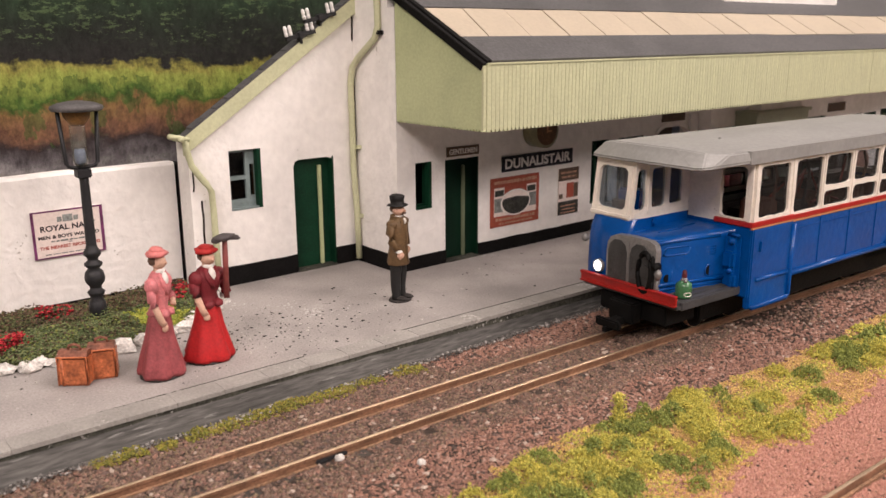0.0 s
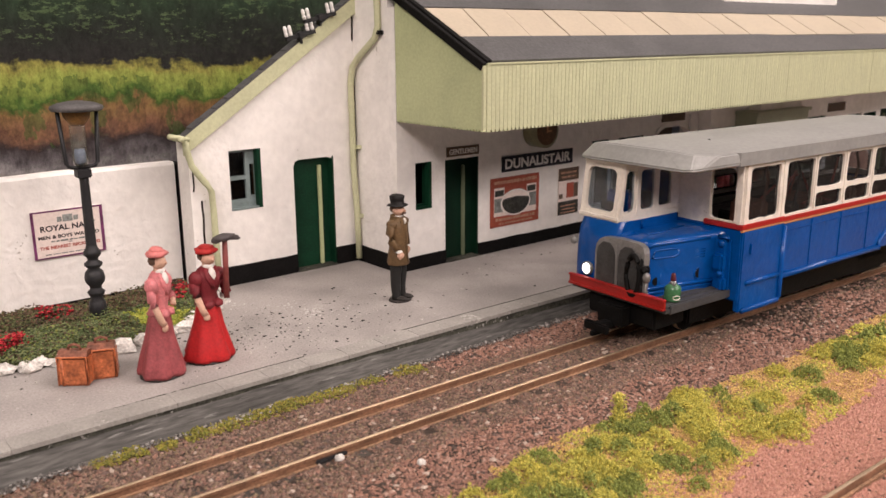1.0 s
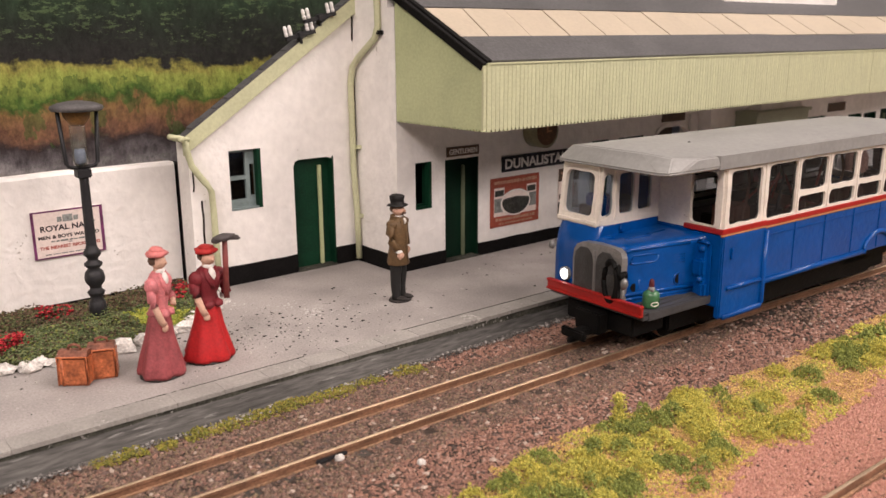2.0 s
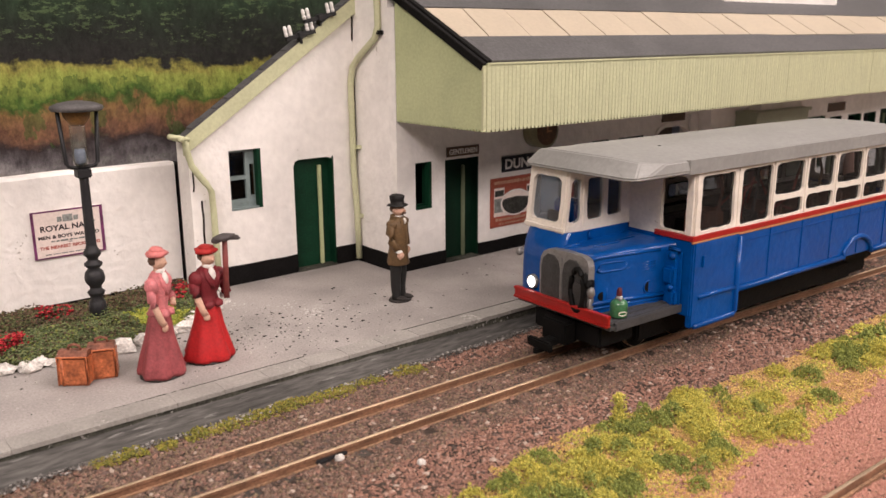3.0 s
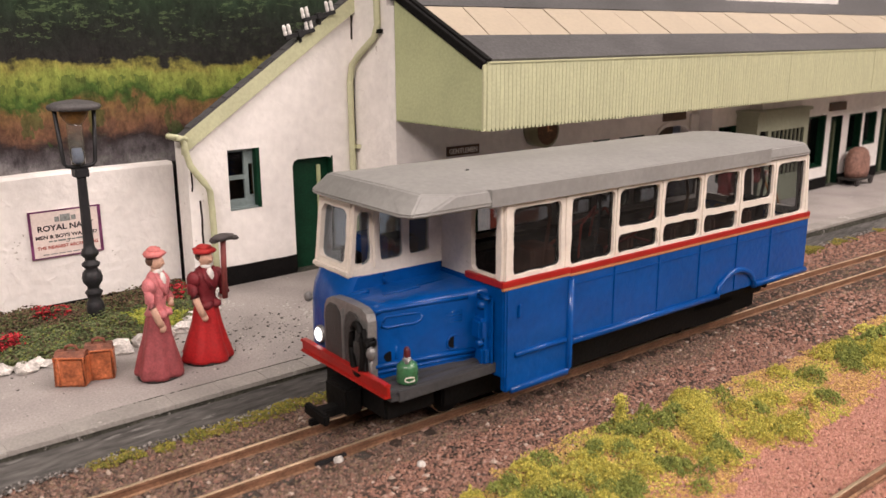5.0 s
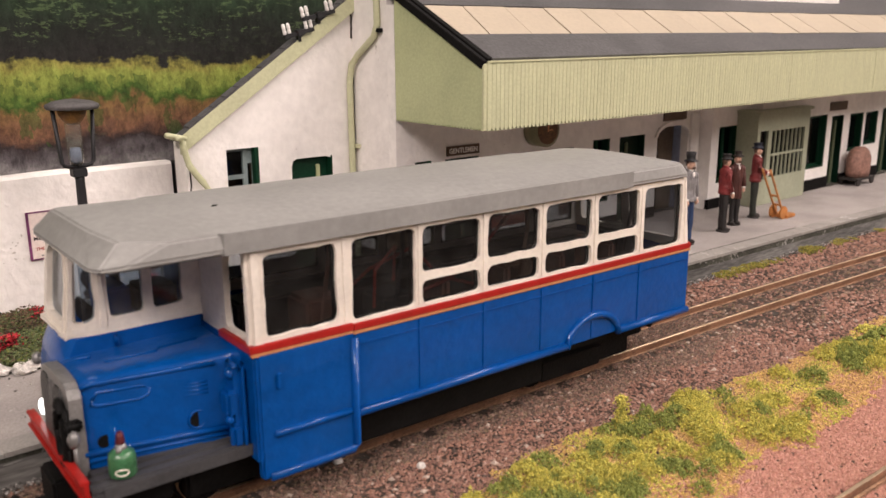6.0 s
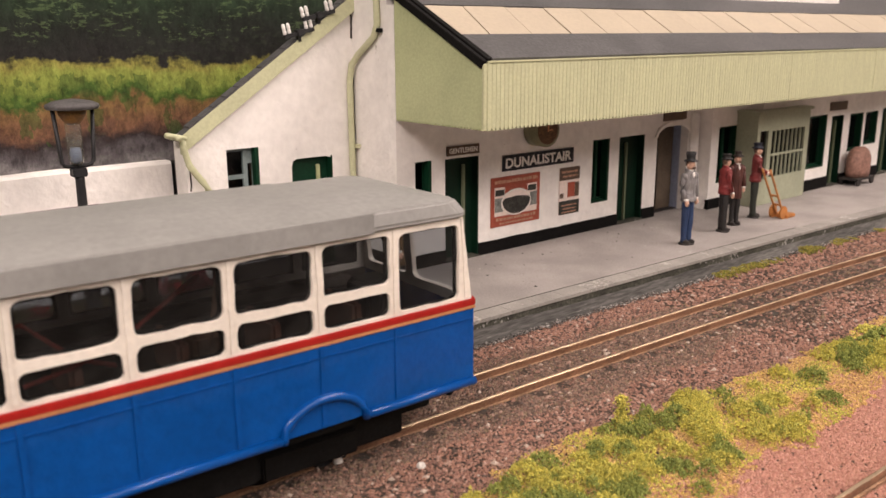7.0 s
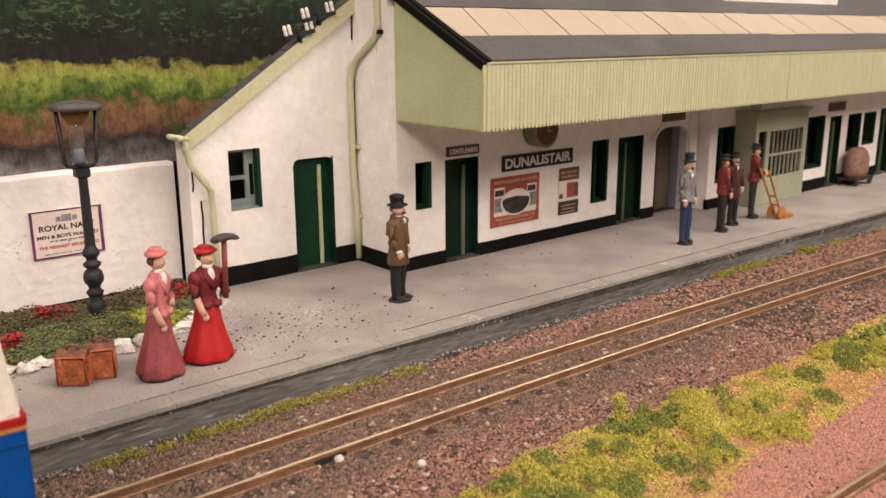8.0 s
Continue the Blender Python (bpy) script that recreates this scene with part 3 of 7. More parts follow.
bay = piece("bay_window", BAYPAINT, station, lambda bm: (pierced(bm, 279.5, 316.0, PLAT + 0.1, 37.0, 46.6, 48.0, [(281.5, 287.0, 13.5, 31.0), (289.5, 313.0, 13.8, 30.6)]), box(bm, 279.5, 281.0, 48.0, 54.9, PLAT + 0.1, 37.0), box(bm, 314.5, 316.0, 48.0, 49.9, PLAT + 0.1, 37.0), box(bm, 278.7, 316.8, 45.6, 54.9, 37.0, 38.2, 0.2)), "panelled bay window, its grey-green darkened for canopy shade", False, True)
piece("pane", SMOKE, bay, lambda bm: box(bm, 281.2, 313.5, 47.4, 47.5, 13.5, 31), "", False, True)
# another dark sheet, painting the unlit room behind the bay
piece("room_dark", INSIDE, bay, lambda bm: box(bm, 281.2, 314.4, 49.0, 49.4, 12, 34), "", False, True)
for i in range(1, 8):
    piece("glazing_bar", BAYPAINT, bay, lambda bm: box(bm, 289.5 + i * 2.95 - 0.2, 289.5 + i * 2.95 + 0.2, 46.7, 47.3, 13.8, 30.6), "", False, True)
piece("glazing_rail", BAYPAINT, bay, lambda bm: box(bm, 289.5, 313, 46.65, 47.35, 21.5, 22.3), "", False, True)
piece("bay_plinth", BLACK, bay, lambda bm: box(bm, 279.8, 315.6, 46.8, 47.6, PLAT, PLAT + 0.5), "", False, True)

# ---- canopy ----
CY, CZ0, CZ1 = 27.5, 44.4, 58.9


def valance_end(bm):
    n = 31
    y0, y1 = CY + 0.4, 60.2
    pts = []
    for i in range(n):
        a, b = y0 + (y1 - y0) * i / n, y0 + (y1 - y0) * (i + 1) / n
        pts += [(a + 0.08, CZ0 + 0.1), (a + (b - a) * 0.3, CZ0 - 0.45), (a + (b - a) * 0.7, CZ0 - 0.45), (b - 0.08, CZ0 + 0.1)]
    prism(bm, pts + [(y1, 74.6), (y0, CZ1 - 0.4)], 0, 131.0 - 0.1, 131.9)


canopy = piece("canopy_end", GREEN_END, station, valance_end, "sage green boarded canopy end with toothed lower edge", False, True)


def valance(x0, x1, lift):
    """A backing with narrow upright boards, each with a pointed foot."""
    back = piece("valance", GREEN_TRIM, station, lambda bm: box(bm, x0, x1, CY + 0.22, CY + 0.95, CZ0 + 0.1, CZ1 + lift - 0.05), "pale green boarded canopy valance with toothed edge", False, True)
    n = int((x1 - x0) / 1.28)
    w = (x1 - x0) / n
    first = None
    for i in range(n):
        if first is None:
            first = piece("board", GREEN_TRIM, back, lambda bm: prism(bm, [(0.06, 0.1), (0.4, -0.6), (w - 0.4, -0.6), (w - 0.06, 0.1), (w - 0.06, CZ1 - CZ0 + lift), (0.06, CZ1 - CZ0 + lift)], 1, -0.12, 0.5))
            ob = first
        else:
            ob = new("board", first.data)
            ob.parent = back
        ob.location = (Vector((x0 + i * w, CY + 0.22 + random.uniform(-0.02, 0.02), CZ0 + random.uniform(-0.06, 0.06))) - Vector((131, 60.5, PLAT))) * MM


valance(132.0, 263.0, 0.0)
valance(263.3, 322.0, -0.1)
valance(322.3, 460.0, -0.2)
piece("valance_cap", GREEN_TRIM, station, lambda bm: box(bm, 131.9, 460, CY - 0.15, CY + 1.1, CZ1 - 0.1, CZ1 + 0.35, 0.1), "", False, True)
piece("corner_post", GREEN_TRIM, station, lambda bm: (box(bm, 130.6, 131.6, CY - 0.05, CY + 0.6, CZ0 - 0.4, CZ1 - 0.2, 0.1), box(bm, 131.7, 132.3, CY - 0.1, CY + 0.5, CZ0 - 0.4, CZ1, 0.1)), "", False, True)
piece("canopy_ceiling", PLASTER, station, lambda bm: box(bm, 132, 460, CY + 1.1, 60.3, 51.0, 51.6), "", False, True)


def roof_box(bm, x0, x1, d0, d1, t0, t1, bev=0.0):
    """A slab on the canopy slope: d along the slope from the eave, t above it."""
    s, c = 0.4472, 0.8944
    def at(x, d, t):
        return (x, 27.9 + d * c - t * s, 59.0 + d * s + t * c)
    v = [bm.verts.new(at(*q)) for q in ((x0, d0, t0), (x1, d0, t0), (x1, d1, t0), (x0, d1, t0), (x0, d0, t1), (x1, d0, t1), (x1, d1, t1), (x0, d1, t1))]
    f = [bm.faces.new([v[i] for i in q]) for q in ((3, 2, 1, 0), (4, 5, 6, 7), (0, 1, 5, 4), (1, 2, 6, 5), (2, 3, 7, 6), (3, 0, 4, 7))]
    if bev:
        bmesh.ops.bevel(bm, geom=list({e for q in f for e in q.edges}), offset=bev, segments=1, affect="EDGES")


roof = piece("canopy_roof", SLATE, station, lambda bm: (roof_box(bm, 131.6, 460, 0.2, 52, -0.6, 0.0), roof_box(bm, 134.0, 268.5, 0.6, 12.3, 0.0, 0.55), roof_box(bm, 268.9, 460, 0.6, 11.8, 0.0, 0.45)), "dark grey felted canopy roof", False, True)
piece("upper_strip", SLATE, station, lambda bm: (roof_box(bm, 133.8, 270.0, 27.9, 40, 0.0, 0.6), roof_box(bm, 270.3, 460, 27.9, 36.5, 0.0, 0.5)), "", False, True)
piece("verge", BLACK, station, lambda bm: (roof_box(bm, 130.3, 131.6, -0.4, 52, -1.4, 0.5, 0.15), roof_box(bm, 131.7, 133.2, 0.0, 52, 0.0, 0.9, 0.15)), "dark verge strip along the canopy edge", False, True)
piece("clerestory_wall", PLASTER, station, lambda bm: box(bm, 279, 362, 62.5, 66, 75, 84), "", False, True)
piece("upper_roof", SLATE, station, lambda bm: box(bm, 134.0, 460, 74.2, 85, 82, 83), "", False, True)

# ---- lean-to roof, verge board, pipes ----


def slope_prism(bm, x0, x1, dz0, dz1, y0, y1):
    z = lambda x: 40.0 + 0.665 * (x - 83.0)
    prism(bm, [(x0, z(x0) + dz0), (x1, z(x1) + dz0), (x1, z(x1) + dz1), (x0, z(x0) + dz1)], 1, y0, y1)


piece("verge_board", GREEN_TRIM, station, lambda bm: slope_prism(bm, 81.6, 131.5, -1.0, 3.2, YL - 1.5, YL - 0.6), "pale green sloping verge board", False, True)
piece("lean_to_roof", SLATE, station, lambda bm: (slope_prism(bm, 81.0, 131.0, 2.5, 3.25, YL - 1.45, YL + 2.0), slope_prism(bm, 83.0, 131.0, 0.05, 2.4, YL - 0.55, YL + 3)), "dark slate lean-to roof", False, True)
for i in range(14):
    xx = 84 + i * 3.3
    piece("slate_course", SLATE, station, lambda bm: slope_prism(bm, xx, xx + 3.0, 3.28, 3.28 + 0.25 + 0.2 * random.random(), YL - 1.3 + 0.5 * random.random(), YL + 2.0), "", False, True)
piece("gutter", GREEN_TRIM, station, lambda bm: (tube(bm, [(80.4, YL - 3.5, 42.2), (80.4, 80, 42.2), (80.4, 82.5, 42.2)], 0.75), tube(bm, [(77.6, YL - 2.6, 43.0), (80.2, YL - 2.6, 42.6), (82.6, YL - 2.2, 41.8)], 0.5)), "cream gutter end", True, True)
piece("drainpipe", GREEN_TRIM, station, lambda bm: tube(bm, [(81.8, 77.2, 42.0), (82.0, 77.2, 39.5), (83.0, 77.2, 35.6), (84.6, 77.2, 33.2), (86.3, 77.2, 31.0), (87.5, 77.2, 28.8), (87.8, 77.4, 24.0), (88.0, 77.6, 14), (88.2, 77.8, 5)], 0.82), "cream downpipe", True, True)
piece("drainpipe", GREEN_TRIM, station, lambda bm: tube(bm, [(130.0, 66.4, 90), (130.0, 66.4, 74), (130.0, 66.2, 67.5), (130.0, 67.6, 64.5), (129.8, 74.5, 60), (129.6, 77.4, 57.3), (129.4, 78.2, 53), (129.4, 78.0, 30), (129.6, 77.2, 18), (129.6, 76.8, 5.2)], 0.85), "cream downpipe with a swan neck", True, True)
for zz in (66.0, 36.0, 17.0):
    piece("pipe_clip", BLACK if zz > 60 else GREEN_TRIM, station, lambda bm: box(bm, 129.6, 131.2, (66.2 if zz > 60 else 77.3) - 1.1, (66.2 if zz > 60 else 77.3) + 1.1, zz - 0.5, zz + 0.5, 0.1), "", False, True)

# open joints and cracks in the render at the corners
CRACK = mat("dark_crack", (0.03, 0.022, 0.018), 0.9, var=0.3, size=3, fine=0.5, spec=0.1)


def crack(x, y, z0, z1, r):
    pts, z = [], z0
    while z < z1:
        pts.append((x + 0.3 * noise.noise(Vector((z * 0.5, x, 3))), y, z))
        z += 1.3
    piece("crack", CRACK, station, lambda bm: tube(bm, pts, r, 6), "dark open joint in the render", False, True)


crack(130.75, YL - 0.05, 8, 30, 0.28)
crack(130.8, YL - 0.05, 33, 58, 0.34)
crack(130.8, YL - 0.05, 64, 72, 0.26)
crack(85.7, YL - 0.02, 11, 27, 0.26)
crack(83.9, YL - 0.02, 29, 38, 0.2)

# ---- garden wall and painted backdrop ----


def garden_wall(bm):
    xs = [-200 + 6 * i for i in range(48)]
    xs = [x for x in xs if x < 82] + [82.8]
    f = [[bm.verts.new((x, y, z + (0.35 * noise.noise(Vector((x * 0.08, 5, 0))) if z > 30 else 0))) for y, z in ((87, PLAT), (87, 34.9), (87.5, 35.6), (90.5, 35.6), (91, 34.9), (91, PLAT))] for x in xs]
    for r, q in zip(f, f[1:]):
        for i in range(5):
            bm.faces.new((r[i], q[i], q[i + 1], r[i + 1]))
    bm.faces.new(f[-1])
    bmesh.ops.recalc_face_normals(bm, faces=bm.faces)


gw = solid("garden_wall", PLASTER, "whitewashed rendered garden wall with dark foot", "wall", "", garden_wall)
piece("wall_foot", BLACK, gw, lambda bm: box(bm, -200, 82.6, 86.6, 86.95, PLAT, PLAT + 1.6), "black painted foot")


def fillets(bm, holes, c0, c1, r, axis=1):
    """Small curved corners inside rectangular openings."""
    for u0, u1, w0, w1 in holes:
        for u, w, su, sw in ((u0, w0, 1, 1), (u1, w0, -1, 1), (u1, w1, -1, -1), (u0, w1, 1, -1)):
            arc = [(u + su * r * (1 - math.sin(a)), w + sw * r * (1 - math.cos(a))) for a in (0, 0.4, 0.8, 1.2, 1.57)]
            prism(bm, [(u - su * 0.02, w - sw * 0.02)] + arc, 1 if axis == 1 else 0, c0, c1)


# ---- the railbus: x runs back from the bumper, y towards the platform, z up from the rail ----
def hand_paint(ob, amount):
    """Uneven edges of a hand-finished moulding: a fine mesh, shifted a little."""
    bm = bmesh.new()
    bm.from_mesh(ob.data)
    bmesh.ops.triangulate(bm, faces=bm.faces)
    for _ in range(3):
        long = [e for e in bm.edges if e.calc_length() > 2.4 * MM]
        if long:
            bmesh.ops.subdivide_edges(bm, edges=long, cuts=1)
            bmesh.ops.triangulate(bm, faces=bm.faces)
    for v in bm.verts:
        q = v.co * 1000
        v.co += Vector((noise.noise(q * 0.45), 0.5 * noise.noise(q * 0.5 + Vector((9, 2, 4))), noise.noise(q * 0.45 + Vector((3, 7, 1))))) * amount * MM * 2
    bm.to_mesh(ob.data)
    bm.free()


def soften(ob, degrees=40):
    """Smooth shading over the rounded forms, creases kept."""
    for f in ob.data.polygons:
        f.use_smooth = True
    ob.data.set_sharp_from_angle(angle=radians(degrees))


def build_bus():
    bus = thing("railbus", 0, 0, 0, "blue and cream half-cab railbus with grey roof, rolling along the track", "railbus")
    holes = [(24.3, 35.4, 25.8, 37.2), (37.9, 48.9, 25.4, 37.3)]
    for a, b in ((50.3, 61.6), (63.2, 74.5), (76.1, 87.3), (88.9, 99.9)):
        holes += [(a, b, 25.4, 29.0), (a, b, 30.2, 37.3)]
    holes.append((101.5, 112.7, 25.4, 37.2))
    body = piece("body", BLUE, bus, lambda bm: box(bm, 37.6, 115.7, -15.2, -14.0, 11.0, 24.0, 0.25), "glossy bright blue lower body side")
    piece("body", BLUE, bus, lambda bm: box(bm, 37.6, 115.7, 14.0, 15.2, 11.0, 24.0, 0.25), "glossy bright blue lower body side")
    piece("rear_panel", BLUE, bus, lambda bm: box(bm, 114.5, 115.7, -14.0, 14.0, 11.0, 24.0))
    piece("door", BLUE, bus, lambda bm: box(bm, 22.4, 37.7, -15.5, -14.0, 5.4, 24.0, 0.35), "deep blue front door panel")
    piece("door", BLUE, bus, lambda bm: box(bm, 22.4, 37.7, 14.0, 15.5, 5.4, 24.0, 0.35), "deep blue front door panel")
    piece("bulkhead", BLUE, bus, lambda bm: box(bm, 22.0, 23.2, -15.3, 14.0, 8.0, 24.2, 0.3))
    piece("sill_bead", BLUE, body, lambda bm: (tube(bm, [(38, -15.4, 11.3), (81.6, -15.4, 11.3)], 0.68, 12), tube(bm, [(95.2, -15.4, 11.3), (115.6, -15.4, 11.3)], 0.68, 12)), "", True)
    piece("door_bead", BLUE, body, lambda bm: (tube(bm, [(24.5, -15.6, 12.0), (36.6, -15.6, 12.0)], 0.5, 12), tube(bm, [(23.5, -15.6, 5.8), (36.9, -15.6, 5.8), (37.5, -15.6, 6.6), (37.6, -15.6, 23)], 0.6, 12)), "", True)
    piece("arch_bead", BLUE, body, lambda bm: tube(bm, [(88.3 - 6.8 * math.cos(math.pi * i / 14), -15.45, 10.8 + 4.9 * math.sin(math.pi * i / 14)) for i in range(15)], 0.66, 12), "rounded wheel arch", True)
    for x in (49.6, 62.4, 75.3, 88.1, 100.7):
        piece("rib", BLUE, body, lambda bm: box(bm, x - 0.4, x + 0.4, -15.4, -15.15, 11.6, 23.4, 0.08))
    piece("waist_bead", BLUE, body, lambda bm: box(bm, 38.0, 115.4, -15.38, -15.16, 21.6, 21.9, 0.08))
    piece("door_hinge", BLUE, body, lambda bm: box(bm, 25.0, 25.8, -15.9, -15.45, 18.4, 20.8, 0.15))
    band = piece("window_band", WHITE, bus, lambda bm: (
        pierced(bm, 22.4, 115.2, 24.0, 39.0, -15.0, -14.0, holes), pierced(bm, 22.4, 115.2, 24.0, 39.0, 14.0, 15.0, holes),
        pierced(bm, -14.0, 14.0, 24.0, 39.0, 114.2, 115.2, [(-12.5, -1, 25.6, 36.8), (1, 12.5, 25.6, 36.8)], 0),
        pierced(bm, -14.0, 2.0, 24.0, 39.0, 22.4, 23.4, [(-12.8, -6.4, 25.4, 36.8)], 0),
        box(bm, 21.9, 24.1, -15.3, -13.2, 24.2, 38.4, 0.6), fillets(bm, holes, -15.02, -13.98, 1.0), fillets(bm, [(-12.8, -6.4, 25.4, 36.8)], 22.38, 23.42, 0.9, 0), fillets(bm, [(-12.5, -1, 25.6, 36.8), (1, 12.5, 25.6, 36.8)], 114.18, 115.22, 1.0, 0), [box(bm, a - 0.75, a + 0.75, -15.25, -14.0, 24.9, 38.3, 0.5) for a in (36.6, 49.6, 62.4, 75.3, 88.1, 100.7)], box(bm, 113.4, 115.4, -15.2, -13.6, 24.9, 38.3, 0.5)), "cream painted window band")
    hand_paint(band, 0.11)
    for v in band.data.vertices:
        # the rear end leans forward above the waist
        k = max(0.0, v.co.x / MM - 112.6) / 2.6
        v.co.x -= min(1.0, k) * max(0.0, v.co.z / MM - 25) * 0.13 * MM
    piece("belt", RED, band, lambda bm: (box(bm, 37.6, 115.8, -15.45, -14.9, 23.9, 24.95, 0.15), box(bm, 21.7, 37.6, -15.6, -15.0, 24.1, 25.2, 0.15), box(bm, 21.5, 22.4, -15.55, -5.6, 24.1, 25.2, 0.12), box(bm, 115.1, 115.9, -15, 15, 23.9, 25.1, 0.1)), "red waist band")
    piece("belt_line", ORANGE, band, lambda bm: (box(bm, 37.6, 115.8, -15.4, -14.9, 23.35, 23.88, 0.1), box(bm, 21.7, 37.6, -15.55, -15.0, 23.6, 24.08, 0.1)), "thin orange line")
    for a, b, c, d in holes:
        for y in (-14.39, 14.1):
            piece("gasket", CHASSIS, band, lambda bm: (pierced(bm, a - 0.15, b + 0.15, c - 0.15, d + 0.15, y, y + 0.29, [(a + 0.4, b - 0.55, c + 0.3, d - 0.3)]), fillets(bm, [(a + 0.4, b - 0.55, c + 0.3, d - 0.3)], y, y + 0.29, 0.8)), "black glue line round the pane")
        piece("pane", PANE, band, lambda bm: box(bm, a - 0.2, b + 0.2, -14.45, -14.4, c - 0.2, d + 0.2))
        piece("pane", PANE, band, lambda bm: box(bm, a - 0.2, b + 0.2, 14.4, 14.45, c - 0.2, d + 0.2))
    # roof: flat crown over upright edges, with a sloping visor and cut corners at the ends
    def roof(bm):
        rings = []
        for z, zf, hy, front, fx, near, far, rear, rx in ((38.1, 38.0, 15.4, 3.2, 3.0, 2.8, 2.8, 114.4, 2.2), (38.7, 38.5, 15.8, 2.9, 3.3, 3.0, 3.0, 114.9, 2.5), (40.9, 41.9, 15.3, 5.2, 7.0, 8.4, 5.0, 113.4, 3.0), (42.1, 42.35, 9.0, 9.0, 6.0, 4.0, 4.0, 108.0, 5.0)):
            mid = 0.22
            ring = [(front, -hy + near, zf), (front, hy - far, zf), (front + fx * mid, hy - far * mid, 0.4 * zf + 0.6 * z), (front + fx, hy, z), (60, hy, z + 0.1), (rear - rx, hy, z), (rear - rx * 0.3, hy - rx * 0.3, z), (rear, hy - rx, z), (rear, -hy + rx, z), (rear - rx * 0.3, -hy + rx * 0.3, z), (rear - rx, -hy, z), (60, -hy, z + 0.1), (front + fx, -hy, z), (front + fx * mid, -hy + near * mid, 0.4 * zf + 0.6 * z)]
            rings.append([bm.verts.new(q) for q in ring])
        n = len(rings[0])
        for a, c in zip(rings, rings[1:]):
            for i in range(n):
                bm.faces.new((a[i], a[(i + 1) % n], c[(i + 1) % n], c[i]))
        bm.faces.new(rings[0][::-1])
        crown = bm.verts.new((58, 0, 42.75))
        for i in range(n):
            bm.faces.new((rings[-1][i], rings[-1][(i + 1) % n], crown))
        bmesh.ops.recalc_face_normals(bm, faces=bm.faces)
        crease = [e for e in bm.edges if len(e.link_faces) == 2 and e.calc_face_angle() > 0.25]
        bmesh.ops.bevel(bm, geom=crease, offset=0.8, segments=3, affect="EDGES", clamp_overlap=True)
    rf = piece("roof", ROOFGREY, bus, roof, "matt grey roof with a sloping visor and cut corners")
    soften(rf, 24)
    for s in (-1, 1):
        soften(piece("gutter_lip", ROOFGREY, rf, lambda bm: prism(bm, [(18.4, s * 15.0), (18.9, s * 15.8), (20.2, s * 15.95), (95.6, s * 15.95), (96.9, s * 15.8), (97.4, s * 15.0), (97.4, s * 14.2), (18.4, s * 14.2)][::s], 2, 38.15, 40.98), "raised roof edge"))
    piece("roof_nick", CHASSIS, rf, lambda bm: lump(bm, 22.5, -5.0, 42.55, 0.5, 0.25, 0.1, 1, 0.1, 1), "dark chip in the paint")
    # cab over the bonnet on the platform side: a leaning windscreen and a canted quarter light
    def cab_shell(bm):
        pierced(bm, 3.4, 14.6, 25.2, 38.3, 5.0, 6.0, [(4.9, 13.4, 26.9, 36.3)], 0)
        fillets(bm, [(4.9, 13.4, 26.9, 36.3)], 4.98, 6.02, 1.5, 0)
        side = [(5.6, 7.4, 27.2, 36.2), (9.2, 14.0, 27.4, 36.2), (15.3, 19.6, 27.6, 36.2)]
        pierced(bm, 5.0, 22.4, 25.2, 38.2, 2.0, 3.0, side)
        fillets(bm, side, 1.98, 3.02, 0.8)
        pierced(bm, 5.0, 22.4, 25.2, 38.2, 13.6, 14.6, [(7, 13, 27.0, 36.2), (14.5, 21, 27.0, 36.2)])
        box(bm, 4.7, 6.0, 2.4, 3.7, 25.2, 38.2, 0.5)
        box(bm, 7.5, 9.1, 1.8, 2.9, 26.0, 38.0, 0.4)
        box(bm, 4.5, 6.4, 1.9, 14.8, 25.0, 26.5, 0.45)
        box(bm, 5, 22, 1.7, 3.0, 25.2, 27.0, 0.45)
        for v in bm.verts:
            # the windscreen's foot stands forward of its head, and the near corner is canted back
            lean = max(0.0, min(1.0, (7.5 - v.co.x) / 2.0))
            v.co.x -= lean * max(0.0, 38 - v.co.z) * 0.12
            v.co.y += 0.7 * lean if v.co.y < 4.2 else 0
    cab = piece("cab", WHITE, bus, cab_shell, "cream half cab with leaning windscreen")
    hand_paint(cab, 0.11)
    piece("pane", SCREEN, cab, lambda bm: prism(bm, [(4.45, 26.6), (4.55, 26.6), (5.75, 36.6), (5.65, 36.6)], 1, 4.7, 13.6))
    for q in ((5.8, 20.2, 2.45, 2.55, 26.8, 36.6), (6.8, 21.2, 14.05, 14.15, 26.8, 36.4)):
        piece("pane", SCREEN, cab, lambda bm: box(bm, *q))
    piece("cab_back", BLUE, cab, lambda bm: (box(bm, 20.9, 21.9, 3.4, 13.1, 25.3, 34.0, 0.3), box(bm, 9.5, 13.5, 5.5, 12.5, 25.3, 30.5, 0.5)), "blue inner panel")
    piece("cab_fitting", CABIN, cab, lambda bm: (box(bm, 14.5, 20.5, 6, 12, 25.3, 29.5, 0.6), box(bm, 7.2, 8.2, 6.0, 12.0, 25.3, 28.4, 0.3)), "dark seat and dash")
    # bonnet, front panel, grille
    def hood(bm):
        # a boxy bonnet that widens towards the body: its flat top falls to a rounded near edge
        rows = []
        for x, near, top in ((1.9, -6.2, 21.9), (2.5, -6.7, 22.6), (3.6, -7.1, 22.9), (8.0, -7.9, 23.0), (14, -8.9, 23.1), (20.0, -9.6, 23.2), (21.4, -10.4, 23.4), (22.2, -11.8, 23.5)):
            sec = [(near, 10.4), (near, 19.2), (near, 21.2), (near + 0.05, 21.9), (near + 0.35, 22.5), (near + 1.0, 22.8), (near + 2.0, 22.95), (0.0, 23.0), (2.0, 23.1), (2.0, 10.4)]
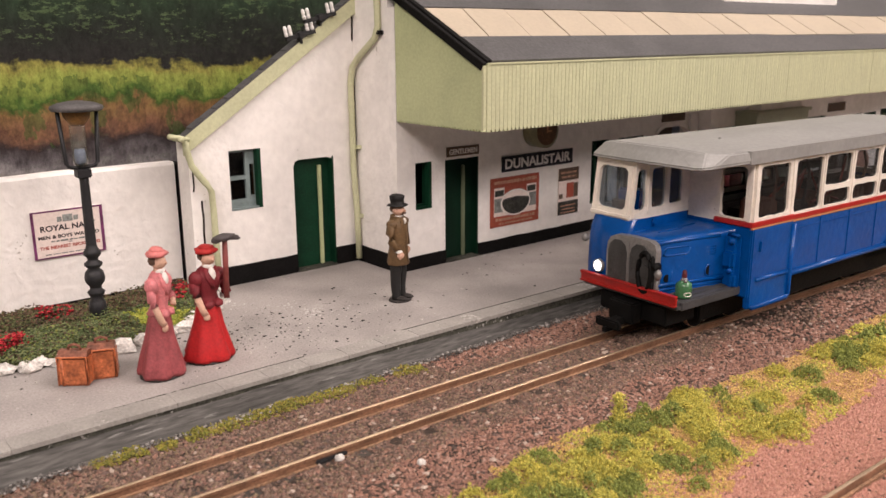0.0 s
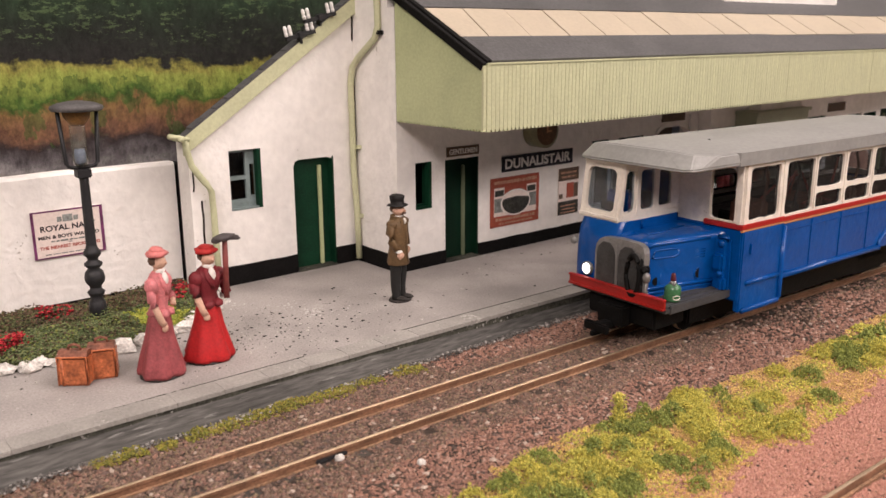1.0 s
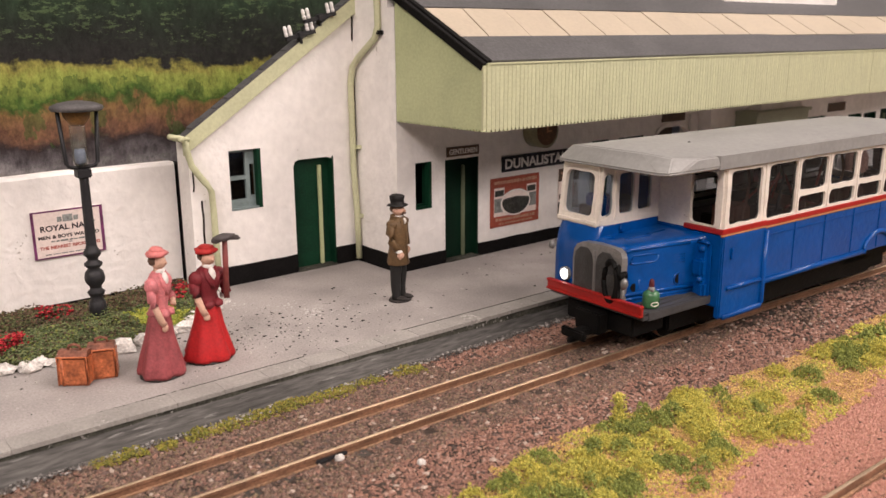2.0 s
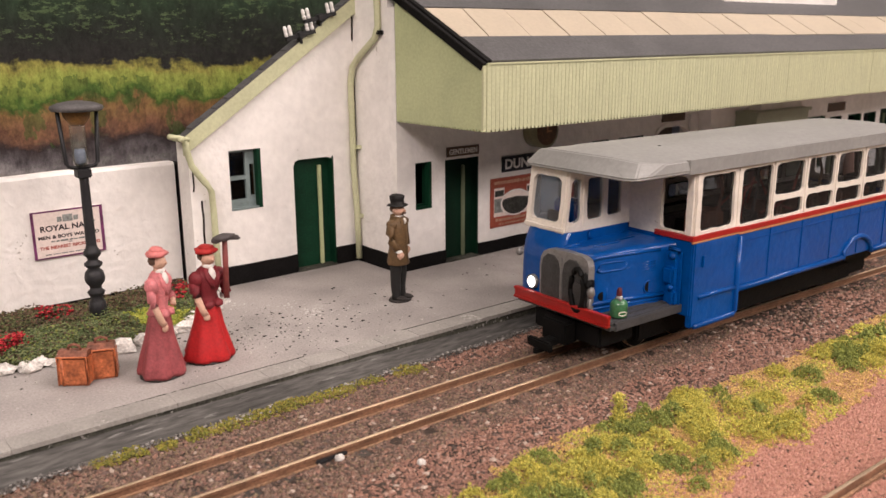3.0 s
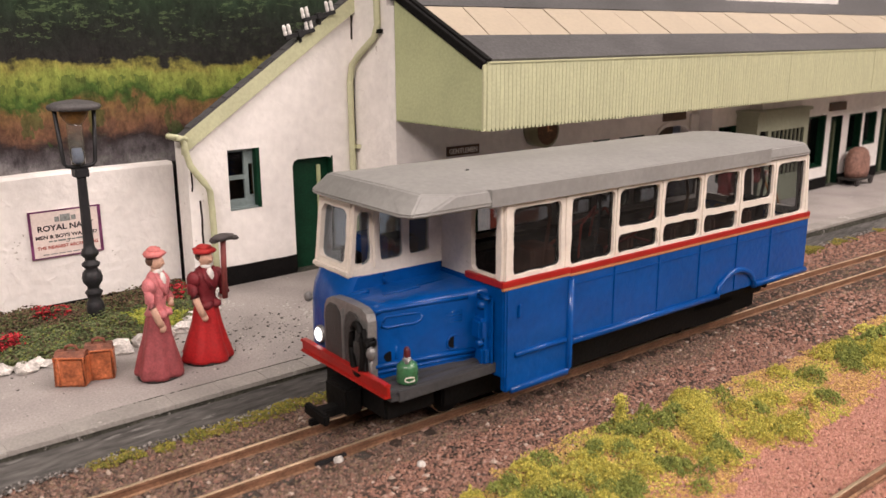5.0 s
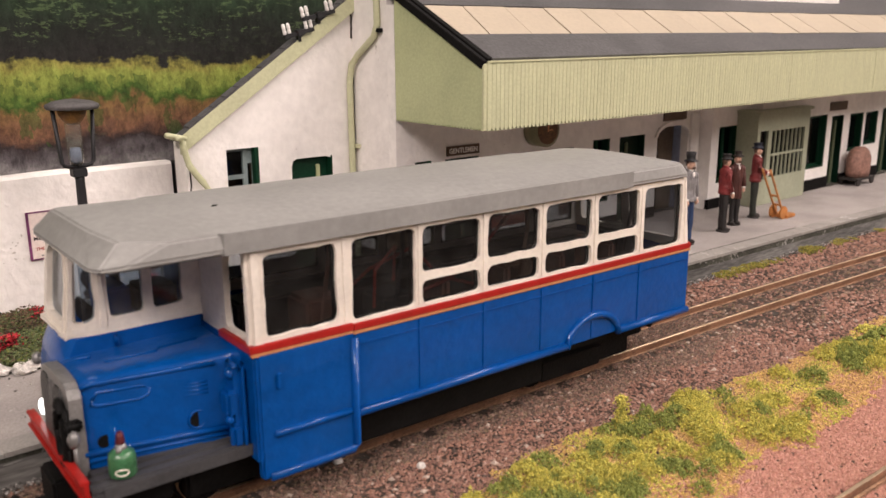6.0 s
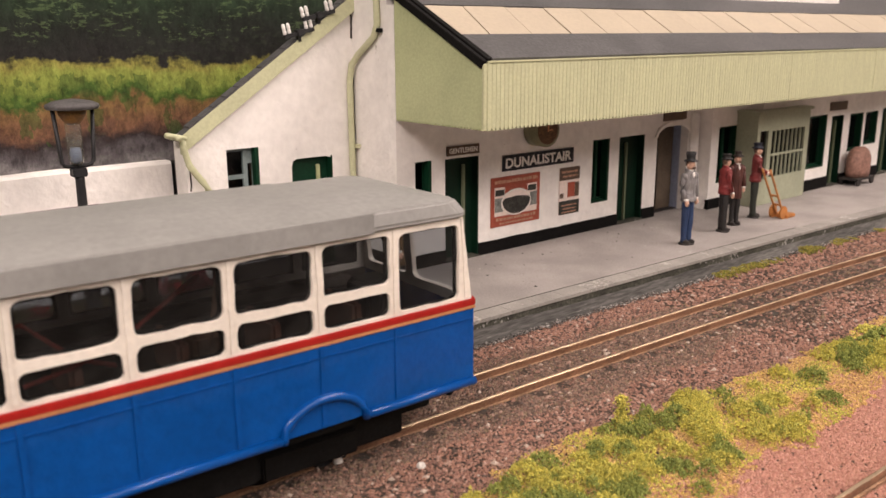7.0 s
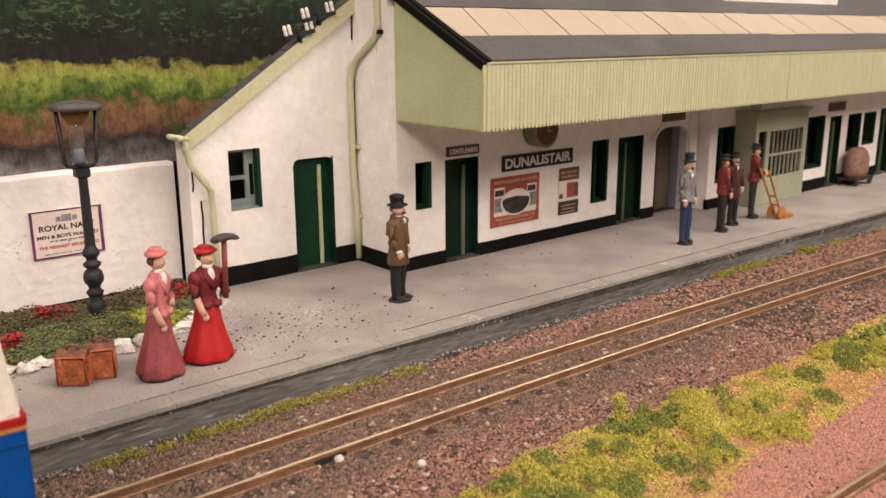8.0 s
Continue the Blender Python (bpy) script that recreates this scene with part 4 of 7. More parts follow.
            rows.append([bm.verts.new((x, y, z + (top - 23.0) * max(0, min(1, (z - 19) / 2.5)))) for y, z in sec])
        for r, q in zip(rows, rows[1:]):
            for i in range(len(r)):
                bm.faces.new((r[i], r[(i + 1) % len(r)], q[(i + 1) % len(r)], q[i]))
        bm.faces.new(rows[0][::-1]), bm.faces.new(rows[-1])
        bmesh.ops.recalc_face_normals(bm, faces=bm.faces)
    bon = piece("bonnet", BLUE, bus, hood, "glossy blue bonnet with moulded panels")
    soften(bon)

    def front(bm):
        # the full-width front under the cab, rounded at the platform side and sloping back to the windscreen
        rows = []
        for z, x in ((9.6, 1.7), (14, 1.6), (18, 1.7), (20.5, 1.9), (22.4, 2.3), (24.0, 3.0), (25.3, 3.7)):
            rows.append([bm.verts.new(q + (z,)) for q in ((22.0, 1.9), (x + 0.9, 1.9), (x, 3.0), (x, 12.0), (x + 0.4, 13.5), (x + 1.6, 14.6), (x + 4, 14.9), (22.0, 14.9))])
        for r, q in zip(rows, rows[1:]):
            for i in range(8):
                bm.faces.new((r[i], r[(i + 1) % 8], q[(i + 1) % 8], q[i]))
        bm.faces.new(rows[0][::-1]), bm.faces.new(rows[-1])
        bmesh.ops.recalc_face_normals(bm, faces=bm.faces)
    soften(piece("cab_base", BLUE, bus, front, "glossy blue front panel under the cab"))

    def side_y(x):
        return -7.1 - 0.155 * (x - 3.6)

    def bead(name, pts, r, parent=bon):
        return piece(name, BLUE, parent, lambda bm: tube(bm, [(x, side_y(x) - out, z) for x, z, out in pts], r, 8), "", True)

    bead("shoulder_bead", [(2.2, 21.7, -0.2), (3.4, 22.1, 0.0), (12, 22.0, 0.0), (19.0, 21.9, 0.0)], 0.38)
    bead("panel_bead", [(3.4, 19.9, 0.02), (3.2, 19.3, 0.05), (4.0, 19.0, 0.05), (9.2, 18.9, 0.05), (10.2, 19.3, 0.05), (10.4, 20.1, 0.02), (9.8, 20.6, 0.0), (4.0, 20.8, 0.0), (3.4, 19.9, 0.02)], 0.22)
    bead("foot_flange", [(1.9, 12.7, 0.1), (12, 12.5, 0.15), (21.0, 12.3, 0.3)], 0.42)
    bead("foot_flange", [(1.9, 11.6, 0.0), (12, 11.5, 0.0), (21.0, 11.3, 0.1)], 0.3)
    for k in range(4):
        bead("louvre", [(14.2, 18.0 + 0.55 * k, 0.0), (17.9, 17.9 + 0.55 * k, 0.0)], 0.17)
    bead("seam", [(5.6, 13.2, -0.1), (5.8, 15.6, -0.1)], 0.2)
    bead("seam", [(12.4, 13.0, -0.1), (12.6, 15.2, -0.1)], 0.18)
    piece("hinge", BLUE, bon, lambda bm: (tube(bm, [(2.6, 1.6, 22.4), (4.5, 0.4, 23.1), (5.6, 0.2, 23.1)], 0.36), tube(bm, [(6.6, -2.6, 23.0), (13.5, -3.2, 23.15), (13.9, -2.2, 23.15), (19.6, -2.0, 23.2)], 0.2)), "", True)
    piece("handle", BLUE, bon, lambda bm: tube(bm, [(9.6, 1.7, 25.0), (9.6, 1.4, 24.6), (9.7, 1.5, 23.4)], 0.3), "", True)
    soften(piece("scuttle", BLUE, bus, lambda bm: box(bm, 20.2, 22.3, -13.4, -9.2, 9.6, 22.6, 0.9)))
    soften(piece("fuel_box", BLUE, bus, lambda bm: box(bm, 19.0, 20.9, -12.9, -10.2, 14.8, 18.6, 0.5)))
    soften(piece("fuel_box", BLUE, bus, lambda bm: box(bm, 19.4, 21.2, -13.2, -11.6, 10.2, 13.6, 0.5)))
    piece("catch", BLUE, bus, lambda bm: (box(bm, 19.9, 20.6, -13.6, -10.6, 21.9, 22.6, 0.2), lump(bm, 20.0, -11.9, 20.9, 0.75, 0.85, 0.85, 4, 0.1)), "", True)
    piece("catch", BLUE, bus, lambda bm: lump(bm, 19.6, -12.0, 14.2, 0.6, 0.7, 0.6, 6, 0.2), "", True)
    fh = side_y(16.2)
    # solid black discs paint the shade inside the two bonnet holes
    hole = piece("filler_hole", CHASSIS, bon, lambda bm: tube(bm, [(16.2, fh - 0.12, 14.3), (16.2, fh + 0.3, 14.3)], 1.15, 18), "black disc painting the shade of a round hole")
    piece("hole_rim", BLUE, hole, lambda bm: tube(bm, [(16.2 + 1.25 * math.cos(2 * math.pi * k / 20), fh - 0.05, 14.3 + 1.25 * math.sin(2 * math.pi * k / 20)) for k in range(21)], 0.2, 6), "", True)
    piece("filler_hole", CHASSIS, bon, lambda bm: tube(bm, [(4.4, side_y(4.4) - 0.1, 14.0), (4.4, side_y(4.4) + 0.3, 14.0)], 0.9, 14), "black disc painting the shade of a round hole")

    def shell(k, x0, x1, bm):
        c, w = -0.3, 6.9 * k
        prism(bm, [(c - w, 9.8), (c - w, 20.6), (c - w * 0.93, 21.8), (c - w * 0.75, 22.4), (c, 22.6 - (1 - k)), (c + w * 0.6, 22.3), (c + w * 0.85, 21.5), (c + w * 0.97, 20.2), (c + w, 18.4), (c + w, 9.8)], 0, x0, x1)
    gr = piece("grille", CHROME, bus, lambda bm: shell(1.0, 0.5, 2.2, bm), "dull silver radiator shell")
    hand_paint(gr, 0.06)
    for c in (3.3, -2.9):
        piece("grille_panel", GRILLE, gr, lambda bm: prism(bm, [(c - 2.6, 10.0), (c - 2.6, 18.6), (c - 2.1, 20.2), (c - 0.9, 21.2), (c + 0.9, 21.2), (c + 2.1, 20.2), (c + 2.6, 18.6), (c + 2.6, 10.0)], 0, 0.25, 0.6), "dark grey mesh panel")
    piece("grille_bar", CHROME, gr, lambda bm: box(bm, 0.1, 0.6, 0.0, 0.45, 9.8, 21.2, 0.12), "silver centre bar")
    ringp = [(-0.1, -4.8 + 1.75 * math.cos(2 * math.pi * k / 22), 15.6 + 4.3 * math.sin(2 * math.pi * k / 22)) for k in range(23)]
    piece("spare_tyre", CHASSIS, gr, lambda bm: (tube(bm, ringp, 0.55, 10), box(bm, -0.3, 1.8, -8.0, -6.8, 16.4, 18.0, 0.3), box(bm, -0.2, 0.6, -7.2, -6.2, 10.4, 19.5, 0.3)), "black oval tyre hung on the grille", True)
    piece("tyre_disc", GRILLE, gr, lambda bm: tube(bm, [(-0.1, -4.8, 15.6), (0.3, -4.8, 15.6)], 1.5, 18), "dark disc inside the tyre")
    piece("headlight", HEADLIGHT, bus, lambda bm: lump(bm, 0.9, 9.5, 13.9, 0.6, 1.15, 1.3, 1, 0.0), "lit white headlamp", True)
    piece("headlight_rim", CHROME, bus, lambda bm: tube(bm, [(0.9, 9.5, 13.9), (2.0, 9.5, 13.9)], 1.55, 18), "silver lamp rim", True)
    piece("headlight", CHROME, bus, lambda bm: (lump(bm, 0.5, -8.0, 15.6, 0.8, 0.9, 1.25, 2, 0.1), tube(bm, [(0.6, -7.8, 14.6), (0.8, -7.4, 10.6)], 0.25, 6)), "unlit silver headlamp", True)
    piece("side_lamp", CHROME, bus, lambda bm: (lump(bm, 1.9, 14.6, 19.4, 0.8, 0.9, 1.0, 3, 0.05), box(bm, 2.0, 3.0, 13.6, 14.6, 19.0, 19.8, 0.1)), "small grey side lamp", True)
    piece("bumper", RED, bus, lambda bm: (box(bm, -0.7, 0.5, -13.5, 13.5, 9.9, 10.4, 0.12), box(bm, -0.3, 0.4, -13.5, 13.5, 10.3, 11.9, 0.1), box(bm, -0.7, 0.5, -13.5, 13.5, 11.8, 12.3, 0.12)), "red channel-section buffer beam")
    step = piece("running_board", STEPGREY, bus, lambda bm: (box(bm, 0.6, 22.2, -13.3, 13.3, 9.0, 9.9, 0.1), box(bm, 2.0, 22.2, -13.5, -12.9, 8.7, 10.5, 0.15)), "dark grey planked running board")
    for k in range(3):
        piece("plank", STEPGREY, step, lambda bm: box(bm, 0.7 + 0.5 * k, 21.8, -12.85 + 1.75 * k, -11.25 + 1.75 * k, 9.9, 10.6 + 0.1 * k, 0.15))
    btl = piece("gas_bottle", BOTTLE, bus, lambda bm: turned(bm, [(1.6, 10.7), (1.75, 11.0), (1.75, 13.2), (1.6, 13.8), (0.9, 14.3), (0.6, 14.4)], 5.2, -11.2, 18), "green gas bottle standing on the running board", True)
    piece("valve", mat("dark_red_cap", (0.10, 0.015, 0.02), 0.5, var=0.2, size=2, fine=0.4), btl, lambda bm: turned(bm, [(0.5, 14.9), (0.6, 15.2), (0.5, 16.2), (0.3, 16.6)], 5.2, -11.2, 10), "dark red valve cap", True)
    piece("collar", CHROME, btl, lambda bm: (turned(bm, [(0.75, 14.2), (0.8, 14.5), (0.55, 15.0)], 5.2, -11.2, 10), lump(bm, 4.7, -11.9, 14.4, 0.4, 0.4, 0.5, 1, 0.2)), "dull brass valve collar", True)
    piece("bottle_label", WHITE, btl, lambda bm: tube(bm, [(5.2 - 1.76 * math.sin(0.35 + 0.5 * math.cos(a)), -11.2 - 1.76 * math.cos(0.35 + 0.5 * math.cos(a)), 11.7 + 0.42 * math.sin(a)) for a in (0, 0.7, 1.4, 2.1, 2.8, 3.5, 4.2, 4.9, 5.6, 6.28)], 0.1, 6), "pale painted oval mark")
    # underframe, wheels, couplings
    piece("chassis", CHASSIS, bus, lambda bm: box(bm, 4, 113.5, -6.3, 6.3, 4.2, 8.6, 0.3), "black underframe")
    piece("floor_pan", CHASSIS, bus, lambda bm: box(bm, 36, 114.4, -13.6, 13.6, 9.4, 11.2))
    # the wide second box is added only to darken the space under the bus
    piece("motor_box", CHASSIS, bus, lambda bm: (box(bm, 39, 80, -6.2, 6.2, 2.6, 4.1, 0.3), box(bm, 38.5, 79, -12.2, 12.2, 4.2, 9.3, 0.4)))
    piece("bogie_front", CHASSIS, bus, lambda bm: box(bm, 2, 12, -9.5, 9.5, 4.0, 8.5, 0.4))
    for y in (-9.0, 6.4):
        piece("side_frame", CHASSIS, bus, lambda bm: box(bm, 14, 106, y, y + 2.6, 2.6, 9.3, 0.4))
        piece("axle_box", CHASSIS, bus, lambda bm: box(bm, 81, 97, y - 0.7, y - 0.05, 2.4, 6.5, 0.3))
    for x in (17.5, 30.5, 82.5, 95.5):
        for s in (-1, 1):
            w = piece("wheel", CHASSIS, bus, lambda bm: (tube(bm, [(0, -0.9, 0), (0, 0.9, 0)], 3.6, 20), tube(bm, [(0, 0.6 * -s - 0.25, 0), (0, 0.6 * -s + 0.25, 0)], 4.2, 20)), "dark spoked wheel")
            w.location = (x * MM, s * 4.9 * MM, 3.65 * MM)
            piece("tyre", RAILHEAD, w, lambda bm: tube(bm, [(0, -0.85, 0), (0, 0.85, 0)], 3.68, 20))
            WHEELS.append(w)
    for x, s in ((-0.5, -1), (115.6, 1)):
        piece("coupling", CHASSIS, bus, lambda bm: (box(bm, min(x, x + s * 5), max(x, x + s * 5), -1.2, 1.2, 3.2, 4.8, 0.2), box(bm, min(x + s * 4.2, x + s * 5.4), max(x + s * 4.2, x + s * 5.4), -3.4, 3.4, 3.0, 5.0, 0.3), box(bm, min(x + s * 3.0, x + s * 6.4), max(x + s * 3.0, x + s * 6.4), -0.5, 0.5, 2.2, 3.4, 0.2), box(bm, min(x - s * 2, x + s * 1.2), max(x - s * 2, x + s * 1.2), -3.5, 3.5, 3.6, 8.4, 0.4)), "black model coupling hook")
    piece("lining", CABIN, bus, lambda bm: box(bm, 38, 114, 13.5, 13.9, 14, 24.2), "brown cabin lining")
    inn = piece("interior", CABIN, bus, lambda bm: (box(bm, 24, 114, -13.6, 13.6, 11.3, 14.0), box(bm, 44, 80, -7, 7, 14, 22.5, 0.4), box(bm, 24, 112, -13.8, 13.8, 38.0, 38.2), box(bm, 30, 110, 6.5, 12.5, 14, 24, 0.5)), "dark cabin interior with motor")
    LEATHERY = mat("tan_block", (0.32, 0.19, 0.12), 0.6, var=0.25, size=4, fine=0.6)
    seat = mat("brown_seat", (0.34, 0.15, 0.10), 0.6, var=0.2, size=5, fine=0.6)
    for x in (56, 69, 82, 95):
        piece("seat", seat, inn, lambda bm: (box(bm, x, x + 1.6, -12.8, -3.5, 14, 27.5, 0.5), box(bm, x - 5, x, -12.8, -3.5, 14, 19.5, 0.5)), "dark brown seat")
    for x, c in ((33, seat), (46, STEPGREY), (72, LEATHERY), (99, STEPGREY)):
        piece("fitting", c, inn, lambda bm: (box(bm, x, x + 6, -10.5, -4, 14, 25 + (x % 5), 0.6), tube(bm, [(x + 2, -11, 25), (x + 3, -11.5, 33), (x + 5, -9, 37.6)], 0.35, 6)), "loose cabin fitting")
    piece("wire", WIRE, inn, lambda bm: (tube(bm, [(40, -4, 24), (46, -7, 30), (52, -10, 33), (58, -9, 27), (64, -11, 25)], 0.3, 6), tube(bm, [(50, -12, 26), (56, -12.5, 27.3), (62, -12, 29), (75, -6, 34)], 0.3, 6), tube(bm, [(44, -11, 25), (44, -11.5, 31), (48, -11, 34), (49, -9, 28)], 0.25, 6)), "thin red wires")
    return bus


WHEELS = []
BUS = build_bus()


# ---- painted backdrop board ----
def paint_backdrop():
    m = bpy.data.materials.new("oil_painted_scenery")
    m.use_nodes = True
    nt = m.node_tree
    N, L = nt.nodes, nt.links
    b = N["Principled BSDF"]
    tc, mp = N.new("ShaderNodeTexCoord"), N.new("ShaderNodeMapping")
    mp.inputs["Scale"].default_value = (1000, 1000, 1000)
    L.new(tc.outputs["Object"], mp.inputs["Vector"])
    sep = N.new("ShaderNodeSeparateXYZ")
    L.new(mp.outputs["Vector"], sep.inputs["Vector"])

    def wave(size, detail, sx=1.0, sz=1.0, rough=0.6):
        k, n = N.new("ShaderNodeMapping"), N.new("ShaderNodeTexNoise")
        k.inputs["Scale"].default_value = (sx / size, 1 / size, sz / size)
        n.inputs["Scale"].default_value, n.inputs["Detail"].default_value, n.inputs["Roughness"].default_value = 1, detail, rough
        L.new(mp.outputs["Vector"], k.inputs["Vector"])
        L.new(k.outputs["Vector"], n.inputs["Vector"])
        return n.outputs["Fac"]

    def sums(op, a, c):
        n = N.new("ShaderNodeMath")
        n.operation = op
        for i, q in enumerate((a, c)):
            if isinstance(q, (int, float)):
                n.inputs[i].default_value = q
            else:
                L.new(q, n.inputs[i])
        return n.outputs["Value"]

    big, mid, dab = wave(22, 3, 0.7), wave(6, 4, 0.9, 1.1), wave(2.6, 5, 0.75, 1.2)
    z = sums("ADD", sep.outputs["Z"], sums("MULTIPLY", sums("SUBTRACT", big, 0.5), 13))
    z = sums("ADD", z, sums("MULTIPLY", sums("SUBTRACT", mid, 0.5), 10))
    z = sums("ADD", z, sums("MULTIPLY", sums("SUBTRACT", dab, 0.5), 3))
    f = sums("DIVIDE", sums("SUBTRACT", z, 25), 60)
    cr = N.new("ShaderNodeValToRGB")
    stops = [(0.0, (0.10, 0.055, 0.02)), (0.08, (0.20, 0.19, 0.19)), (0.15, (0.085, 0.075, 0.08)), (0.21, (0.03, 0.022, 0.022)), (0.27, (0.15, 0.075, 0.045)), (0.36, (0.17, 0.10, 0.04)), (0.39, (0.04, 0.085, 0.014)), (0.44, (0.19, 0.24, 0.05)), (0.50, (0.24, 0.275, 0.06)), (0.535, (0.24, 0.225, 0.055)), (0.56, (0.016, 0.015, 0.014)), (0.72, (0.013, 0.017, 0.012)), (0.82, (0.016, 0.03, 0.015)), (1.0, (0.035, 0.07, 0.036))]
    while len(cr.color_ramp.elements) < len(stops):
        cr.color_ramp.elements.new(0.5)
    for e, (q, c) in zip(cr.color_ramp.elements, stops):
        e.position, e.color = q, (*c, 1)
    L.new(f, cr.inputs["Fac"])
    # bushes breaking over the brown bank
    bush = sums("MULTIPLY", sums("GREATER_THAN", wave(8, 4, 1.3, 0.7), 0.55), sums("MULTIPLY", sums("GREATER_THAN", f, 0.2), sums("LESS_THAN", f, 0.47)))
    bx = N.new("ShaderNodeMix")
    bx.data_type = "RGBA"
    bx.inputs["B"].default_value = (0.035, 0.075, 0.016, 1)
    L.new(sums("MULTIPLY", bush, 0.55), bx.inputs["Factor"])
    L.new(cr.outputs["Color"], bx.inputs["A"])
    # lighter leaf dabs and pale flecks
    fleck, dabs = wave(1.7, 6, 0.55, 1.5, 0.75), wave(16, 3)
    t = sums("MULTIPLY", sums("MULTIPLY", sums("GREATER_THAN", fleck, 0.56), sums("GREATER_THAN", dabs, 0.47)), sums("ADD", 0.25, sums("GREATER_THAN", f, 0.66)))
    stroke = wave(1.7, 6, 0.9, 0.5, 0.78)
    mx = N.new("ShaderNodeMix")
    mx.data_type = "RGBA"
    mx.inputs["B"].default_value = (0.12, 0.18, 0.075, 1)
    L.new(sums("MULTIPLY", t, 0.33), mx.inputs["Factor"])
    L.new(bx.outputs["Result"], mx.inputs["A"])
    hs, vr = N.new("ShaderNodeHueSaturation"), N.new("ShaderNodeMapRange")
    vr.inputs["From Min"].default_value, vr.inputs["From Max"].default_value = 0.3, 0.7
    vr.inputs["To Min"].default_value, vr.inputs["To Max"].default_value = 0.4, 1.7
    L.new(stroke, vr.inputs["Value"])
    L.new(vr.outputs["Result"], hs.inputs["Value"])
    L.new(mx.outputs["Result"], hs.inputs["Color"])
    L.new(hs.outputs["Color"], b.inputs["Base Color"])
    b.inputs["Roughness"].default_value, b.inputs["Specular IOR Level"].default_value = 0.55, 0.2
    bp = N.new("ShaderNodeBump")
    bp.inputs["Strength"].default_value, bp.inputs["Distance"].default_value = 0.8, 0.0005
    L.new(stroke, bp.inputs["Height"])
    L.new(bp.outputs["Normal"], b.inputs["Normal"])
    return m


solid("backdrop", paint_backdrop(), "oil-painted board of dark trees and a bright meadow bank", "backdrop", "structure", lambda bm: box(bm, -320, 680, 125, 128, -10, 260))


# ---- writing ----
def words(body, x0, x1, z0, y, material, parent, height=None, name="lettering"):
    """Upright words between x0 and x1, standing on z0, facing the track."""
    cu = bpy.data.curves.new(name, "FONT")
    cu.body, cu.extrude, cu.offset = body, 0.02, 0.03
    tmp = bpy.data.objects.new(name, cu)
    scene.collection.objects.link(tmp)
    me = bpy.data.meshes.new_from_object(tmp.evaluated_get(bpy.context.evaluated_depsgraph_get()))
    bpy.data.objects.remove(tmp)
    bm = bmesh.new()
    bm.from_mesh(me)
    xs = [v.co.x for v in bm.verts]
    ys = [v.co.y for v in bm.verts]
    kx = (x1 - x0) / (max(xs) - min(xs))
    kz = height / (max(ys) - min(ys)) if height else kx
    lo, base = min(xs), min(ys)
    for v in bm.verts:
        v.co = Vector((x0 + (v.co.x - lo) * kx, y - v.co.z, z0 + (v.co.y - base) * kz))
    return part(name, bm, material, parent, "", False, True)


def board(name, x0, x1, z0, z1, y, material, label, category, thick=0.4):
    t = thing(name, (x0 + x1) / 2, y, z0, label, category)
    piece("board", material, t, lambda bm: box(bm, x0, x1, y - thick, y - 0.01, z0, z1, 0.05), "", False, True)
    return t


def text_line(parent, material, x0, x1, z, h, y):
    """A line of print too small to read: short bars with gaps between."""
    def build(bm):
        x = x0
        while x < x1 - 0.3:
            w = min(x1 - x, rnd.uniform(0.5, 1.7))
            box(bm, x, x + w, y - 0.05, y, z, z + h * rnd.uniform(0.85, 1.1))
            x += w + rnd.uniform(0.2, 0.4)
    return piece("text_bar", material, parent, build, "", False, True)


rnd = random.Random(4)


def flat(name, parent, material, x0, x1, z0, z1, y, t=0.06):
    return piece(name, material, parent, lambda bm: box(bm, x0, x1, y - t, y, z0, z1), "", False, True)


NAVY = mat("navy_sign", (0.008, 0.009, 0.016), 0.45, var=0.15, size=6, fine=0.6, bump=0.04)
LETTER = mat("white_letter_paint", (0.75, 0.72, 0.68), 0.5, var=0.05, size=4, fine=0.5, bump=0.03)
PAPER = mat("cream_paper", (0.77, 0.66, 0.61), 0.7, var=0.07, size=6, fine=0.7, bump=0.05)
PURPLE = mat("purple_border", (0.14, 0.03, 0.10), 0.6, var=0.35, size=2.5, fine=0.5, bump=0.05)
INK = mat("black_ink", (0.03, 0.022, 0.025), 0.6, var=0.2, size=3, fine=0.4)
REDINK = mat("red_ink", (0.38, 0.07, 0.05), 0.6, var=0.15, size=3, fine=0.4)
POSTPINK = mat("faded_print", (0.45, 0.25, 0.17), 0.6, var=0.15, size=3, fine=0.4)
POSTRED = mat("orange_red_poster", (0.33, 0.075, 0.045), 0.6, var=0.12, size=5, fine=0.6, bump=0.04)
GREYPRINT = mat("grey_print", (0.20, 0.21, 0.20), 0.6, var=0.3, size=2, fine=0.5)
DARKPRINT = mat("dark_print", (0.035, 0.035, 0.03), 0.6, var=0.5, size=1.2, fine=0.4)
TAN = mat("brown_print", (0.10, 0.065, 0.045), 0.6, var=0.2, size=3, fine=0.5)

s = board("station_sign", 168.3, 198.2, 27.0, 31.5, YM, NAVY, "navy station name board with white capital letters", "sign")
words("DUNALISTAIR", 169.4, 197.1, 27.75, YM - 0.42, LETTER, s, 2.95)
s = board("gents_sign", 147.6, 159.3, 33.3, 35.9, YM, TAN, "small dark name board over the door with pale letters", "sign")
words("GENTLEMEN", 148.4, 158.5, 33.85, YM - 0.42, LETTER, s, 1.45)

s = board("recruiting_poster", 48.7, 64.3, 16.6, 27.4, 87.0, PAPER, "cream enamel poster with worn purple border on the garden wall", "poster", 0.35)
yb = 86.63
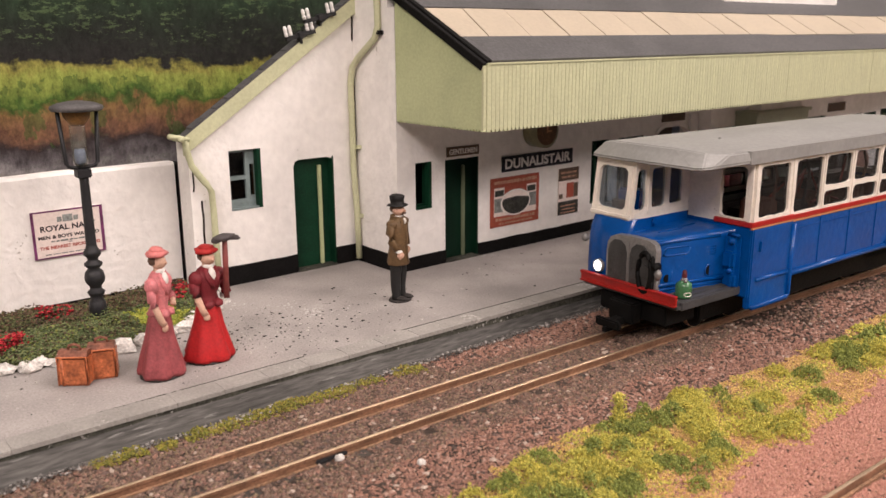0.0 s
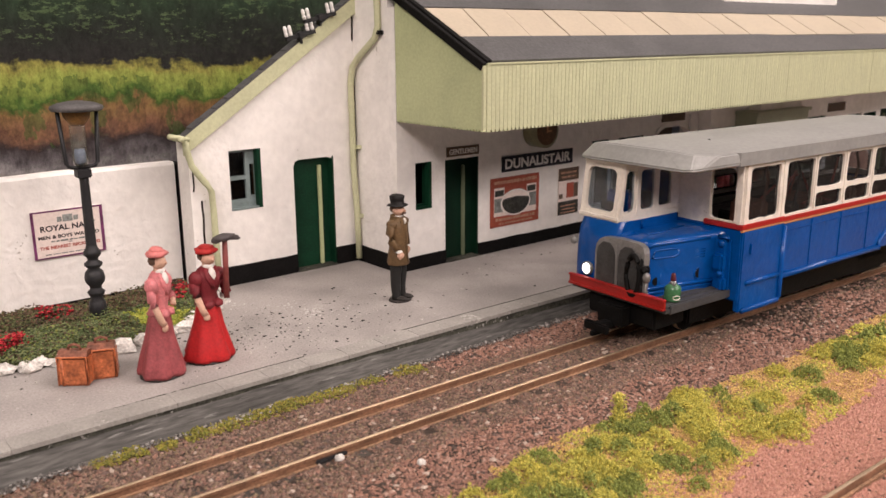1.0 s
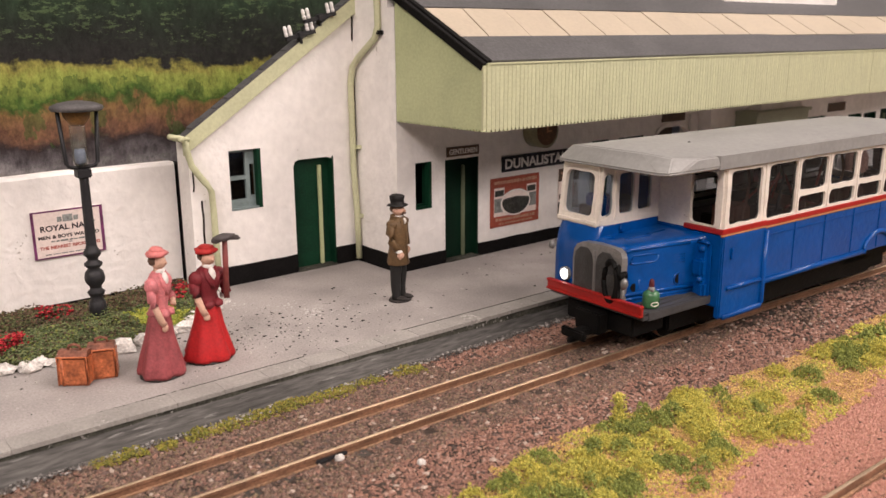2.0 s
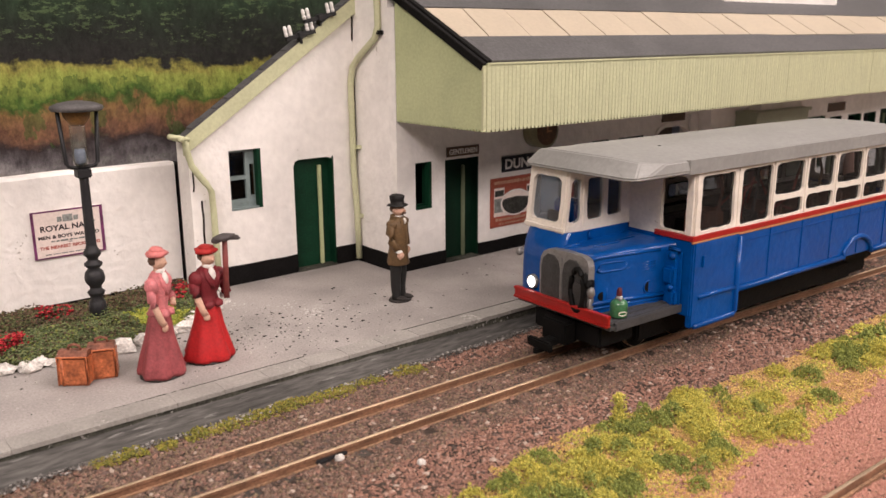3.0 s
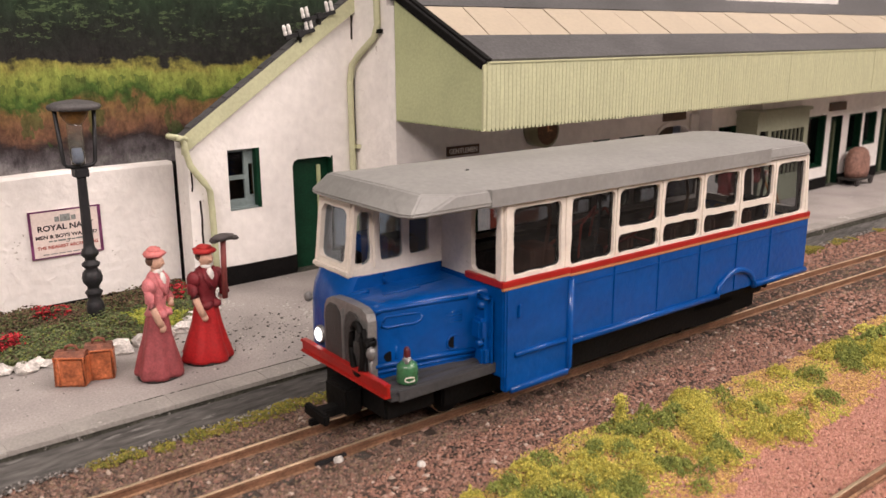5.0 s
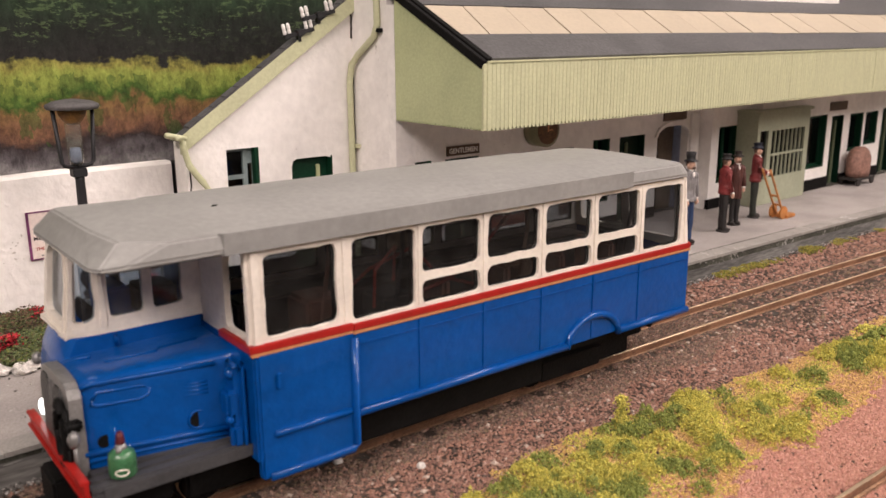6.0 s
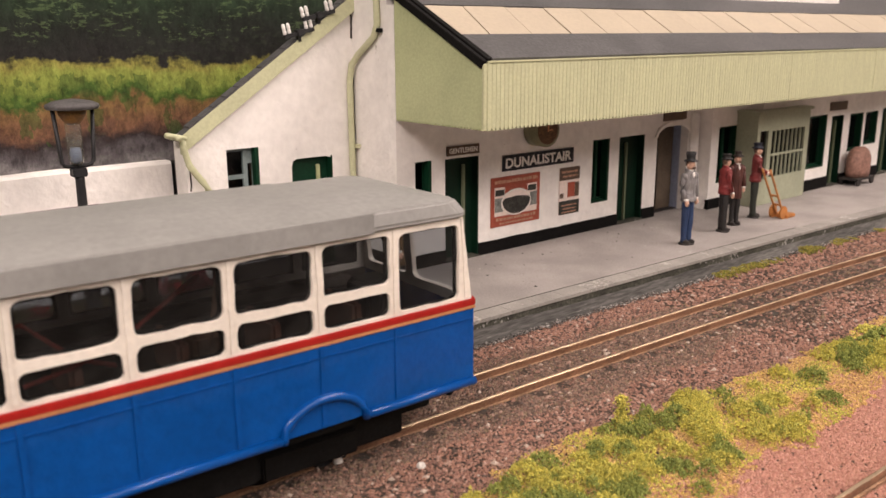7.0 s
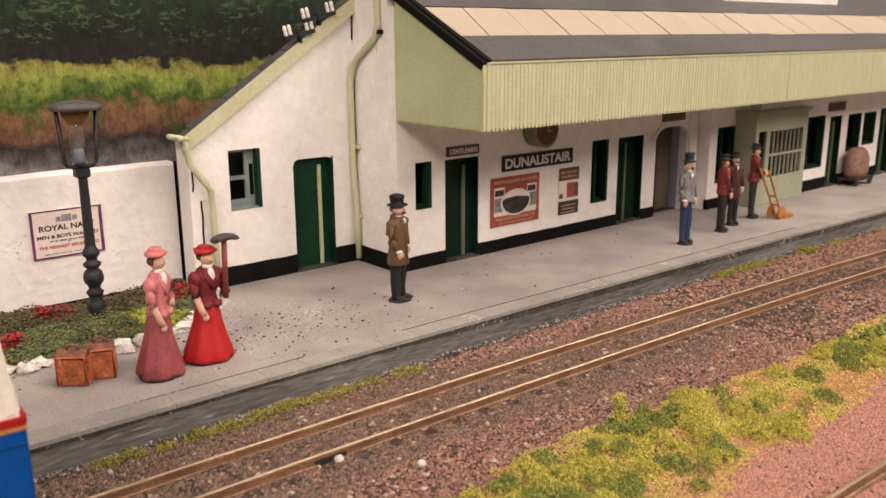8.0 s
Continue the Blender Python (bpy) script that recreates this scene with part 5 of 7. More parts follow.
for q in ((48.6, 49.2, 16.5, 27.45), (63.7, 64.4, 16.5, 27.45), (49.2, 63.7, 27.1, 27.45), (49.2, 63.7, 16.5, 16.8)):
    flat("border", s, PURPLE, *q, yb)
words("ROYAL NAVY", 50.4, 62.6, 22.7, yb, INK, s, 1.35)
words("MEN & BOYS WANTED", 49.8, 63.2, 20.95, yb, INK, s, 0.85)
words("THE NEAREST RECRUITING", 49.9, 63.2, 18.6, yb, REDINK, s, 0.75)
for q in ((52.5, 60.5, 20.15, 0.35), (56.2, 57.0, 19.75, 0.2), (51, 62, 17.3, 0.2)):
    text_line(s, GREYPRINT, *q, yb)
piece("crest", GREYPRINT, s, lambda bm: (box(bm, 55.4, 57.6, yb - 0.06, yb, 24.6, 26.2), box(bm, 54.2, 55.2, yb - 0.06, yb, 24.7, 25.8), box(bm, 57.8, 58.8, yb - 0.06, yb, 24.7, 25.8)), "faint printed crest", False, True)

s = board("travel_poster", 163.9, 183.7, 11.2, 25.5, YM, POSTRED, "orange-red travel poster with an oval harbour picture", "poster", 0.3)
yp = YM - 0.31
flat("picture_field", s, PAPER, 165.2, 182.4, 14.3, 22.6, yp)
flat("title_block", s, POSTRED, 169.3, 178.3, 20.3, 22.7, yp - 0.07)
for q in ((165.5, 169.0, 20.2, 21.9), (178.6, 182.0, 20.4, 22.1)):
    flat("corner_picture", s, DARKPRINT, *q, yp - 0.07)
for q in ((165.3, 168.5, 15.5, 19.5), (179.5, 182.3, 16.0, 20.0)):
    flat("side_picture", s, GREYPRINT, *q, yp - 0.07)


def oval(bm, cx, cz, rx, rz, y, t, lo=-1.0):
    n = 28
    pts = [(cx + rx * math.cos(2 * math.pi * i / n), max(cz + lo * rz if lo > -1 else -99, cz + rz * math.sin(2 * math.pi * i / n))) for i in range(n)]
    prism(bm, pts, 1, y - t, y)


piece("oval_frame", LETTER, s, lambda bm: oval(bm, 173.8, 17.8, 6.1, 3.9, yp - 0.08, 0.06), "", False, True)
piece("oval_sky", PAPER, s, lambda bm: oval(bm, 173.8, 17.8, 5.6, 3.5, yp - 0.15, 0.06), "", False, True)
piece("oval_picture", DARKPRINT, s, lambda bm: prism(bm, [(173.8 + 5.6 * math.cos(math.pi + math.pi * i / 14), 18.4 + 4.0 * math.sin(math.pi + math.pi * i / 14)) for i in range(15)] + [(178.8, 19.0), (174, 19.6), (169, 19.2)], 1, yp - 0.28, yp - 0.22), "", False, True)
for q in ((165.2, 182.5, 23.7, 0.9), (165.8, 181.8, 12.9, 0.8), (167.2, 180.8, 11.8, 0.5), (171, 176.6, 21.2, 0.6)):
    text_line(s, POSTPINK, *q, yp - 0.08)

s = board("notice_board", 192.3, 201.4, 11.0, 25.5, YM, PAPER, "paper notice with three dark printed blocks", "poster", 0.25)
yp = YM - 0.26
flat("top_block", s, TAN, 192.3, 201.4, 21.6, 25.5, yp)
flat("bottom_block", s, DARKPRINT, 192.3, 201.4, 11.0, 15.2, yp)
flat("picture_block", s, POSTRED, 196.0, 199.2, 16.2, 20.8, yp)
flat("picture_block", s, TAN, 199.3, 201.2, 16.2, 20.6, yp)
flat("picture_block", s, TAN, 192.6, 194.2, 16.2, 17.6, yp)
for q in ((193.2, 200.6, 23.8, 0.6), (193.6, 200.2, 22.5, 0.6), (193.4, 200.4, 13.6, 0.45), (194, 199.8, 12.5, 0.45), (193.4, 200.0, 11.5, 0.4)):
    text_line(s, POSTPINK, *q, yp - 0.07)
s = board("door_plate", 337.8, 352.0, 34.6, 38.0, YW, TAN, "brown name plate above a platform door", "sign")
s = board("arch_plate", 243.0, 256.0, 36.2, 39.0, YM, TAN, "brown stone plate above the arch", "sign")

# drum clock on the wall
ck = thing("drum_clock", 181.5, YM, 38.2, "olive drum clock with brown dial fixed to the wall", "clock")
piece("drum", mat("olive_drum", (0.20, 0.19, 0.11), 0.5, var=0.15, size=4, fine=0.6), ck, lambda bm: tube(bm, [(0, -0.1, 0), (0, -5.0, 0)], 4.9, 26), "", True)
piece("dial", mat("brown_dial", (0.11, 0.055, 0.025), 0.5, var=0.3, size=2, fine=0.5), ck, lambda bm: tube(bm, [(0, -4.8, 0), (0, -5.2, 0)], 4.1, 26))
piece("dial_mark", ORANGE, ck, lambda bm: (box(bm, -0.2, 0.2, -5.35, -5.21, -0.4, 2.6), box(bm, -0.2, 1.8, -5.35, -5.21, -0.2, 0.2)))

# ---- telegraph insulators on the verge ----
PORCELAIN = mat("white_porcelain", (0.78, 0.76, 0.74), 0.25, var=0.05, size=2, fine=0.4, bump=0.02)


def insulators(x0, x1, z, label):
    t = thing("telegraph_bracket", (x0 + x1) / 2, 76.9, z, label, "telegraph bracket", "brackets on the verge")
    t.rotation_euler = (0, radians(-13), 0)
    w = (x1 - x0) / 2
    piece("arm", IRON, t, lambda bm: (box(bm, -w, w, -0.5, 0.5, -0.55, 0.45, 0.1), box(bm, -0.9, 0.9, -0.9, 0.9, -0.9, 0.8, 0.2)))
    piece("stay", IRON, t, lambda bm: box(bm, -0.4, 0.4, 0.2, 1.6, -2.2, 0.2, 0.1))
    for x in (-w + 0.4, -w + 1.7, w - 2.0, w - 0.6):
        piece("insulator", PORCELAIN, t, lambda bm: turned(bm, [(0.3, 0.4), (0.48, 0.5), (0.5, 1.3), (0.36, 1.45), (0.48, 1.6), (0.46, 2.6), (0.25, 3.0)], x, 0, 10), "white porcelain insulator", True)


insulators(109.6, 118.3, 65.5, "dark iron telegraph bracket with four white insulators")
insulators(114.9, 124.6, 69.8, "upper iron telegraph bracket with four white insulators")

# ---- platform lamp ----
lamp = thing("platform_lamp", 56.9, 72.9, PLAT, "black iron platform gas lamp with a round hood", "lamp post")
piece("post", IRON, lamp, lambda bm: turned(bm, [(1.9, 0), (1.85, 3.6), (1.7, 4.6), (1.2, 5.4), (1.75, 6.6), (1.9, 6.9), (1.2, 7.6), (1.3, 8.2), (2.0, 9.2), (2.15, 10.2), (1.9, 11.4), (1.2, 12.2), (1.85, 12.9), (1.9, 13.4), (1.1, 14.0), (1.2, 14.6), (1.8, 15.3), (1.8, 16.0), (1.25, 16.8), (1.1, 17.6), (0.95, 31.6), (1.0, 32.4)], 0, 0, 20), "turned iron post", True)
piece("collar", IRON, lamp, lambda bm: box(bm, -1.55, 1.35, -1.4, 1.4, 32.3, 34.2, 0.2))
for sgn in (-1, 1):
    piece("lantern_bar", IRON, lamp, lambda bm: tube(bm, [(0.0, 0, 34.5), (sgn * 1.6, 0, 34.5), (sgn * 2.7, 0, 34.7), (sgn * 3.2, 0, 35.4), (sgn * 3.35, 0, 37), (sgn * 4.0, 0, 46.6)], 0.45), "thin iron frame bar", True)
hood = piece("hood", mat("weathered_hood", (0.09, 0.085, 0.085), 0.6, var=0.2, size=4, fine=0.6, bump=0.12), lamp, lambda bm: turned(bm, [(3.2, 46.2), (5.0, 46.4), (5.35, 46.9), (5.2, 47.4), (3.8, 48.0), (1.5, 48.4), (0.3, 48.5)], 0, 0, 26), "round grey hood", True)
piece("burner", mat("amber_burner", (0.22, 0.11, 0.03), 0.5, var=0.2, size=2, fine=0.4), lamp, lambda bm: turned(bm, [(2.9, 46.3), (2.7, 45.2), (1.9, 44.0), (1.2, 43.2)], -0.2, 0, 14), "amber stained reflector", True)
piece("chimney", glass("lamp_glass", (0.85, 0.86, 0.8), 0.06, 0.1), lamp, lambda bm: turned(bm, [(1.3, 34.9), (1.6, 36.5), (1.6, 43.2), (1.3, 44.2)], -0.3, 0, 16), "clear glass chimney", True)
piece("mantle", mat("bluish_mantle", (0.2, 0.24, 0.36), 0.4, var=0.1, size=2, fine=0.4), lamp, lambda bm: turned(bm, [(0.5, 35.0), (1.15, 35.6), (1.2, 37.4), (1.0, 38.4)], -0.3, 0, 12), "pale bluish mantle", True)

# ---- garden: stones, soil, flowers ----
EDGE = [(20, 55.5), (26.5, 54.2), (33, 53.6), (37.6, 52.4), (42.8, 51.8), (47.5, 50.6), (53.2, 50.6), (58.5, 51.6), (63.5, 53.0), (68.4, 54.4), (72.6, 57.0), (76.2, 60.0), (79.6, 63.2), (82.4, 66.4), (84.0, 70.4), (85.4, 74.6)]
rnd = random.Random(4)
for i, (x, y) in enumerate(EDGE):
    rx, rz = rnd.uniform(2.2, 3.3), rnd.uniform(1.1, 1.9)
    st = solid("edging_stone", STONE, "rounded white painted stone edging the flower bed", "stone", "", lambda bm: lump(bm, 0, 0, 0, rx, rnd.uniform(1.6, 2.3), rz, i, 0.95), False, "stones round the flower bed")
    st.matrix_basis = pose(x * MM, y * MM, (PLAT + rz * 0.45) * MM, rnd.uniform(-8, 8), rnd.uniform(-8, 8), rnd.uniform(-40, 40))


def in_bed(x, y):
    if y > 86.4 or x < 15 or x > 85:
        return False
    for (a, b), (c, d) in zip(EDGE, EDGE[1:]):
        if a <= x <= c:
            lim = b + (d - b) * (x - a) / (c - a)
            return y > lim + 0.6 and not (x > 81.5 and y > 76)
    return x < 20 and y > 55


def bed_h(x, y):
    return 0.5 + 1.9 * max(0, noise.noise(Vector((x * 0.16, y * 0.16, 2.2))) + 0.35)


def build_bed(bm):
    xs, ys = [15 + 1.5 * i for i in range(48)], [50 + 1.5 * j for j in range(25)]
    g = {(i, j): bm.verts.new((x, y, PLAT + (0.25 + 0.75 * bed_h(x, y) if in_bed(x, y) else -0.3))) for i, x in enumerate(xs) for j, y in enumerate(ys)}
    for i in range(len(xs) - 1):
        for j in range(len(ys) - 1):
            bm.faces.new((g[i, j], g[i + 1, j], g[i + 1, j + 1], g[i, j + 1]))


solid("flower_bed", SOIL, "dark soil of the station flower bed", "flower bed", "structure", build_bed, True)
LEAFY = many("bed_foliage", [(0.08, 0.11, 0.04), (0.12, 0.15, 0.065), (0.16, 0.18, 0.08), (0.10, 0.13, 0.06), (0.10, 0.075, 0.045), (0.19, 0.21, 0.06)])
pts = []
while len(pts) < 30000:
    x, y = rnd.uniform(15, 85), rnd.uniform(50, 86.4)
    if in_bed(x, y):
        h = bed_h(x, y)
        k = noise.noise(Vector((x * 0.25, y * 0.25, 9)))
        if rnd.random() < 0.75 + k:
            pts.append((x, y, PLAT + 0.3 + rnd.random() * (h + 0.7), rnd.uniform(0.2, 0.42)))
brown = [(x, y, z, r) for x, y, z, r in pts if y > 73 + 5 * noise.noise(Vector((x * 0.15, y * 0.1, 0)))]
lime = [(x, y, z + 0.2, r) for x, y, z, r in pts if math.hypot(x - 66, (y - 62) * 0.8) < 5.5 + 3 * noise.noise(Vector((x * 0.3, y * 0.3, 1)))]
taken = set(brown) | {(x, y, z - 0.2, r) for x, y, z, r in lime}
pts = [q for q in pts if q not in taken]
grains("dry_foliage", brown, many("dry_foliage", [(0.12, 0.075, 0.045), (0.08, 0.09, 0.04), (0.16, 0.10, 0.065), (0.06, 0.045, 0.03), (0.13, 0.14, 0.06)]), "brown dry foliage at the back of the flower bed", "foliage")
grains("bright_foliage", lime, many("bright_foliage", [(0.30, 0.33, 0.05), (0.20, 0.25, 0.05), (0.38, 0.38, 0.07)]), "bright yellow-green clump in the flower bed", "foliage")
grains("bed_foliage", pts, LEAFY, "crumbly green and brown foam foliage in the flower bed", "foliage")
FLOWER = many("red_petals", [(0.36, 0.015, 0.022), (0.22, 0.01, 0.015), (0.48, 0.04, 0.05), (0.08, 0.02, 0.015)], 0.7)
for fx, fy, n in ((47.4, 77.8, 60), (51.2, 76.6, 50), (37.3, 63.3, 130), (34.0, 61.6, 100), (77.5, 76.5, 80), (75.5, 72.5, 40), (28.0, 66, 80)):
    pts = [(fx + rnd.gauss(0, 1.0), fy + rnd.gauss(0, 1.0), PLAT + 1.6 + rnd.random() * 2.6, rnd.uniform(0.25, 0.45)) for _ in range(n)]
    grains("red_flowers", pts, FLOWER, "clump of red foam flowers", "flowers")

# ---- luggage ----
LEATHER = mat("orange_brown_leather", (0.42, 0.125, 0.05), 0.33, var=0.35, size=2.2, fine=0.5, bump=0.15)
LEATHER_TOP = mat("dark_leather", (0.20, 0.075, 0.045), 0.5, var=0.3, size=2, fine=0.5, bump=0.15)


def suitcase(x, y, turn, w, d, h, label):
    t = thing("suitcase", x, y, PLAT, label, "suitcase", "luggage beside the ladies")
    t.rotation_euler = (0, 0, radians(turn))
    piece("case_body", LEATHER, t, lambda bm: box(bm, -w / 2, w / 2, -d / 2, d / 2, 0, h, 0.45))
    piece("case_top", LEATHER_TOP, t, lambda bm: prism(bm, [(-d / 2 + 0.1, h - 0.15), (d / 2 - 0.1, h - 0.15), (0.7, h + 0.9), (-0.7, h + 0.9)], 0, -w / 2 + 0.15, w / 2 - 0.15), "dark brown pitched top")
    piece("edge_binding", LEATHER, t, lambda bm: (tube(bm, [(-w / 2 + 0.2, -d / 2, 0.3), (-w / 2 + 0.2, -d / 2, h), (w / 2 - 0.2, -d / 2, h), (w / 2 - 0.2, -d / 2, 0.3)], 0.22, 6), box(bm, -w * 0.36, -w * 0.28, -d / 2 - 0.12, -d / 2 + 0.2, 0.2, h, 0.05)), "worn stitched edges", True)
    piece("handle", LEATHER_TOP, t, lambda bm: tube(bm, [(-1.1, 0, h + 0.7), (-0.9, 0, h + 1.6), (0, 0, h + 1.9), (0.9, 0, h + 1.6), (1.1, 0, h + 0.7)], 0.28), "", True)


suitcase(41.9, 40.0, -38, 5.6, 3.6, 5.6, "worn orange-brown leather bag standing on the platform")
suitcase(46.8, 40.2, -24, 5.0, 3.8, 5.8, "taller orange-brown leather bag standing beside another")

# ---- figurines, each one plain painted casting ----
SKIN = mat("painted_flesh", (0.60, 0.37, 0.27), 0.55, var=0.1, size=2, fine=0.4)
HAIR = mat("painted_hair", (0.10, 0.055, 0.035), 0.6, var=0.2, size=1.5, fine=0.3)
FIGBASE = mat("dark_figure_base", (0.03, 0.026, 0.024), 0.7, var=0.3, size=2, fine=0.4)


def cloth(name, c, var=0.16):
    return mat(name, c, 0.6, var=var, size=2.4, fine=0.5, bump=0.1)


def ringed(bm, rings, n=18, folds=0.0):
    """Rings of (z, cx, cy, rx, ry), with optional folds."""
    rows = []
    for z, cx, cy, rx, ry in rings:
        row = []
        for i in range(n):
            a = 2 * math.pi * i / n
            k = 1 + folds * (math.sin(a * 7 + 0.06 * z) + 0.6 * math.sin(a * 4 + 1.3) + 0.35 * math.sin(a * 13)) * min(1, max(0, (16 - z) / 12))
            row.append(bm.verts.new((cx + rx * k * math.cos(a), cy + ry * k * math.sin(a), z)))
        rows.append(row)
    for a, b in zip(rows, rows[1:]):
        for i in range(n):
            bm.faces.new((a[i], a[(i + 1) % n], b[(i + 1) % n], b[i]))
    bm.faces.new(rows[0][::-1]), bm.faces.new(rows[-1])


def figure(x, y, turn, label, mats, steps, scale=1.0, broad=1.0, lean=0.0):
    bm = bmesh.new()
    for idx, fn in steps:
        n = len(bm.faces)
        fn(bm)
        bm.faces.ensure_lookup_table()
        for f in bm.faces[n:]:
            f.material_index = idx
    bmesh.ops.recalc_face_normals(bm, faces=bm.faces)
    for v in bm.verts:
        v.co += 0.16 * noise.noise_vector(v.co * 0.9 + Vector((x, y, 0))) * min(1, v.co.z / 2)
    bmesh.ops.scale(bm, verts=bm.verts, vec=(scale * broad, scale * broad, scale))
    ob = part("figurine", bm, mats, None, "", True)
    ob.matrix_basis = pose(x * MM, y * MM, PLAT * MM) @ Matrix.Rotation(radians(lean), 4, Vector((FORWARD.x, FORWARD.y, 0))) @ pose(0, 0, 0, 0, 0, turn)
    return tagged(ob, label, "figurine", "figurines on the platform")


def lady(x, y, turn, label, jacket, skirt, hat, umbrella, scale, broad):
    mats = [cloth("skirt_paint", skirt), cloth("jacket_paint", jacket), cloth("hat_paint", hat), SKIN, HAIR, LETTER, FIGBASE, cloth("umbrella_paint", (0.06, 0.05, 0.05)), cloth("handle_paint", (0.22, 0.05, 0.045))]
    st = [(6, lambda bm: ringed(bm, [(0, 0, 0, 4.4, 4.0), (0.5, 0, 0, 4.2, 3.8)])),
          (0, lambda bm: ringed(bm, [(0.5, 0, 0, 4.5, 4.1), (1.2, 0, 0, 4.6, 4.2), (4, 0, 0.1, 3.7, 3.5), (8, 0, 0.1, 2.8, 2.6), (11.5, 0, 0.1, 2.2, 2.0), (14.0, 0, 0.1, 1.75, 1.5)], 36, 0.075)),
          (1, lambda bm: ringed(bm, [(12.6, 0, 0.1, 2.5, 2.1), (13.8, 0, 0.1, 1.9, 1.6), (15, 0, 0, 1.75, 1.5), (17.2, 0, -0.2, 2.3, 1.9), (19.2, 0, 0, 2.4, 1.7), (20.2, 0, 0.1, 1.7, 1.3), (20.8, 0, 0.1, 0.9, 0.9)])),
          (1, lambda bm: (tube(bm, [(-1.0, -0.6, 20.6), (-1.3, -1.5, 18.8), (-0.3, -1.9, 16.4)], 0.42), tube(bm, [(1.0, -0.6, 20.6), (1.3, -1.5, 18.8), (0.3, -1.9, 16.4)], 0.42), lump(bm, -0.9, -1.3, 12.7, 1.2, 1.1, 1.0, 21, 0.3), lump(bm, 0.9, -1.3, 12.7, 1.2, 1.1, 1.0, 22, 0.3))),
          (5, lambda bm: (lump(bm, 0, -1.3, 19.0, 0.8, 0.6, 1.7, 5, 0.2), lump(bm, 0, -0.4, 20.8, 1.0, 0.9, 0.7, 6, 0.1))),
          (3, lambda bm: (ringed(bm, [(20.4, 0, 0, 0.8, 0.8), (21.6, 0, -0.1, 0.8, 0.85)], 10), lump(bm, 0, -0.3, 22.6, 1.25, 1.4, 1.55, 7, 0.08), lump(bm, 0, -1.6, 22.4, 0.28, 0.4, 0.35, 1, 0.1, 1))),
          (4, lambda bm: lump(bm, 0, 0.45, 22.9, 1.45, 1.25, 1.35, 8, 0.15)),
          (2, lambda bm: (lump(bm, 0, 0.0, 24.2, 2.15, 2.15, 0.8, 9, 0.2), lump(bm, 0, 0.1, 24.8, 1.4, 1.4, 0.75, 10, 0.2))),
          (1, lambda bm: (lump(bm, -2.5, 0, 18.4, 1.15, 1.3, 1.7, 11, 0.15), lump(bm, 2.5, 0, 18.4, 1.15, 1.3, 1.7, 12, 0.15), tube(bm, [(-2.8, 0, 17.6), (-3.1, -0.3, 15.6), (-2.9, -0.7, 14.6)], 0.85))),
          (3, lambda bm: (tube(bm, [(-2.9, -0.7, 14.8), (-2.4, -1.5, 12.0), (-2.0, -1.9, 10.8)], 0.62), lump(bm, -1.9, -2.0, 10.3, 0.6, 0.6, 0.8, 13, 0.1)))]
    if umbrella:
        st += [(1, lambda bm: tube(bm, [(2.8, 0, 17.6), (3.2, -0.8, 15.6), (2.6, -1.8, 14.8)], 0.85)),
               (5, lambda bm: (lump(bm, 3.3, -0.2, 13.6, 0.75, 0.75, 0.95, 14, 0.15), lump(bm, 3.2, 0.4, 11.6, 0.5, 0.6, 0.8, 15, 0.2))),
               (8, lambda bm: tube(bm, [(2.3, -2.2, 13.6), (2.3, -2.2, 26.4)], 0.5)),
               (7, lambda bm: (lump(bm, 2.1, -2.2, 27.0, 2.5, 1.2, 0.85, 31, 0.2), lump(bm, 4.0, -2.2, 26.6, 1.5, 0.7, 0.5, 32, 0.2), lump(bm, 5.1, -2.2, 26.2, 0.7, 0.4, 0.35, 33, 0.1), lump(bm, 0.3, -2.2, 26.6, 0.9, 0.7, 0.6, 34, 0.2)))]
    else:
        st += [(1, lambda bm: tube(bm, [(2.8, 0, 17.6), (3.0, -0.6, 15.6), (2.2, -1.6, 14.8)], 0.8)), (3, lambda bm: tube(bm, [(2.4, -1.5, 14.9), (1.2, -2.2, 14.0)], 0.55))]
    return figure(x, y, turn, label, mats, st, scale, broad, 2.2)


lady(55.4, 34.0, 40, "painted lady figurine in pink jacket and mauve skirt", (0.56, 0.18, 0.19), (0.28, 0.062, 0.068), (0.55, 0.17, 0.16), False, 0.965, 1.03)
lady(65.9, 36.2, 14, "painted lady figurine in crimson dress with folded umbrella", (0.16, 0.014, 0.02), (0.42, 0.012, 0.014), (0.40, 0.02, 0.018), True, 0.9, 1.22)


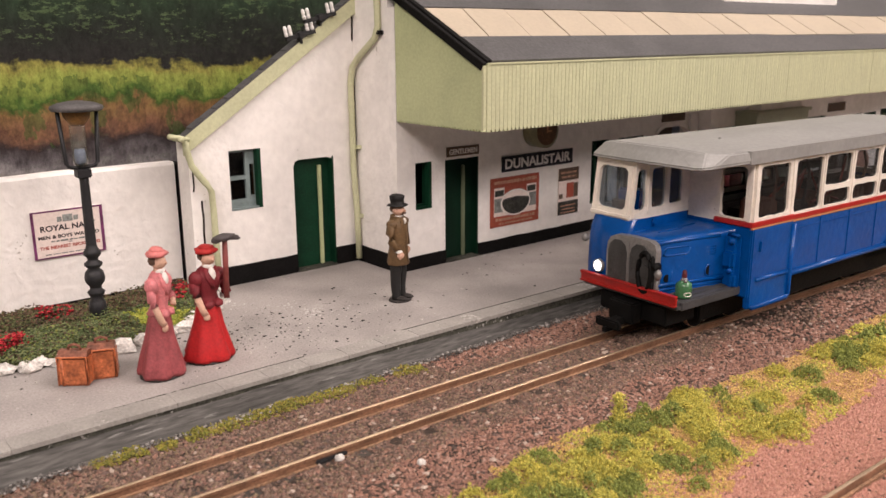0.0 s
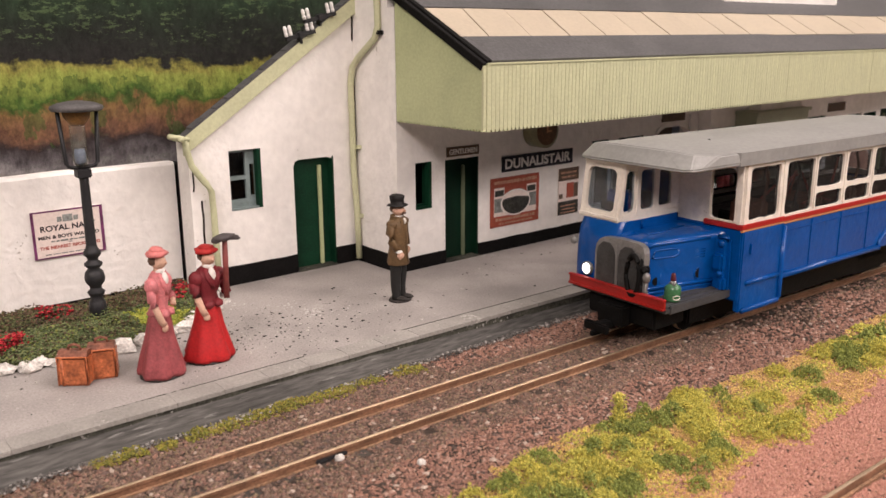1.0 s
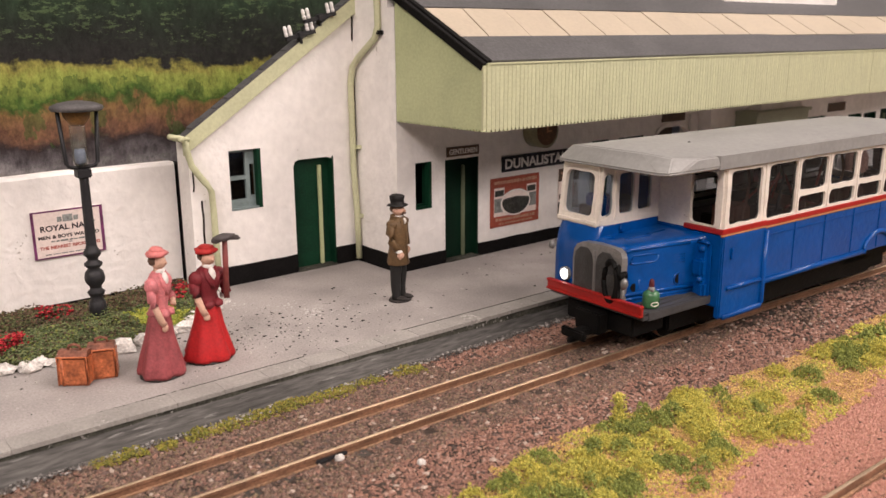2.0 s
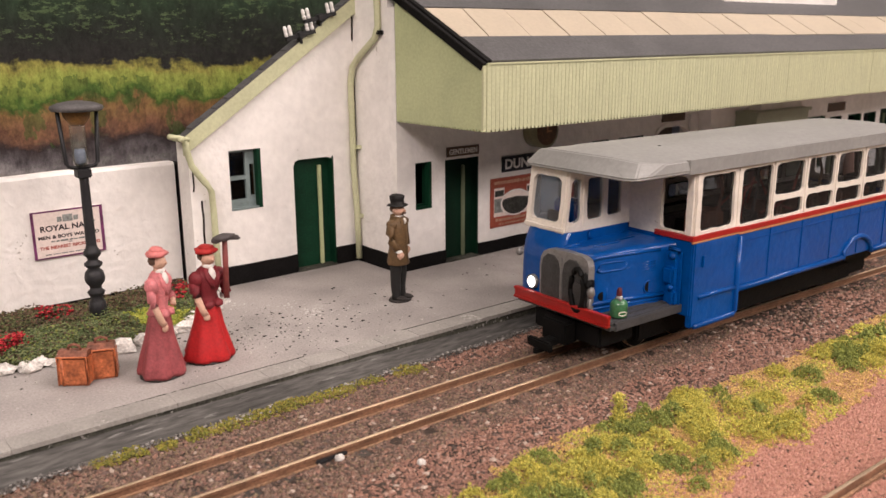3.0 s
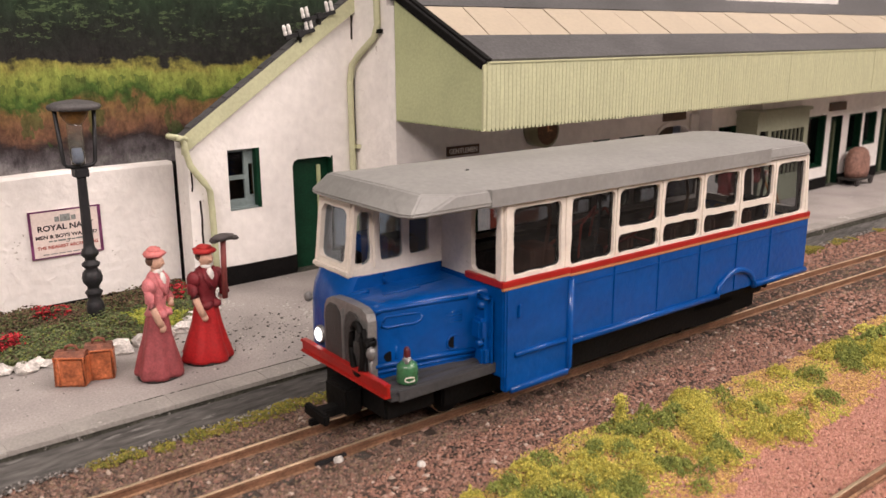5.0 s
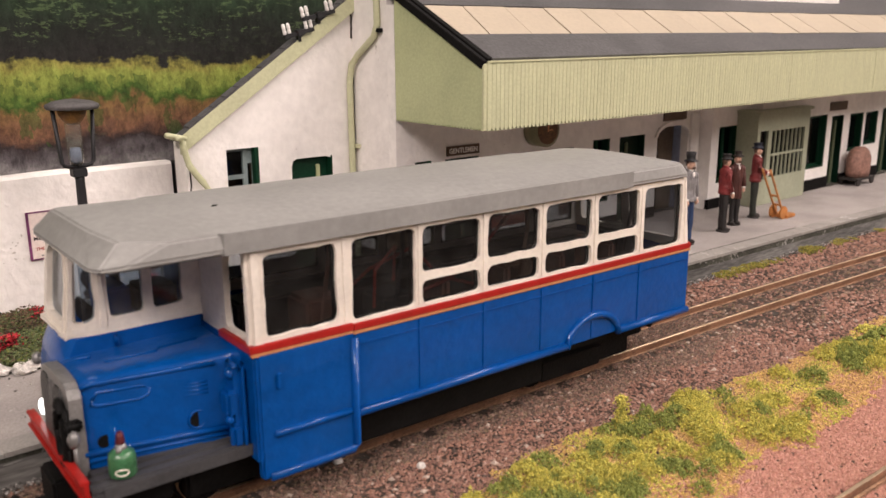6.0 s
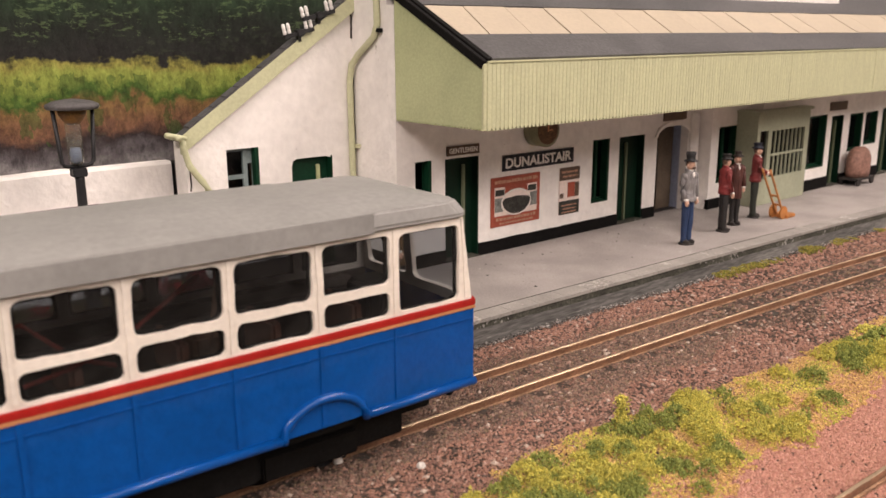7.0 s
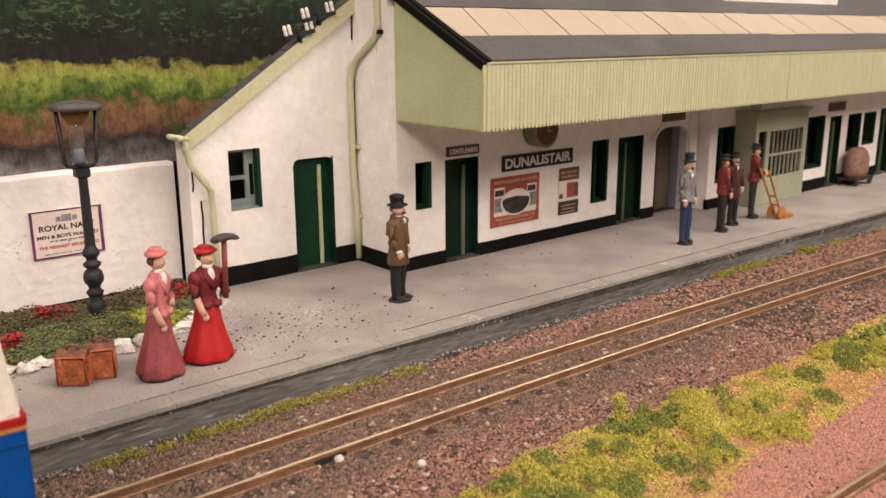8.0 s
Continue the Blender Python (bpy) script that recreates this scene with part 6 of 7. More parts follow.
def gent(x, y, turn, label, coat, legs, hat, scale=1.0, tall_hat=True, long_coat=True, beard=True, broad=1.18, reach=False):
    mats = [cloth("coat_paint", coat), cloth("trouser_paint", legs), cloth("hat_paint", hat), SKIN, HAIR, LETTER, FIGBASE]
    low = 9.0 if long_coat else 12.0
    st = [(6, lambda bm: ringed(bm, [(0, 0, -0.3, 2.7, 2.3), (0.45, 0, -0.3, 2.5, 2.1)], 14)),
          (1, lambda bm: [(ringed(bm, [(0.4, s * 1.05, -0.2, 0.9, 1.2), (1.4, s * 1.05, 0, 0.85, 0.95), (3.5, s * 1.0, 0.1, 0.9, 1.0), (6, s * 0.95, -0.1 * s, 0.95, 1.1), (8, s * 0.95, 0, 1.05, 1.2), (11, s * 0.9, 0, 1.15, 1.3), (12.5, s * 0.85, 0, 1.1, 1.25)], 14)) for s in (-1, 1)]),
          (6, lambda bm: [lump(bm, s * 1.15, -1.1, 0.75, 0.85, 1.6, 0.6, 3, 0.15, 2) for s in (-1, 1)]),
          (0, lambda bm: ringed(bm, [(low, 0, 0.0, 2.5, 2.1), (low + 0.2, 0, 0.0, 2.6, 2.2), (low + 2, 0, 0.1, 2.3, 1.9), (13.5, 0, 0, 2.05, 1.65), (15.5, 0, -0.1, 2.15, 1.75), (17.5, 0, -0.15, 2.4, 1.8), (19.0, 0, 0, 2.5, 1.6), (19.8, 0, 0.1, 1.9, 1.3), (20.4, 0, 0.2, 1.2, 1.1)], 24, 0.045)),
          (0, lambda bm: (lump(bm, 0.75, -1.5, 18.6, 0.55, 0.4, 1.5, 15, 0.2), lump(bm, -0.75, -1.5, 18.6, 0.55, 0.4, 1.5, 16, 0.2), tube(bm, [(-1.2, -0.6, 20.2), (-1.0, 0.7, 20.6), (1.0, 0.7, 20.6), (1.2, -0.6, 20.2)], 0.4, 8), tube(bm, [(0.0, -1.95, 17.0), (0.1, -1.95, 13.5), (0.15, -2.15, low + 0.3)], 0.14, 6))),
          (0, lambda bm: (lump(bm, -2.3, 0, 18.7, 1.05, 1.15, 1.2, 4, 0.1), lump(bm, 2.3, 0, 18.7, 1.05, 1.15, 1.2, 14, 0.1), tube(bm, [(-2.5, 0, 18.8), (-3.1, 0.1, 16.6), (-3.15, -0.3, 15.0), (-2.7, -1.4, 13.0)], 0.82, 10), tube(bm, [(2.5, 0, 18.8), (3.0, 0.1, 15.8), (3.0, -0.3, 12.9)], 0.8, 10))),
          (5, lambda bm: (lump(bm, -2.6, -1.6, 12.6, 0.8, 0.8, 0.35, 25, 0.1), lump(bm, 3.0, -0.35, 12.6, 0.75, 0.75, 0.3, 26, 0.1))),
          (3, lambda bm: (lump(bm, -2.45, -1.9, 11.7, 0.65, 0.7, 0.9, 5, 0.2), lump(bm, 2.95, -0.5, 11.7, 0.55, 0.6, 0.9, 6, 0.2))),
          (5, lambda bm: (lump(bm, 0, -1.55, 19.3, 0.42, 0.4, 0.8, 5, 0.1), lump(bm, 0, -0.3, 20.4, 0.85, 0.95, 0.35, 6, 0.1))),
          (3, lambda bm: (lump(bm, 0, -0.2, 21.9, 1.15, 1.35, 1.5, 7, 0.08), lump(bm, 0, -1.6, 21.9, 0.28, 0.4, 0.4, 1, 0.1, 1), lump(bm, -1.15, 0.1, 21.8, 0.28, 0.4, 0.5, 1, 0.1, 1), lump(bm, 1.15, 0.1, 21.8, 0.28, 0.4, 0.5, 1, 0.1, 1))),
          (4, lambda bm: (lump(bm, 0, 0.5, 22.2, 1.22, 1.0, 1.2, 8, 0.1), lump(bm, 0, -1.5, 21.25, 0.85, 0.35, 0.32, 9, 0.2) if beard else lump(bm, 0, 0.4, 22, 1, 1, 1, 2, 0.1))),
          (2, lambda bm: ringed(bm, [(22.85, 0, 0, 1.75, 2.0), (23.0, 0, 0, 2.0, 2.2), (23.2, 0, 0, 1.9, 2.1), (23.3, 0, 0, 1.2, 1.35), (24.2, 0, 0, 1.25, 1.4), (25.2 if tall_hat else 24.4, 0, 0, 1.45, 1.6), (25.35 if tall_hat else 24.6, 0, 0, 1.25, 1.4)], 18))]
    if reach:
        st[5] = (0, lambda bm: [(lump(bm, k * 2.3, 0, 18.7, 1.05, 1.15, 1.2, 4, 0.1), tube(bm, [(k * 2.5, 0, 18.8), (k * 2.7, -0.6, 16.4), (k * 2.3, -3.4, 15.0)], 0.8, 10)) for k in (-1, 1)])
        st[6] = (5, lambda bm: [lump(bm, k * 2.25, -3.7, 15.0, 0.7, 0.4, 0.7, 25, 0.1) for k in (-1, 1)])
        st[7] = (3, lambda bm: [lump(bm, k * 2.2, -4.4, 15.0, 0.6, 0.8, 0.6, 5, 0.2) for k in (-1, 1)])
    return figure(x, y, turn, label, mats, st, scale, broad)


gent(117.0, 42.0, 24, "painted gentleman figurine in brown coat and black top hat", (0.13, 0.077, 0.034), (0.012, 0.012, 0.012), (0.007, 0.006, 0.006))
gent(215.4, 30.2, -10, "painted figurine in blue trousers and dark cap", (0.20, 0.19, 0.19), (0.02, 0.04, 0.10), (0.012, 0.012, 0.014), 1.08, True, False, True, 0.88)
gent(238.0, 32.4, 60, "painted figurine in red tunic and dark trousers", (0.20, 0.03, 0.03), (0.02, 0.018, 0.018), (0.015, 0.013, 0.013), 1.0, False, False, True, 0.88)
gent(249.4, 35.4, -30, "painted figurine in dark brown coat standing close to another", (0.075, 0.025, 0.02), (0.02, 0.018, 0.018), (0.02, 0.015, 0.012), 0.98, False, True, True, 0.88)
gent(264.4, 37.4, 40, "painted porter figurine in red waistcoat behind a barrow", (0.16, 0.025, 0.025), (0.025, 0.028, 0.022), (0.015, 0.018, 0.03), 1.03, False, False, True, 0.88, True)

# ---- porter's barrow and hamper ----
TIMBER = mat("orange_varnished_timber", (0.42, 0.17, 0.05), 0.5, var=0.18, size=3, fine=0.5, bump=0.08)
bw = thing("sack_barrow", 270.0, 31.0, PLAT, "orange varnished wooden sack barrow tipped forward", "barrow")
for sy in (-1.4, 1.4):
    piece("shaft", TIMBER, bw, lambda bm: tube(bm, [(-10.5, sy, 17.6), (-9.0, sy, 15.4), (0, sy * 0.9, 2.2), (0.8, sy * 0.9, 1.0)], 0.36), "", True)
    piece("wheel", TIMBER, bw, lambda bm: tube(bm, [(-0.6, sy * 1.35 - 0.3, 2.2), (-0.6, sy * 1.35 + 0.3, 2.2)], 2.2, 16))
for k in (0.2, 0.45):
    piece("slat", TIMBER, bw, lambda bm: box(bm, -9 * k - 0.4, -9 * k + 0.4, -1.4, 1.4, 2.2 + 13.2 * k - 0.3, 2.2 + 13.2 * k + 0.3))
piece("toe_plate", TIMBER, bw, lambda bm: box(bm, 0.4, 6.0, -2.8, 2.8, 0.1, 1.3, 0.2))
hp = thing("hamper_trolley", 357.0, 45.0, PLAT, "round pinkish wicker hamper on a low dark trolley", "trolley")
WICKER = mat("pinkish_wicker", (0.24, 0.13, 0.10), 0.7, var=0.25, size=1.5, fine=0.6, bump=0.2)
piece("hamper", WICKER, hp, lambda bm: ringed(bm, [(3.2, 0, 0, 6.5, 3.8), (6, 0, 0, 7.6, 4.0), (11, 0, 0, 7.4, 3.9), (14, 0, 0, 5.4, 3.0), (15.2, 0, 0, 3.0, 1.8)], 20), "", True)
piece("trolley_bed", FIGBASE, hp, lambda bm: box(bm, -8, 8, -4, 4, 2.2, 3.2, 0.2))
for sx in (-6, 6):
    for sy in (-3.4, 3.4):
        piece("wheel", FIGBASE, hp, lambda bm: tube(bm, [(sx, sy - 0.4, 1.5), (sx, sy + 0.4, 1.5)], 1.5, 14))


# ---- roof panels ----
def roof_panel(x0, x1, lean0, lean1, up):
    """A cream panel on the canopy slope, its joints leaning a little towards the ridge."""
    def build(bm):
        sn, cs = 0.4472, 0.8944

        def at(u, d, t):
            return (u, 27.9 + d * cs - t * sn, 59.0 + d * sn + t * cs)
        q = [(x0 + 0.2, 12.2), (x1 - 0.2, 12.2), (x1 - 0.2 + lean1, 27.6), (x0 + 0.2 + lean0, 27.6)]
        lo = [bm.verts.new(at(u, d, 0.05)) for u, d in q]
        hi = [bm.verts.new(at(u, d, 0.42 + up)) for u, d in q]
        bm.faces.new(hi), bm.faces.new(lo[::-1])
        for k in range(4):
            bm.faces.new((lo[k], lo[(k + 1) % 4], hi[(k + 1) % 4], hi[k]))
    piece("roof_panel", PANEL, roof, build).matrix_parent_inverse = Matrix.Translation((-131 * MM, -60.5 * MM, -PLAT * MM))


joints = [134.0] + [142.8 + 14.4 * i for i in range(23)]
for i, (x0, x1) in enumerate(zip(joints, joints[1:])):
    roof_panel(x0, x1, 0.0 if i == 0 else 3.4, 3.4, 0.08 * math.sin(i * 2.3))

# ---- ballast, grass, moss, grit ----
rg = np.random.default_rng(11)
REDBAL = many("red_brown_ballast", [(0.31, 0.17, 0.128), (0.25, 0.137, 0.105), (0.35, 0.197, 0.15), (0.2, 0.112, 0.087), (0.3, 0.165, 0.118), (0.27, 0.147, 0.113), (0.38, 0.245, 0.195), (0.16, 0.098, 0.078)])
PINKBAL = many("pink_ballast", [(0.462, 0.239, 0.185), (0.404, 0.201, 0.153), (0.497, 0.272, 0.211), (0.358, 0.178, 0.138), (0.433, 0.234, 0.169)])
GREYBAL = many("grey_brown_ballast", [(0.155, 0.104, 0.08), (0.12, 0.08, 0.063), (0.19, 0.127, 0.098), (0.18, 0.105, 0.08), (0.24, 0.168, 0.132), (0.09, 0.063, 0.052), (0.19, 0.14, 0.09)])


def scatter(n, x0, x1, y0, y1, keep, r0, r1, lift=0.0):
    out = []
    X, Y, R = rg.uniform(x0, x1, n), rg.uniform(y0, y1, n), rg.uniform(r0, r1, n)
    for x, y, r in zip(X, Y, R):
        if keep(x, y):
            out.append((x, y, ground_z(x, y) + r * 0.15 + lift, r))
    return out


def off(x, y):
    return y - track_y(x)


def near_rail(x, y):
    d = abs(off(x, y))
    e = abs(y - near_y(x))
    return abs(d - 4.95) < 1.0 or abs(e - 4.95) < 0.8


def on_sleeper(x, y):
    return abs(off(x, y)) < 8.6 and abs(((x + 60) % 6.6) - 3.3) > 2.0


def mix(x, y):
    return noise.noise(Vector((x * 0.05, y * 0.09, 4.0)))


def keep_dark(x, y):
    d = abs(off(x, y) + (2.5 if x > 105 else -2)) + 6 * mix(x, y)
    return d < (12.5 if x > 105 else 17) and not near_rail(x, y) and not (on_sleeper(x, y) and rg.random() < (0.9 if off(x, y) < -5.6 else 0.45)) and y < edge_y(x)


def keep_red(x, y):
    d = abs(off(x, y) + (2.5 if x > 105 else -2)) + 6 * mix(x, y)
    return (d > (10.5 if x > 105 else 15) or rg.random() < 0.2) and not near_rail(x, y) and not (on_sleeper(x, y) and rg.random() < 0.8) and y < edge_y(x) - 0.1


def view_wedge(x, y):
    """Loose cover is laid only where the camera looks, beyond a slanting line."""
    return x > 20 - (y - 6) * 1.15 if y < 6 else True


def pinkish(x, y):
    return y < -40 + 7 * mix(x * 1.5, y)


pts = scatter(90000, 18, 175, -70, 20, lambda x, y: view_wedge(x, y) and keep_red(x, y) and not pinkish(x, y), 0.18, 0.42)
pts += scatter(42000, 175, 420, -80, 20, lambda x, y: keep_red(x, y) and not pinkish(x, y), 0.32, 0.65)
pink = scatter(60000, 80, 175, -80, -34, lambda x, y: view_wedge(x, y) and keep_red(x, y) and pinkish(x, y), 0.18, 0.42)
pink += scatter(24000, 175, 420, -90, -34, lambda x, y: keep_red(x, y) and pinkish(x, y), 0.32, 0.65)
grains("pink_ballast", pink, PINKBAL, "fine pinkish ballast beside the second track", "ballast")
grains("red_ballast", pts, REDBAL, "loose red-brown ballast stones", "ballast")
pts = scatter(68000, 18, 175, -24, 19, keep_dark, 0.18, 0.44, 0.05)
pts += scatter(16000, 175, 420, -44, 10, keep_dark, 0.32, 0.65)
grains("dark_ballast", pts, GREYBAL, "dark grey-brown ballast stones between the rails", "ballast")
pts = scatter(2600, 18, 230, -34, 18, lambda x, y: view_wedge(x, y) and not near_rail(x, y) and y < edge_y(x) - 1, 0.32, 0.62, 0.1)
grains("larger_stones", pts, many("pale_stones", [(0.25, 0.15, 0.12), (0.14, 0.095, 0.08), (0.36, 0.24, 0.19), (0.1, 0.075, 0.065), (0.2, 0.12, 0.09), (0.08, 0.06, 0.05), (0.3, 0.17, 0.13), (0.44, 0.36, 0.3)]), "scattered larger stones on the ballast", "stones")
solid("white_pebble", STONE, "white painted pebble lying against the rail", "pebble", "", lambda bm: lump(bm, 67.7, -6.9, -1.2, 0.9, 0.75, 0.75, 3, 0.25), True)
solid("pale_pebble", STONE, "pale pebble lying on the ballast", "pebble", "", lambda bm: lump(bm, 77.3, -16.2, -1.5, 0.8, 0.7, 0.7, 5, 0.25), True)
solid("rail_joiner", IRON, "dark rail joiner clasped round the rail", "rail joiner", "", lambda bm: box(bm, 64.0, 69.8, -6.25, -5.3, -1.95, -0.85, 0.15))


def far_edge(x):
    return -23.6 - 0.125 * max(0, min(x, 158) - 100) + 1.8 * noise.noise(Vector((x * 0.06, 1.5, 0))) - (4 if x < 84 else 0)


def near_edge(x):
    return -50.5 + 3.5 * noise.noise(Vector((x * 0.07, 7.5, 0)))


def in_grass(x, y):
    w = 2.2 * noise.noise(Vector((x * 0.5, y * 0.5, 8.0)))
    return near_edge(x) + w < y < far_edge(x) + w


YG = many("yellow_green_turf", [(0.56, 0.49, 0.10), (0.43, 0.41, 0.09), (0.64, 0.55, 0.12), (0.33, 0.33, 0.08), (0.49, 0.45, 0.095)], 0.9)
DG = many("deep_green_turf", [(0.20, 0.235, 0.062), (0.26, 0.30, 0.075), (0.15, 0.185, 0.05), (0.33, 0.36, 0.09)], 0.9)
STRAW = many("straw_turf", [(0.569, 0.374, 0.139), (0.510, 0.327, 0.125), (0.627, 0.419, 0.169), (0.452, 0.290, 0.120)], 0.9)


def clumps(n, x0, x1):
    out = []
    while len(out) < n:
        x = rg.uniform(x0, x1)
        y = rg.uniform(near_edge(x) + 1.5, far_edge(x) - 2.0)
        bare = noise.noise(Vector((x * 0.035, y * 0.07, 50))) + (0.4 if 138 < x < 182 and y < -31 else -0.05)
        if bare > 0.12 and rg.random() < 0.85:
            continue
        g = noise.noise(Vector((x * 0.09, y * 0.12, 30)))
        out.append((x, y, rg.uniform(1.2, 3.3), rg.uniform(1.4, 3.8), g + rg.normal(0, 0.26)))
    return out


def dome(c, n, r0, r1):
    """Crumbs over a low mound with a ragged outline."""
    x, y, r, h, _ = c
    out = []
    for a, q, u in zip(rg.uniform(0, 6.283, n), rg.random(n), rg.random(n)):
        rr = r * math.sqrt(q) * (1 + 0.3 * math.sin(3 * a + x) + 0.15 * math.sin(7 * a + y))
        px, py = x + rr * math.cos(a), y + rr * math.sin(a)
        top = h * max(0.0, 1 - (rr / (r * 1.15)) ** 2) * (0.8 + 0.4 * noise.noise(Vector((px * 0.8, py * 0.8, 2))))
        out.append((px, py, ground_z(px, py) + 0.2 + top * (0.55 + 0.5 * u), rg.uniform(r0, r1)))
    return out


rg = np.random.default_rng(23)
yg, dg, stw, fib_y, fib_g = [], [], [], [], []
for c in clumps(175, 60, 185) + clumps(150, 185, 400):
    close = c[0] < 185
    k = int((230 if close else 90) * c[2] * c[2] / 6)
    pts = dome(c, k, *((0.12, 0.27) if close else (0.25, 0.45)))
    (dg if c[4] > 0.1 else yg).extend(q for q in pts if view_wedge(q[0], q[1]))
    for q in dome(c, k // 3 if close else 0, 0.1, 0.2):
        if view_wedge(q[0], q[1]):
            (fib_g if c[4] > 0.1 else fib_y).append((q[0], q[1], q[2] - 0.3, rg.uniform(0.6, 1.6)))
for x0, x1, n, r0, r1 in ((60, 185, 60000, 0.12, 0.28), (185, 400, 26000, 0.25, 0.45)):
    for x, y in zip(rg.uniform(x0, x1, n), rg.uniform(-56, -17, n)):
        if view_wedge(x, y) and in_grass(x, y):
            (stw if noise.noise(Vector((x * 0.12, y * 0.12, 77))) + rg.normal(0, 0.22) > -0.2 else yg).append((x, y, ground_z(x, y) + 0.1 + 0.35 * rg.random(), rg.uniform(r0, r1)))
grains("yellow_green_turf", yg, YG, "crumbly yellow-green turf tufts", "grass", 1.0)
grains("deep_green_turf", dg, DG, "crumbly deep green turf tufts", "grass", 1.0)
grains("straw_turf", stw, STRAW, "fine straw-coloured turf on the ground", "grass", 0.8)
tuft = [(112.4 + rg.normal(0, 0.5), -28.0 + rg.normal(0, 0.5), -1.8 + 6.2 * rg.random() ** 1.2, rg.uniform(0.14, 0.28)) for _ in range(560)]
grains("standing_tuft", tuft, YG, "upright yellow tuft at the edge of the turf", "grass", 1.2)


def blades(name, spots, material, label):
    """Thin upright blades joined in one mesh; spots: x, y, z, height."""
    v, f = [], []
    for x, y, z, h in spots:
        a = rg.uniform(0, 6.28)
        dx, dy = 0.09 * math.cos(a), 0.09 * math.sin(a)
        lx, ly = rg.normal(0, 0.3) * h, rg.normal(0, 0.3) * h
        i = len(v)
        v += [((x - dx) * MM, (y - dy) * MM, z * MM), ((x + dx) * MM, (y + dy) * MM, z * MM), ((x - dy) * MM, (y + dx) * MM, z * MM), ((x + lx) * MM, (y + ly) * MM, (z + h) * MM)]
        f += [(i, i + 1, i + 3), (i + 1, i + 2, i + 3), (i + 2, i, i + 3)]
    me = bpy.data.meshes.new(name)
    me.from_pydata(v, [], f)
    me.materials.append(material)
    return tagged(new(name, me), label, "grass", "", "stuff")


blades("turf_fibres", fib_y, YG, "fine yellow-green fibres standing out of the turf")
blades("turf_fibres", fib_g, DG, "fine deep green fibres standing out of the turf")

moss = []
for x in rg.uniform(30, 300, 26000):
    amt = noise.noise(Vector((x * 0.05, 12, 0))) + 0.35 * noise.noise(Vector((x * 0.23, 3, 0))) + (0.2 if 33 < x < 102 else 0.3 if 205 < x < 236 else 0.1 if x > 250 else -0.6)
    if amt < 0.12 or rg.random() > 0.35 + amt:
        continue
    y = edge_y(x) - 3.6 + rg.normal(0, 0.8 + 1.1 * max(0, amt)) + 1.1 * noise.noise(Vector((x * 0.13, 40, 0)))
    if y < edge_y(x) + 0.1:
        moss.append((x, y + 0.4 * noise.noise(Vector((x * 0.4, 0, 0))), ground_z(x, y) + 0.2 + 1.0 * rg.random() * min(1, amt * 2), rg.uniform(0.16, 0.36)))
MOSS = many("moss", [(0.231, 0.211, 0.040), (0.167, 0.171, 0.036), (0.279, 0.243, 0.048), (0.128, 0.123, 0.032), (0.199, 0.148, 0.048)], 0.9)
grains("moss", moss, MOSS, "yellow-green moss along the foot of the platform", "moss", 0.9)
rubble = [(x, edge_y(x) - 2.6 + rg.normal(0, 0.7), ground_z(x, edge_y(x)) + 0.3 + 0.3 * rg.random(), rg.uniform(0.15, 0.4)) for x in rg.uniform(20, 300, 5000)]
rubble = [(x, min(y, edge_y(x) - 0.1), z, r) for x, y, z, r in rubble]
grains("grey_rubble", rubble, many("grey_rubble", [(0.12, 0.11, 0.10), (0.08, 0.075, 0.07), (0.17, 0.16, 0.15), (0.06, 0.055, 0.05), (0.35, 0.33, 0.31)]), "dark grey grit along the platform foot", "grit")
grit = []
for _ in range(900):
    k = rg.random()
    x, y = (rg.normal(84, 16), rg.normal(42, 9)) if k < 0.75 else (rg.uniform(30, 230), rg.uniform(26, 58))
    if y > edge_y(x) + 1.5 and not in_bed(x, y) and y < (78 if x < 130 else 59):
        grit.append((x, y, PLAT + 0.06, rg.uniform(0.08, 0.16) if rg.random() < 0.75 else rg.uniform(0.18, 0.45)))
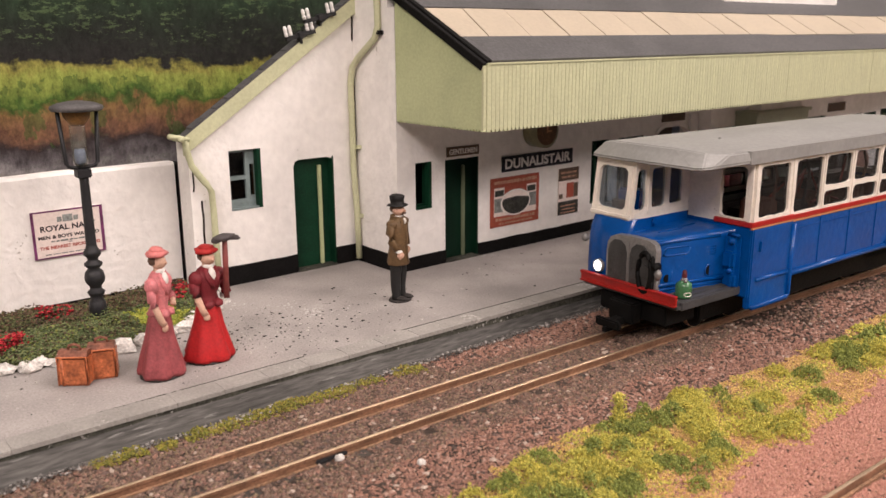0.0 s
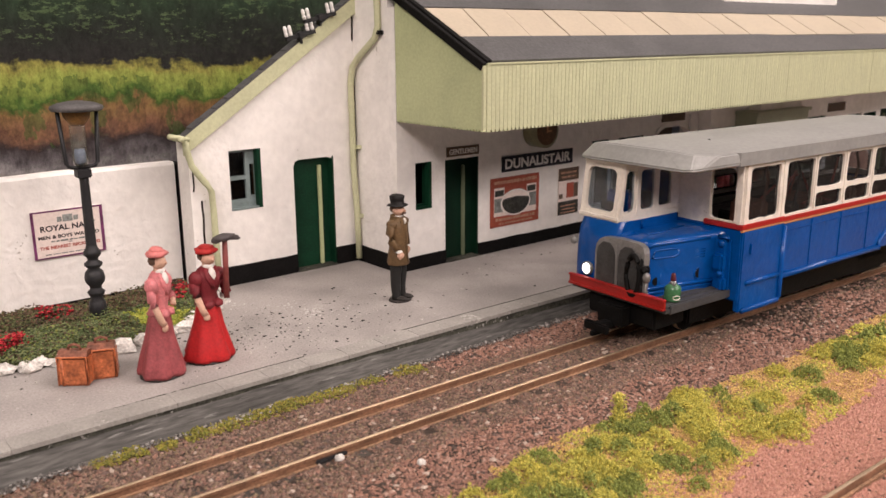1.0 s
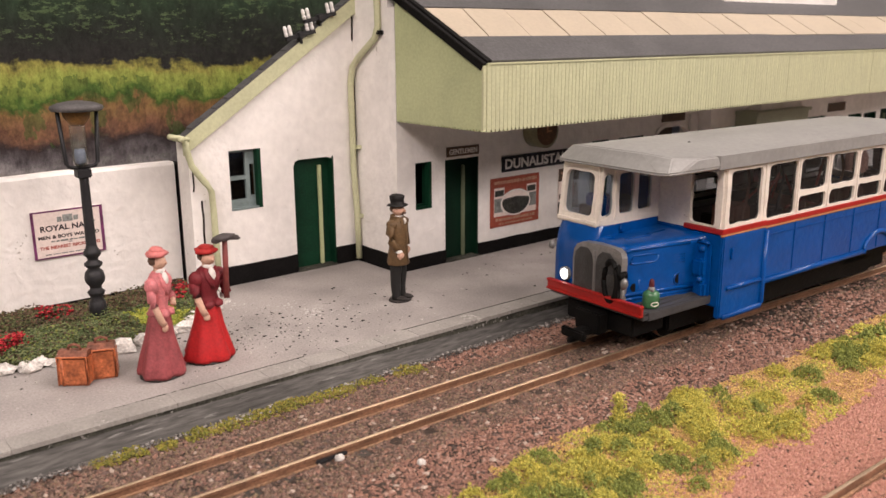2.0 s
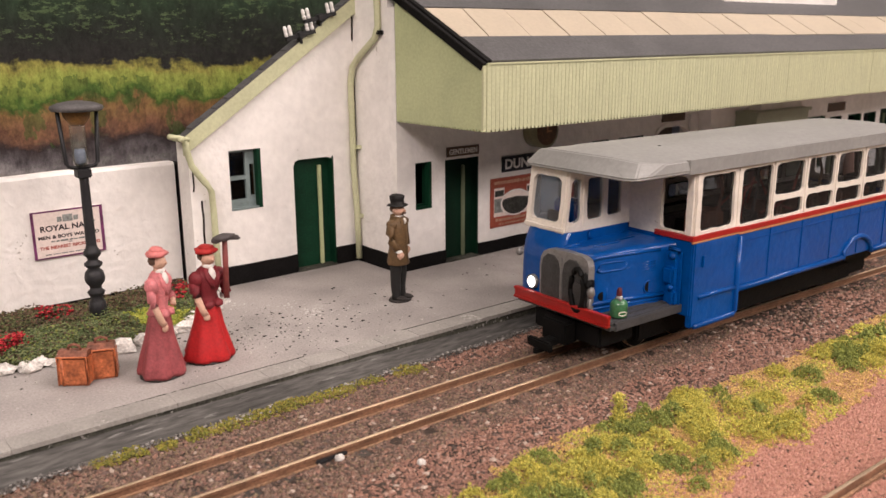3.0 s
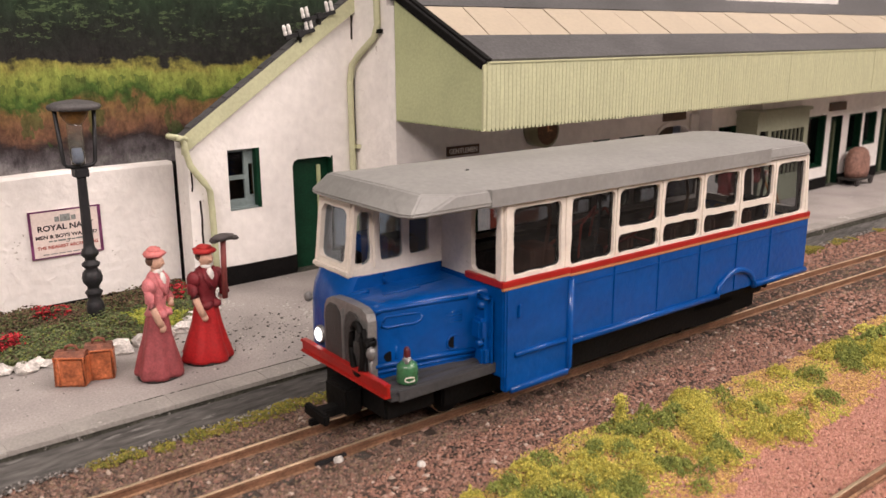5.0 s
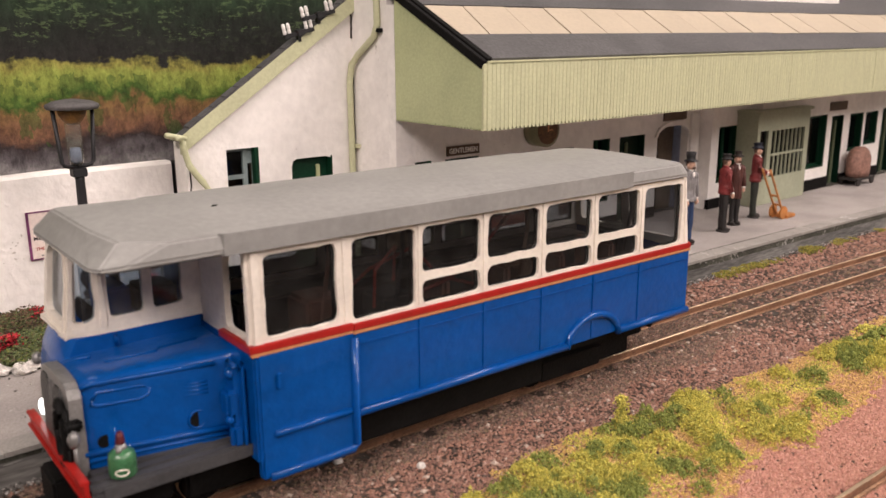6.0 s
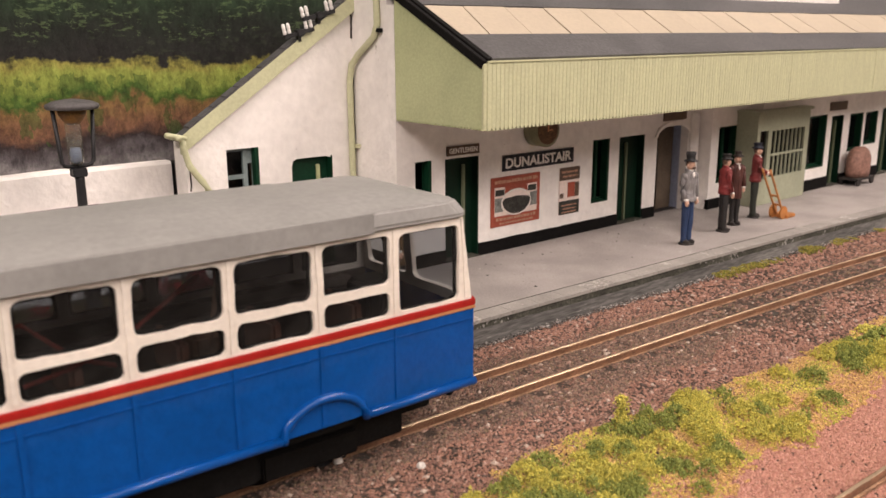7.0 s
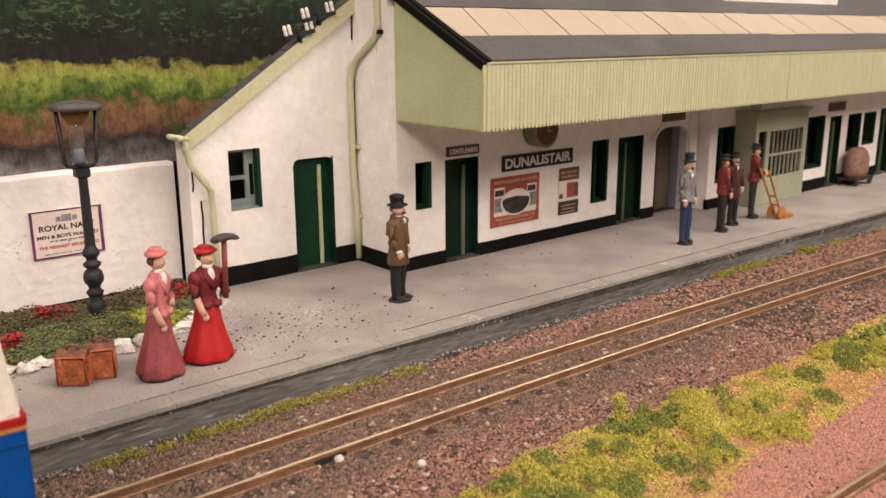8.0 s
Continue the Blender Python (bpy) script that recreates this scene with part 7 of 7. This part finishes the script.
grains("platform_grit", grit, many("platform_grit", [(0.03, 0.028, 0.026), (0.05, 0.045, 0.04), (0.55, 0.52, 0.48), (0.025, 0.022, 0.02)]), "black and white specks of grit on the platform", "grit", 0.45)
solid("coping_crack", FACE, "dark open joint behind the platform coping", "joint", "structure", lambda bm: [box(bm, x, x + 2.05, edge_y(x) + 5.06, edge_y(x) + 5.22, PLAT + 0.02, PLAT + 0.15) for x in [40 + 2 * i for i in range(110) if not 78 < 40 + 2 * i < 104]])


# ---- what moves ----
def bus_pose(s, side=0.0, yaw=0.0, lift=0.0):
    a, b = s + 18, s + 95
    turn = math.atan2(track_y(b) - track_y(a), b - a) + radians(yaw)
    return pose((a - 18 * math.cos(turn)) * MM, (track_y(a) - 18 * math.sin(turn) + side) * MM, lift * MM, 0, 0, math.degrees(turn))


# lift, sideways shift and turn fit the bus to the camera's view; rows: seconds, millimetres along the track, shift,
# turn
RUN = [(0, 145.4, 0, 0), (0.5, 143.8, 0, 0), (1, 141.7, 0, 0), (1.5, 138.9, 0, 0), (2.2, 133.0, 0, 0), (3, 124.9, 0, 0), (3.5, 114.8, 0, 0), (4, 102.7, 0, 0), (4.5, 89.8, 0, 0), (4.7, 84.0, 0, 0), (5.2, 65.5, 0, -0.1), (5.8, 39.2, 0, -0.3), (6, 28.3, 0, -0.5), (6.5, 0.7, 0, -0.9), (7, -28.3, -0.1, -1.2), (7.5, -59.6, -0.3, -1.4), (8, -94.9, -0.6, -1.6)]


def motions():
    walk(BUS, [(t, bus_pose(s, d, y, 0.45 * max(0.0, min(1.0, (s - 28) / 50)))) for t, s, d, y in RUN])
    steps = [(RUN[0][0], RUN[0][1])]
    for (t0, s0, *_), (t1, s1, *_) in zip(RUN, RUN[1:]):
        n = max(1, math.ceil(abs(s1 - s0) / 5))
        steps += [(t0 + (t1 - t0) * k / n, s0 + (s1 - s0) * k / n) for k in range(1, n + 1)]
    for w in WHEELS:
        p0 = w.location.copy()
        walk(w, [(t, Matrix.Translation(p0) @ pose(0, 0, 0, 0, math.degrees((s - 145.4) / 3.68), 0)) for t, s in steps])


motions()
